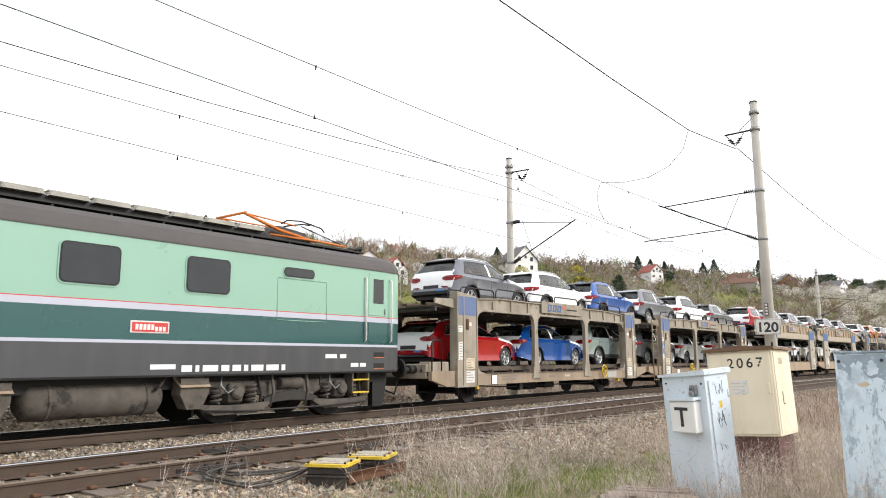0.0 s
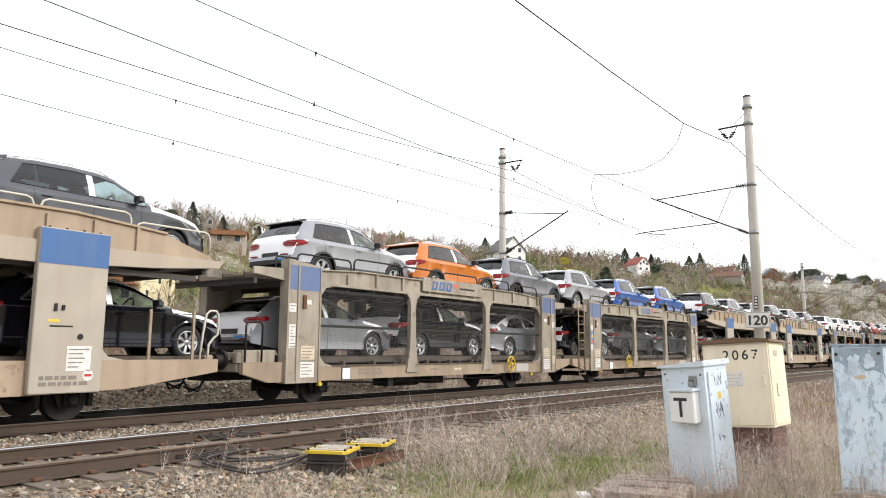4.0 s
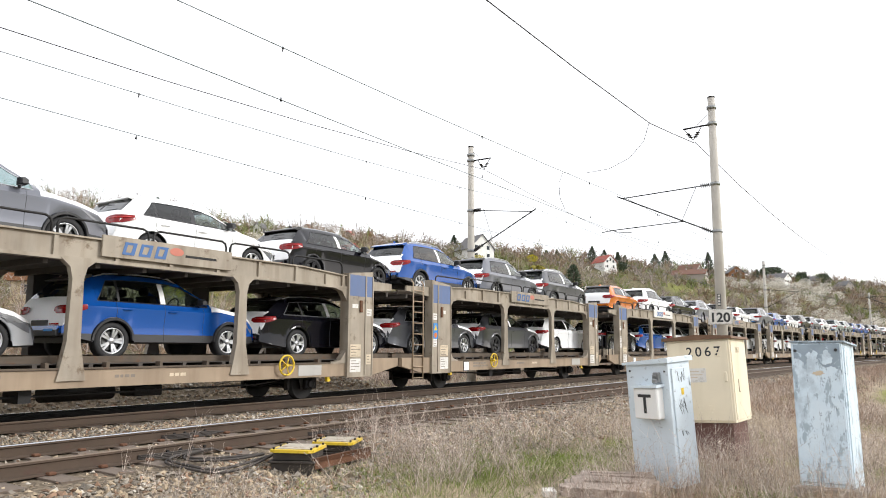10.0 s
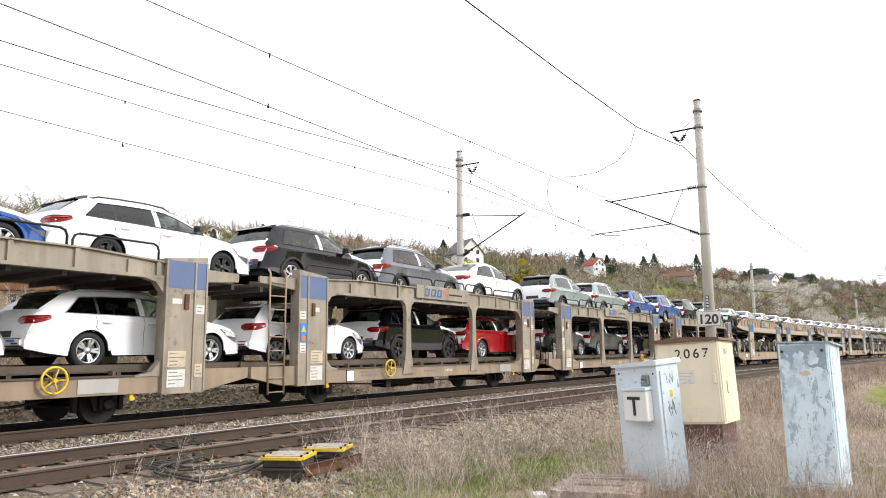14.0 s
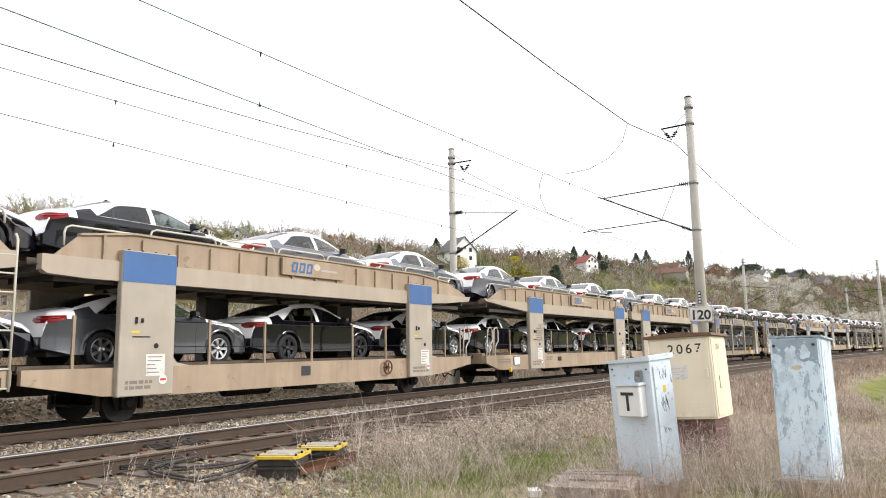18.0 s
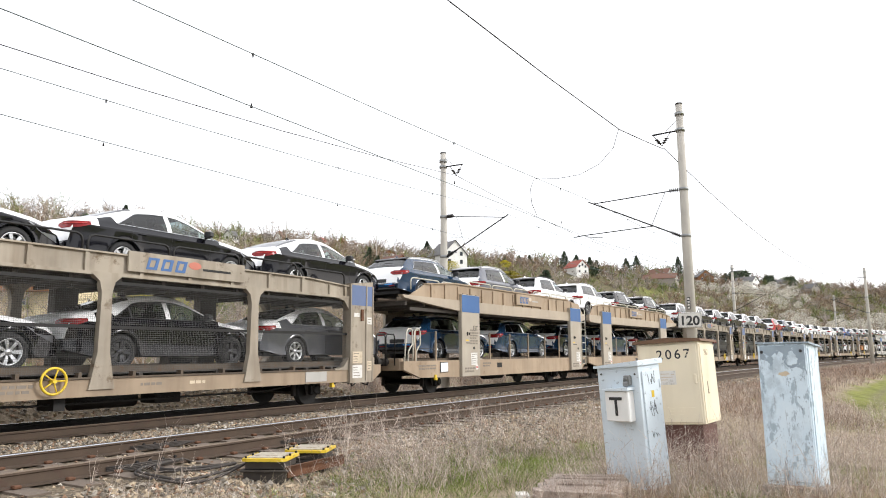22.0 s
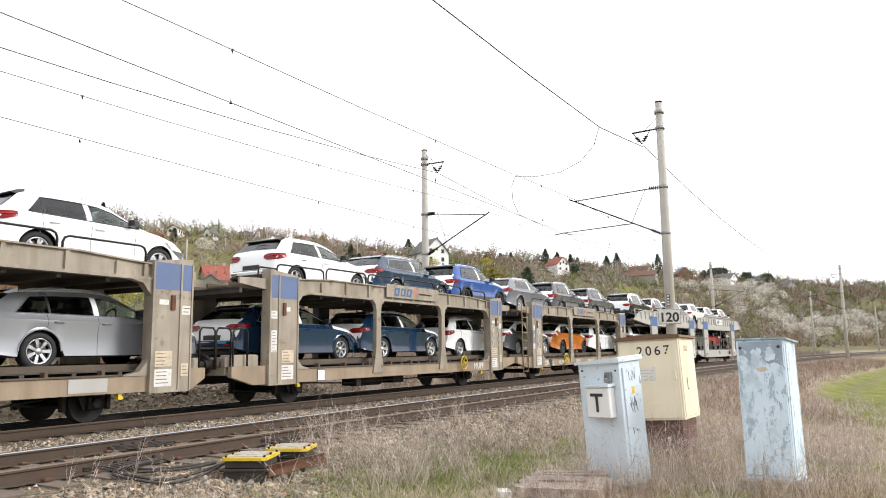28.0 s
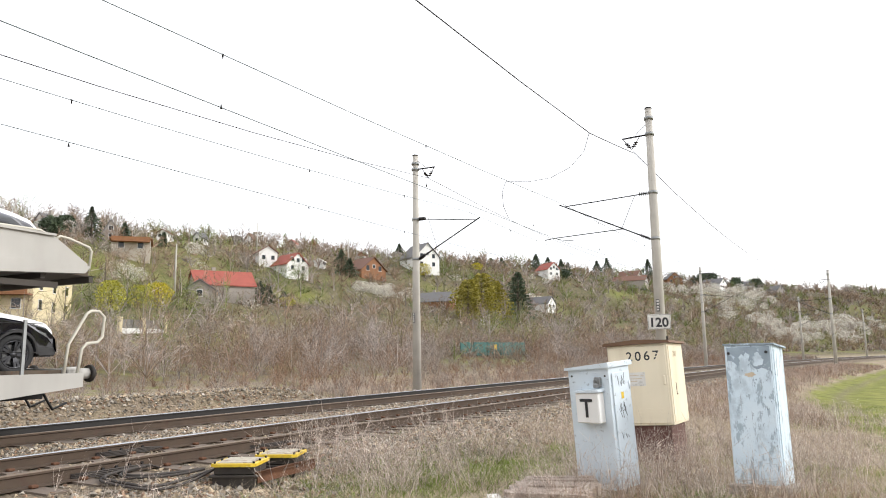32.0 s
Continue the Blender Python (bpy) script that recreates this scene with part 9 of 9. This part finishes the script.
# style; upper deck; lower deck; from the front of each wagon to its back
CONSIST = [
    ("open", ((S, "steel"), (S, "white"), (S, "blue"), (S, "steel"), (S, "white"), (H, "steel")), ((C, "red"), (C, "blue"), (G, "sage"), (G, "grey"), (H, "silver"), (G, "grey"))),
    ("panel", ((S, "red"), (S, "steel"), (S, "steel"), (S, "black"), (S, "steel"), (S, "grey")), ((C, "white"), (S, "white"), (S, "white"), (G, "white"), (S, "white"), (C, "black"))),
    ("net", ((S, "silver"), (S, "orange"), (S, "steel"), (S, "silver"), (S, "blue"), (S, "blue")), ((C, "silver"), (S, "black"), (N, "silver"), (S, "black"), (G, "grey"), (C, "grey"))),
    ("panel", ((G, "black"), (S, "steel"), (S, "steel"), (G, "black"), (S, "steel"), (S, "black")), ((C, "grey"), (S, "black"), (S, "grey"), (S, "silver"), (G, "grey"), (S, "black"))),
    ("open", ((S, "white"), (S, "white"), (S, "white"), (S, "black"), (S, "red"), (S, "steel")), ((C, "navy"), (S, "grey"), (S, "orange"), (S, "red"), (S, "silver"), (S, "grey"))),
    ("open", ((G, "steel"), (H, "white"), (H, "black"), (S, "blue"), (S, "steel"), (S, "grey")), ((H, "silver"), (S, "blue"), (C, "black"), (C, "grey"), (C, "grey"), (C, "white"))),
    ("open", ((H, "orange"), (S, "white"), (C, "black"), (C, "steel"), (H, "white"), (H, "white")), ((C, "black"), (C, "blue"), (C, "white"), (S, "grey"), (C, "black"), (H, "white"))),
    ("open", ((G, "steel"), (C, "blue"), (C, "white"), (S, "black"), (S, "steel"), (P, "white")), ((H, "white"), (H, "white"), (C, "white"), (H, "white"), (S, "black"), (C, "red"))),
    ("open", ((G, "sage"), (G, "sage"), (S, "blue"), (S, "blue"), (S, "black"), (G, "steel")), ((S, "grey"), (S, "grey"), (C, "black"), (S, "black"), (C, "grey"), (C, "black"))),
    ("panel", ((N, "black"), (N, "steel"), (N, "black"), (N, "black"), (N, "steel"), (N, "steel")), ((N, "black"), (N, "black"), (N, "black"), (N, "grey"), (N, "black"), (N, "black"))),
    ("panel", ((N, "steel"), (N, "steel"), (N, "black"), (N, "steel"), (N, "black"), (N, "black")), ((N, "black"), (N, "black"), (N, "black"), (N, "black"), (N, "black"), (N, "grey"))),
    ("net", ((N, "steel"), (N, "black"), (N, "black"), (N, "black"), (N, "black"), (N, "black")), ((N, "black"), (N, "grey"), (N, "grey"), (N, "black"), (N, "black"), (N, "grey"))),
    ("panel", ((C, "navy"), (S, "steel"), (S, "white"), (G, "white"), (S, "black"), (S, "black")), ((C, "navy"), (C, "navy"), (C, "navy"), (C, "navy"), (C, "black"), None)),
    ("net", ((S, "black"), (S, "black"), (S, "black"), (S, "black"), (S, "silver"), (S, "black")), ((S, "grey"), (S, "grey"), (S, "grey"), (S, "black"), (S, "grey"), (S, "grey"))),
    ("open", ((S, "red"), (S, "navy"), (S, "white"), (H, "white"), (C, "white"), (H, "white")), ((H, "white"), (S, "blue"), (H, "white"), (H, "white"), (H, "white"), (C, "silver"))),
    ("open", ((H, "white"), (C, "navy"), (S, "blue"), (C, "steel"), (S, "grey"), (S, "grey")), ((C, "navy"), (C, "navy"), (H, "white"), (N, "grey"), (N, "orange"), (C, "white"))),
    ("grey", ((G, "black"), (S, "black"), (S, "silver"), (G, "white"), (S, "silver"), (S, "steel")), ((S, "white"), (S, "white"), (G, "silver"), (G, "grey"), (G, "red"), (S, "black"))),
]
# cars parked a little off the even spacing
NUDGE = {(1, True): (0, -0.2, -0.45, 0, 0.1, 0), (7, True): (-0.55, -0.35, -0.25, 0.1, 0, 0), (3, False): (0.2, 0, 0, 0, 0, 0), (10, False): (-0.3, -0.15, 0, 0, 0, 0)}
ODD_RIMS = {(16, 5, False): "dark", (12, 4, False): "silver"}
RIMS = ("silver", "silver5", "dark", "silver5", "silver")
riding = [(loco, 14.22, 0.0)]

first_units, models = {}, {}
for i, (style, upper, lower) in enumerate(CONSIST):
    base = FIRST + PITCH * i
    if style in ("open", "net"):
        marks = ((False, base), (True, base + 14.65))
    else:
        marks = ((False, base + 2.3), (True, base + 14.85))
    for second, s in marks:
        board = PAPER if i == 6 and not second else None if i == 4 and second else BROWN
        key = (style, second, board, i == 15)
        if key not in first_units:
            if style in ("open", "net"):
                u = open_unit(second, style == "net", board)
                if i == 15:
                    graffiti(u, second)
            else:
                u = panel_unit(second, GREY_PAINT if style == "grey" else TAN, None)
            first_units[key] = u
        else:
            u = copy_thing(first_units[key], pose(0, 0, 0))
        riding.append((u, s, 0.0))
    for up, row in ((True, upper), (False, lower)):
        if style in ("open", "net"):
            start, gap, z = (2.95, 4.45, 2.77) if up else (2.05, 4.65, 0.985)
        else:
            start, gap, z = (2.95, 4.45, 2.83) if up else ((3.3, 5.1, 1.01) if None in row else (2.6, 4.6, 1.01))
        if all(w is not None and w[0] == N for w in row):
            start, gap = (1.95, 4.75) if up else (2.05, 4.74)
        elif (i, up) == (12, True):
            start, gap = 2.35, 4.62
        nudge = NUDGE.get((i, up), (0, 0, 0, 0, 0, 0))
        for j, what in enumerate(row):
            if what is None:
                continue
            kind, paint = what
            rims = ODD_RIMS[(i, j, up)] if (i, j, up) in ODD_RIMS else RIMS[(i * 5 + j * 3 + up) % 5]
            film = 2 if kind in (N, P) or style != "open" or i >= 14 or (i + 2 * j) % 5 == 0 and kind != C else 1
            if paint == "white" and j % 3 == 1:
                film = 0
            elif i in (13, 16):
                film = 3
            key = (kind, paint, film, rims, up)
            if key not in models:
                c = make_car(kind, paint, film, rims, up)
                models[key] = c
            else:
                c = copy_thing(models[key], pose(0, 0, 0))
            riding.append((c, base + start + gap * j + nudge[j] - CAR_KINDS[kind]["L"] / 2, z))


# ---- dry branching stalks round the cabinets ----
stalks = []
for x0, x1, y0, y1, n, mat in ((7.3, 8.0, 1.5, 2.9, 70, 0), (7.3, 8.1, 1.6, 2.8, 30, 1), (8.0, 8.95, -0.2, 1.2, 80, 0), (7.9, 8.9, 0.0, 1.2, 40, 1), (9.6, 11.0, 1.6, 3.4, 90, 0), (9.3, 10.9, 1.2, 3.6, 60, 1), (10.0, 13.0, -0.2, 1.4, 60, 1)):
    sx, sy = rng.uniform(x0, x1, n), rng.uniform(y0, y1, n)
    sz = np.array([ground_z(a, b) - 0.02 for a, b in zip(sx, sy)])
    stalks.append((*shrubs(sx, sy, sz, rng.uniform(0.25, 0.55, n), rng.uniform(0.1, 0.4, n), 5, 12, np.full(n, 0.0011)), mat))
twig_sheet(stalks, "dry_stalks", [TWIG, DRY_GRASS], "thin dry branching stalks in front of steel cabinets", "weeds")


def motions():
    """All that moves: every wagon and every car on it rolls along the far track."""
    times = [0, 2, 4, 6, 8, 10, 12, 14, 16, 18, 20, 22, 24, 26, 28, 30, 32]
    for ob, s, z in riding:
        walk(ob, [(t, line_pose(s - travelled(t), 0, z)) for t in times])


motions()
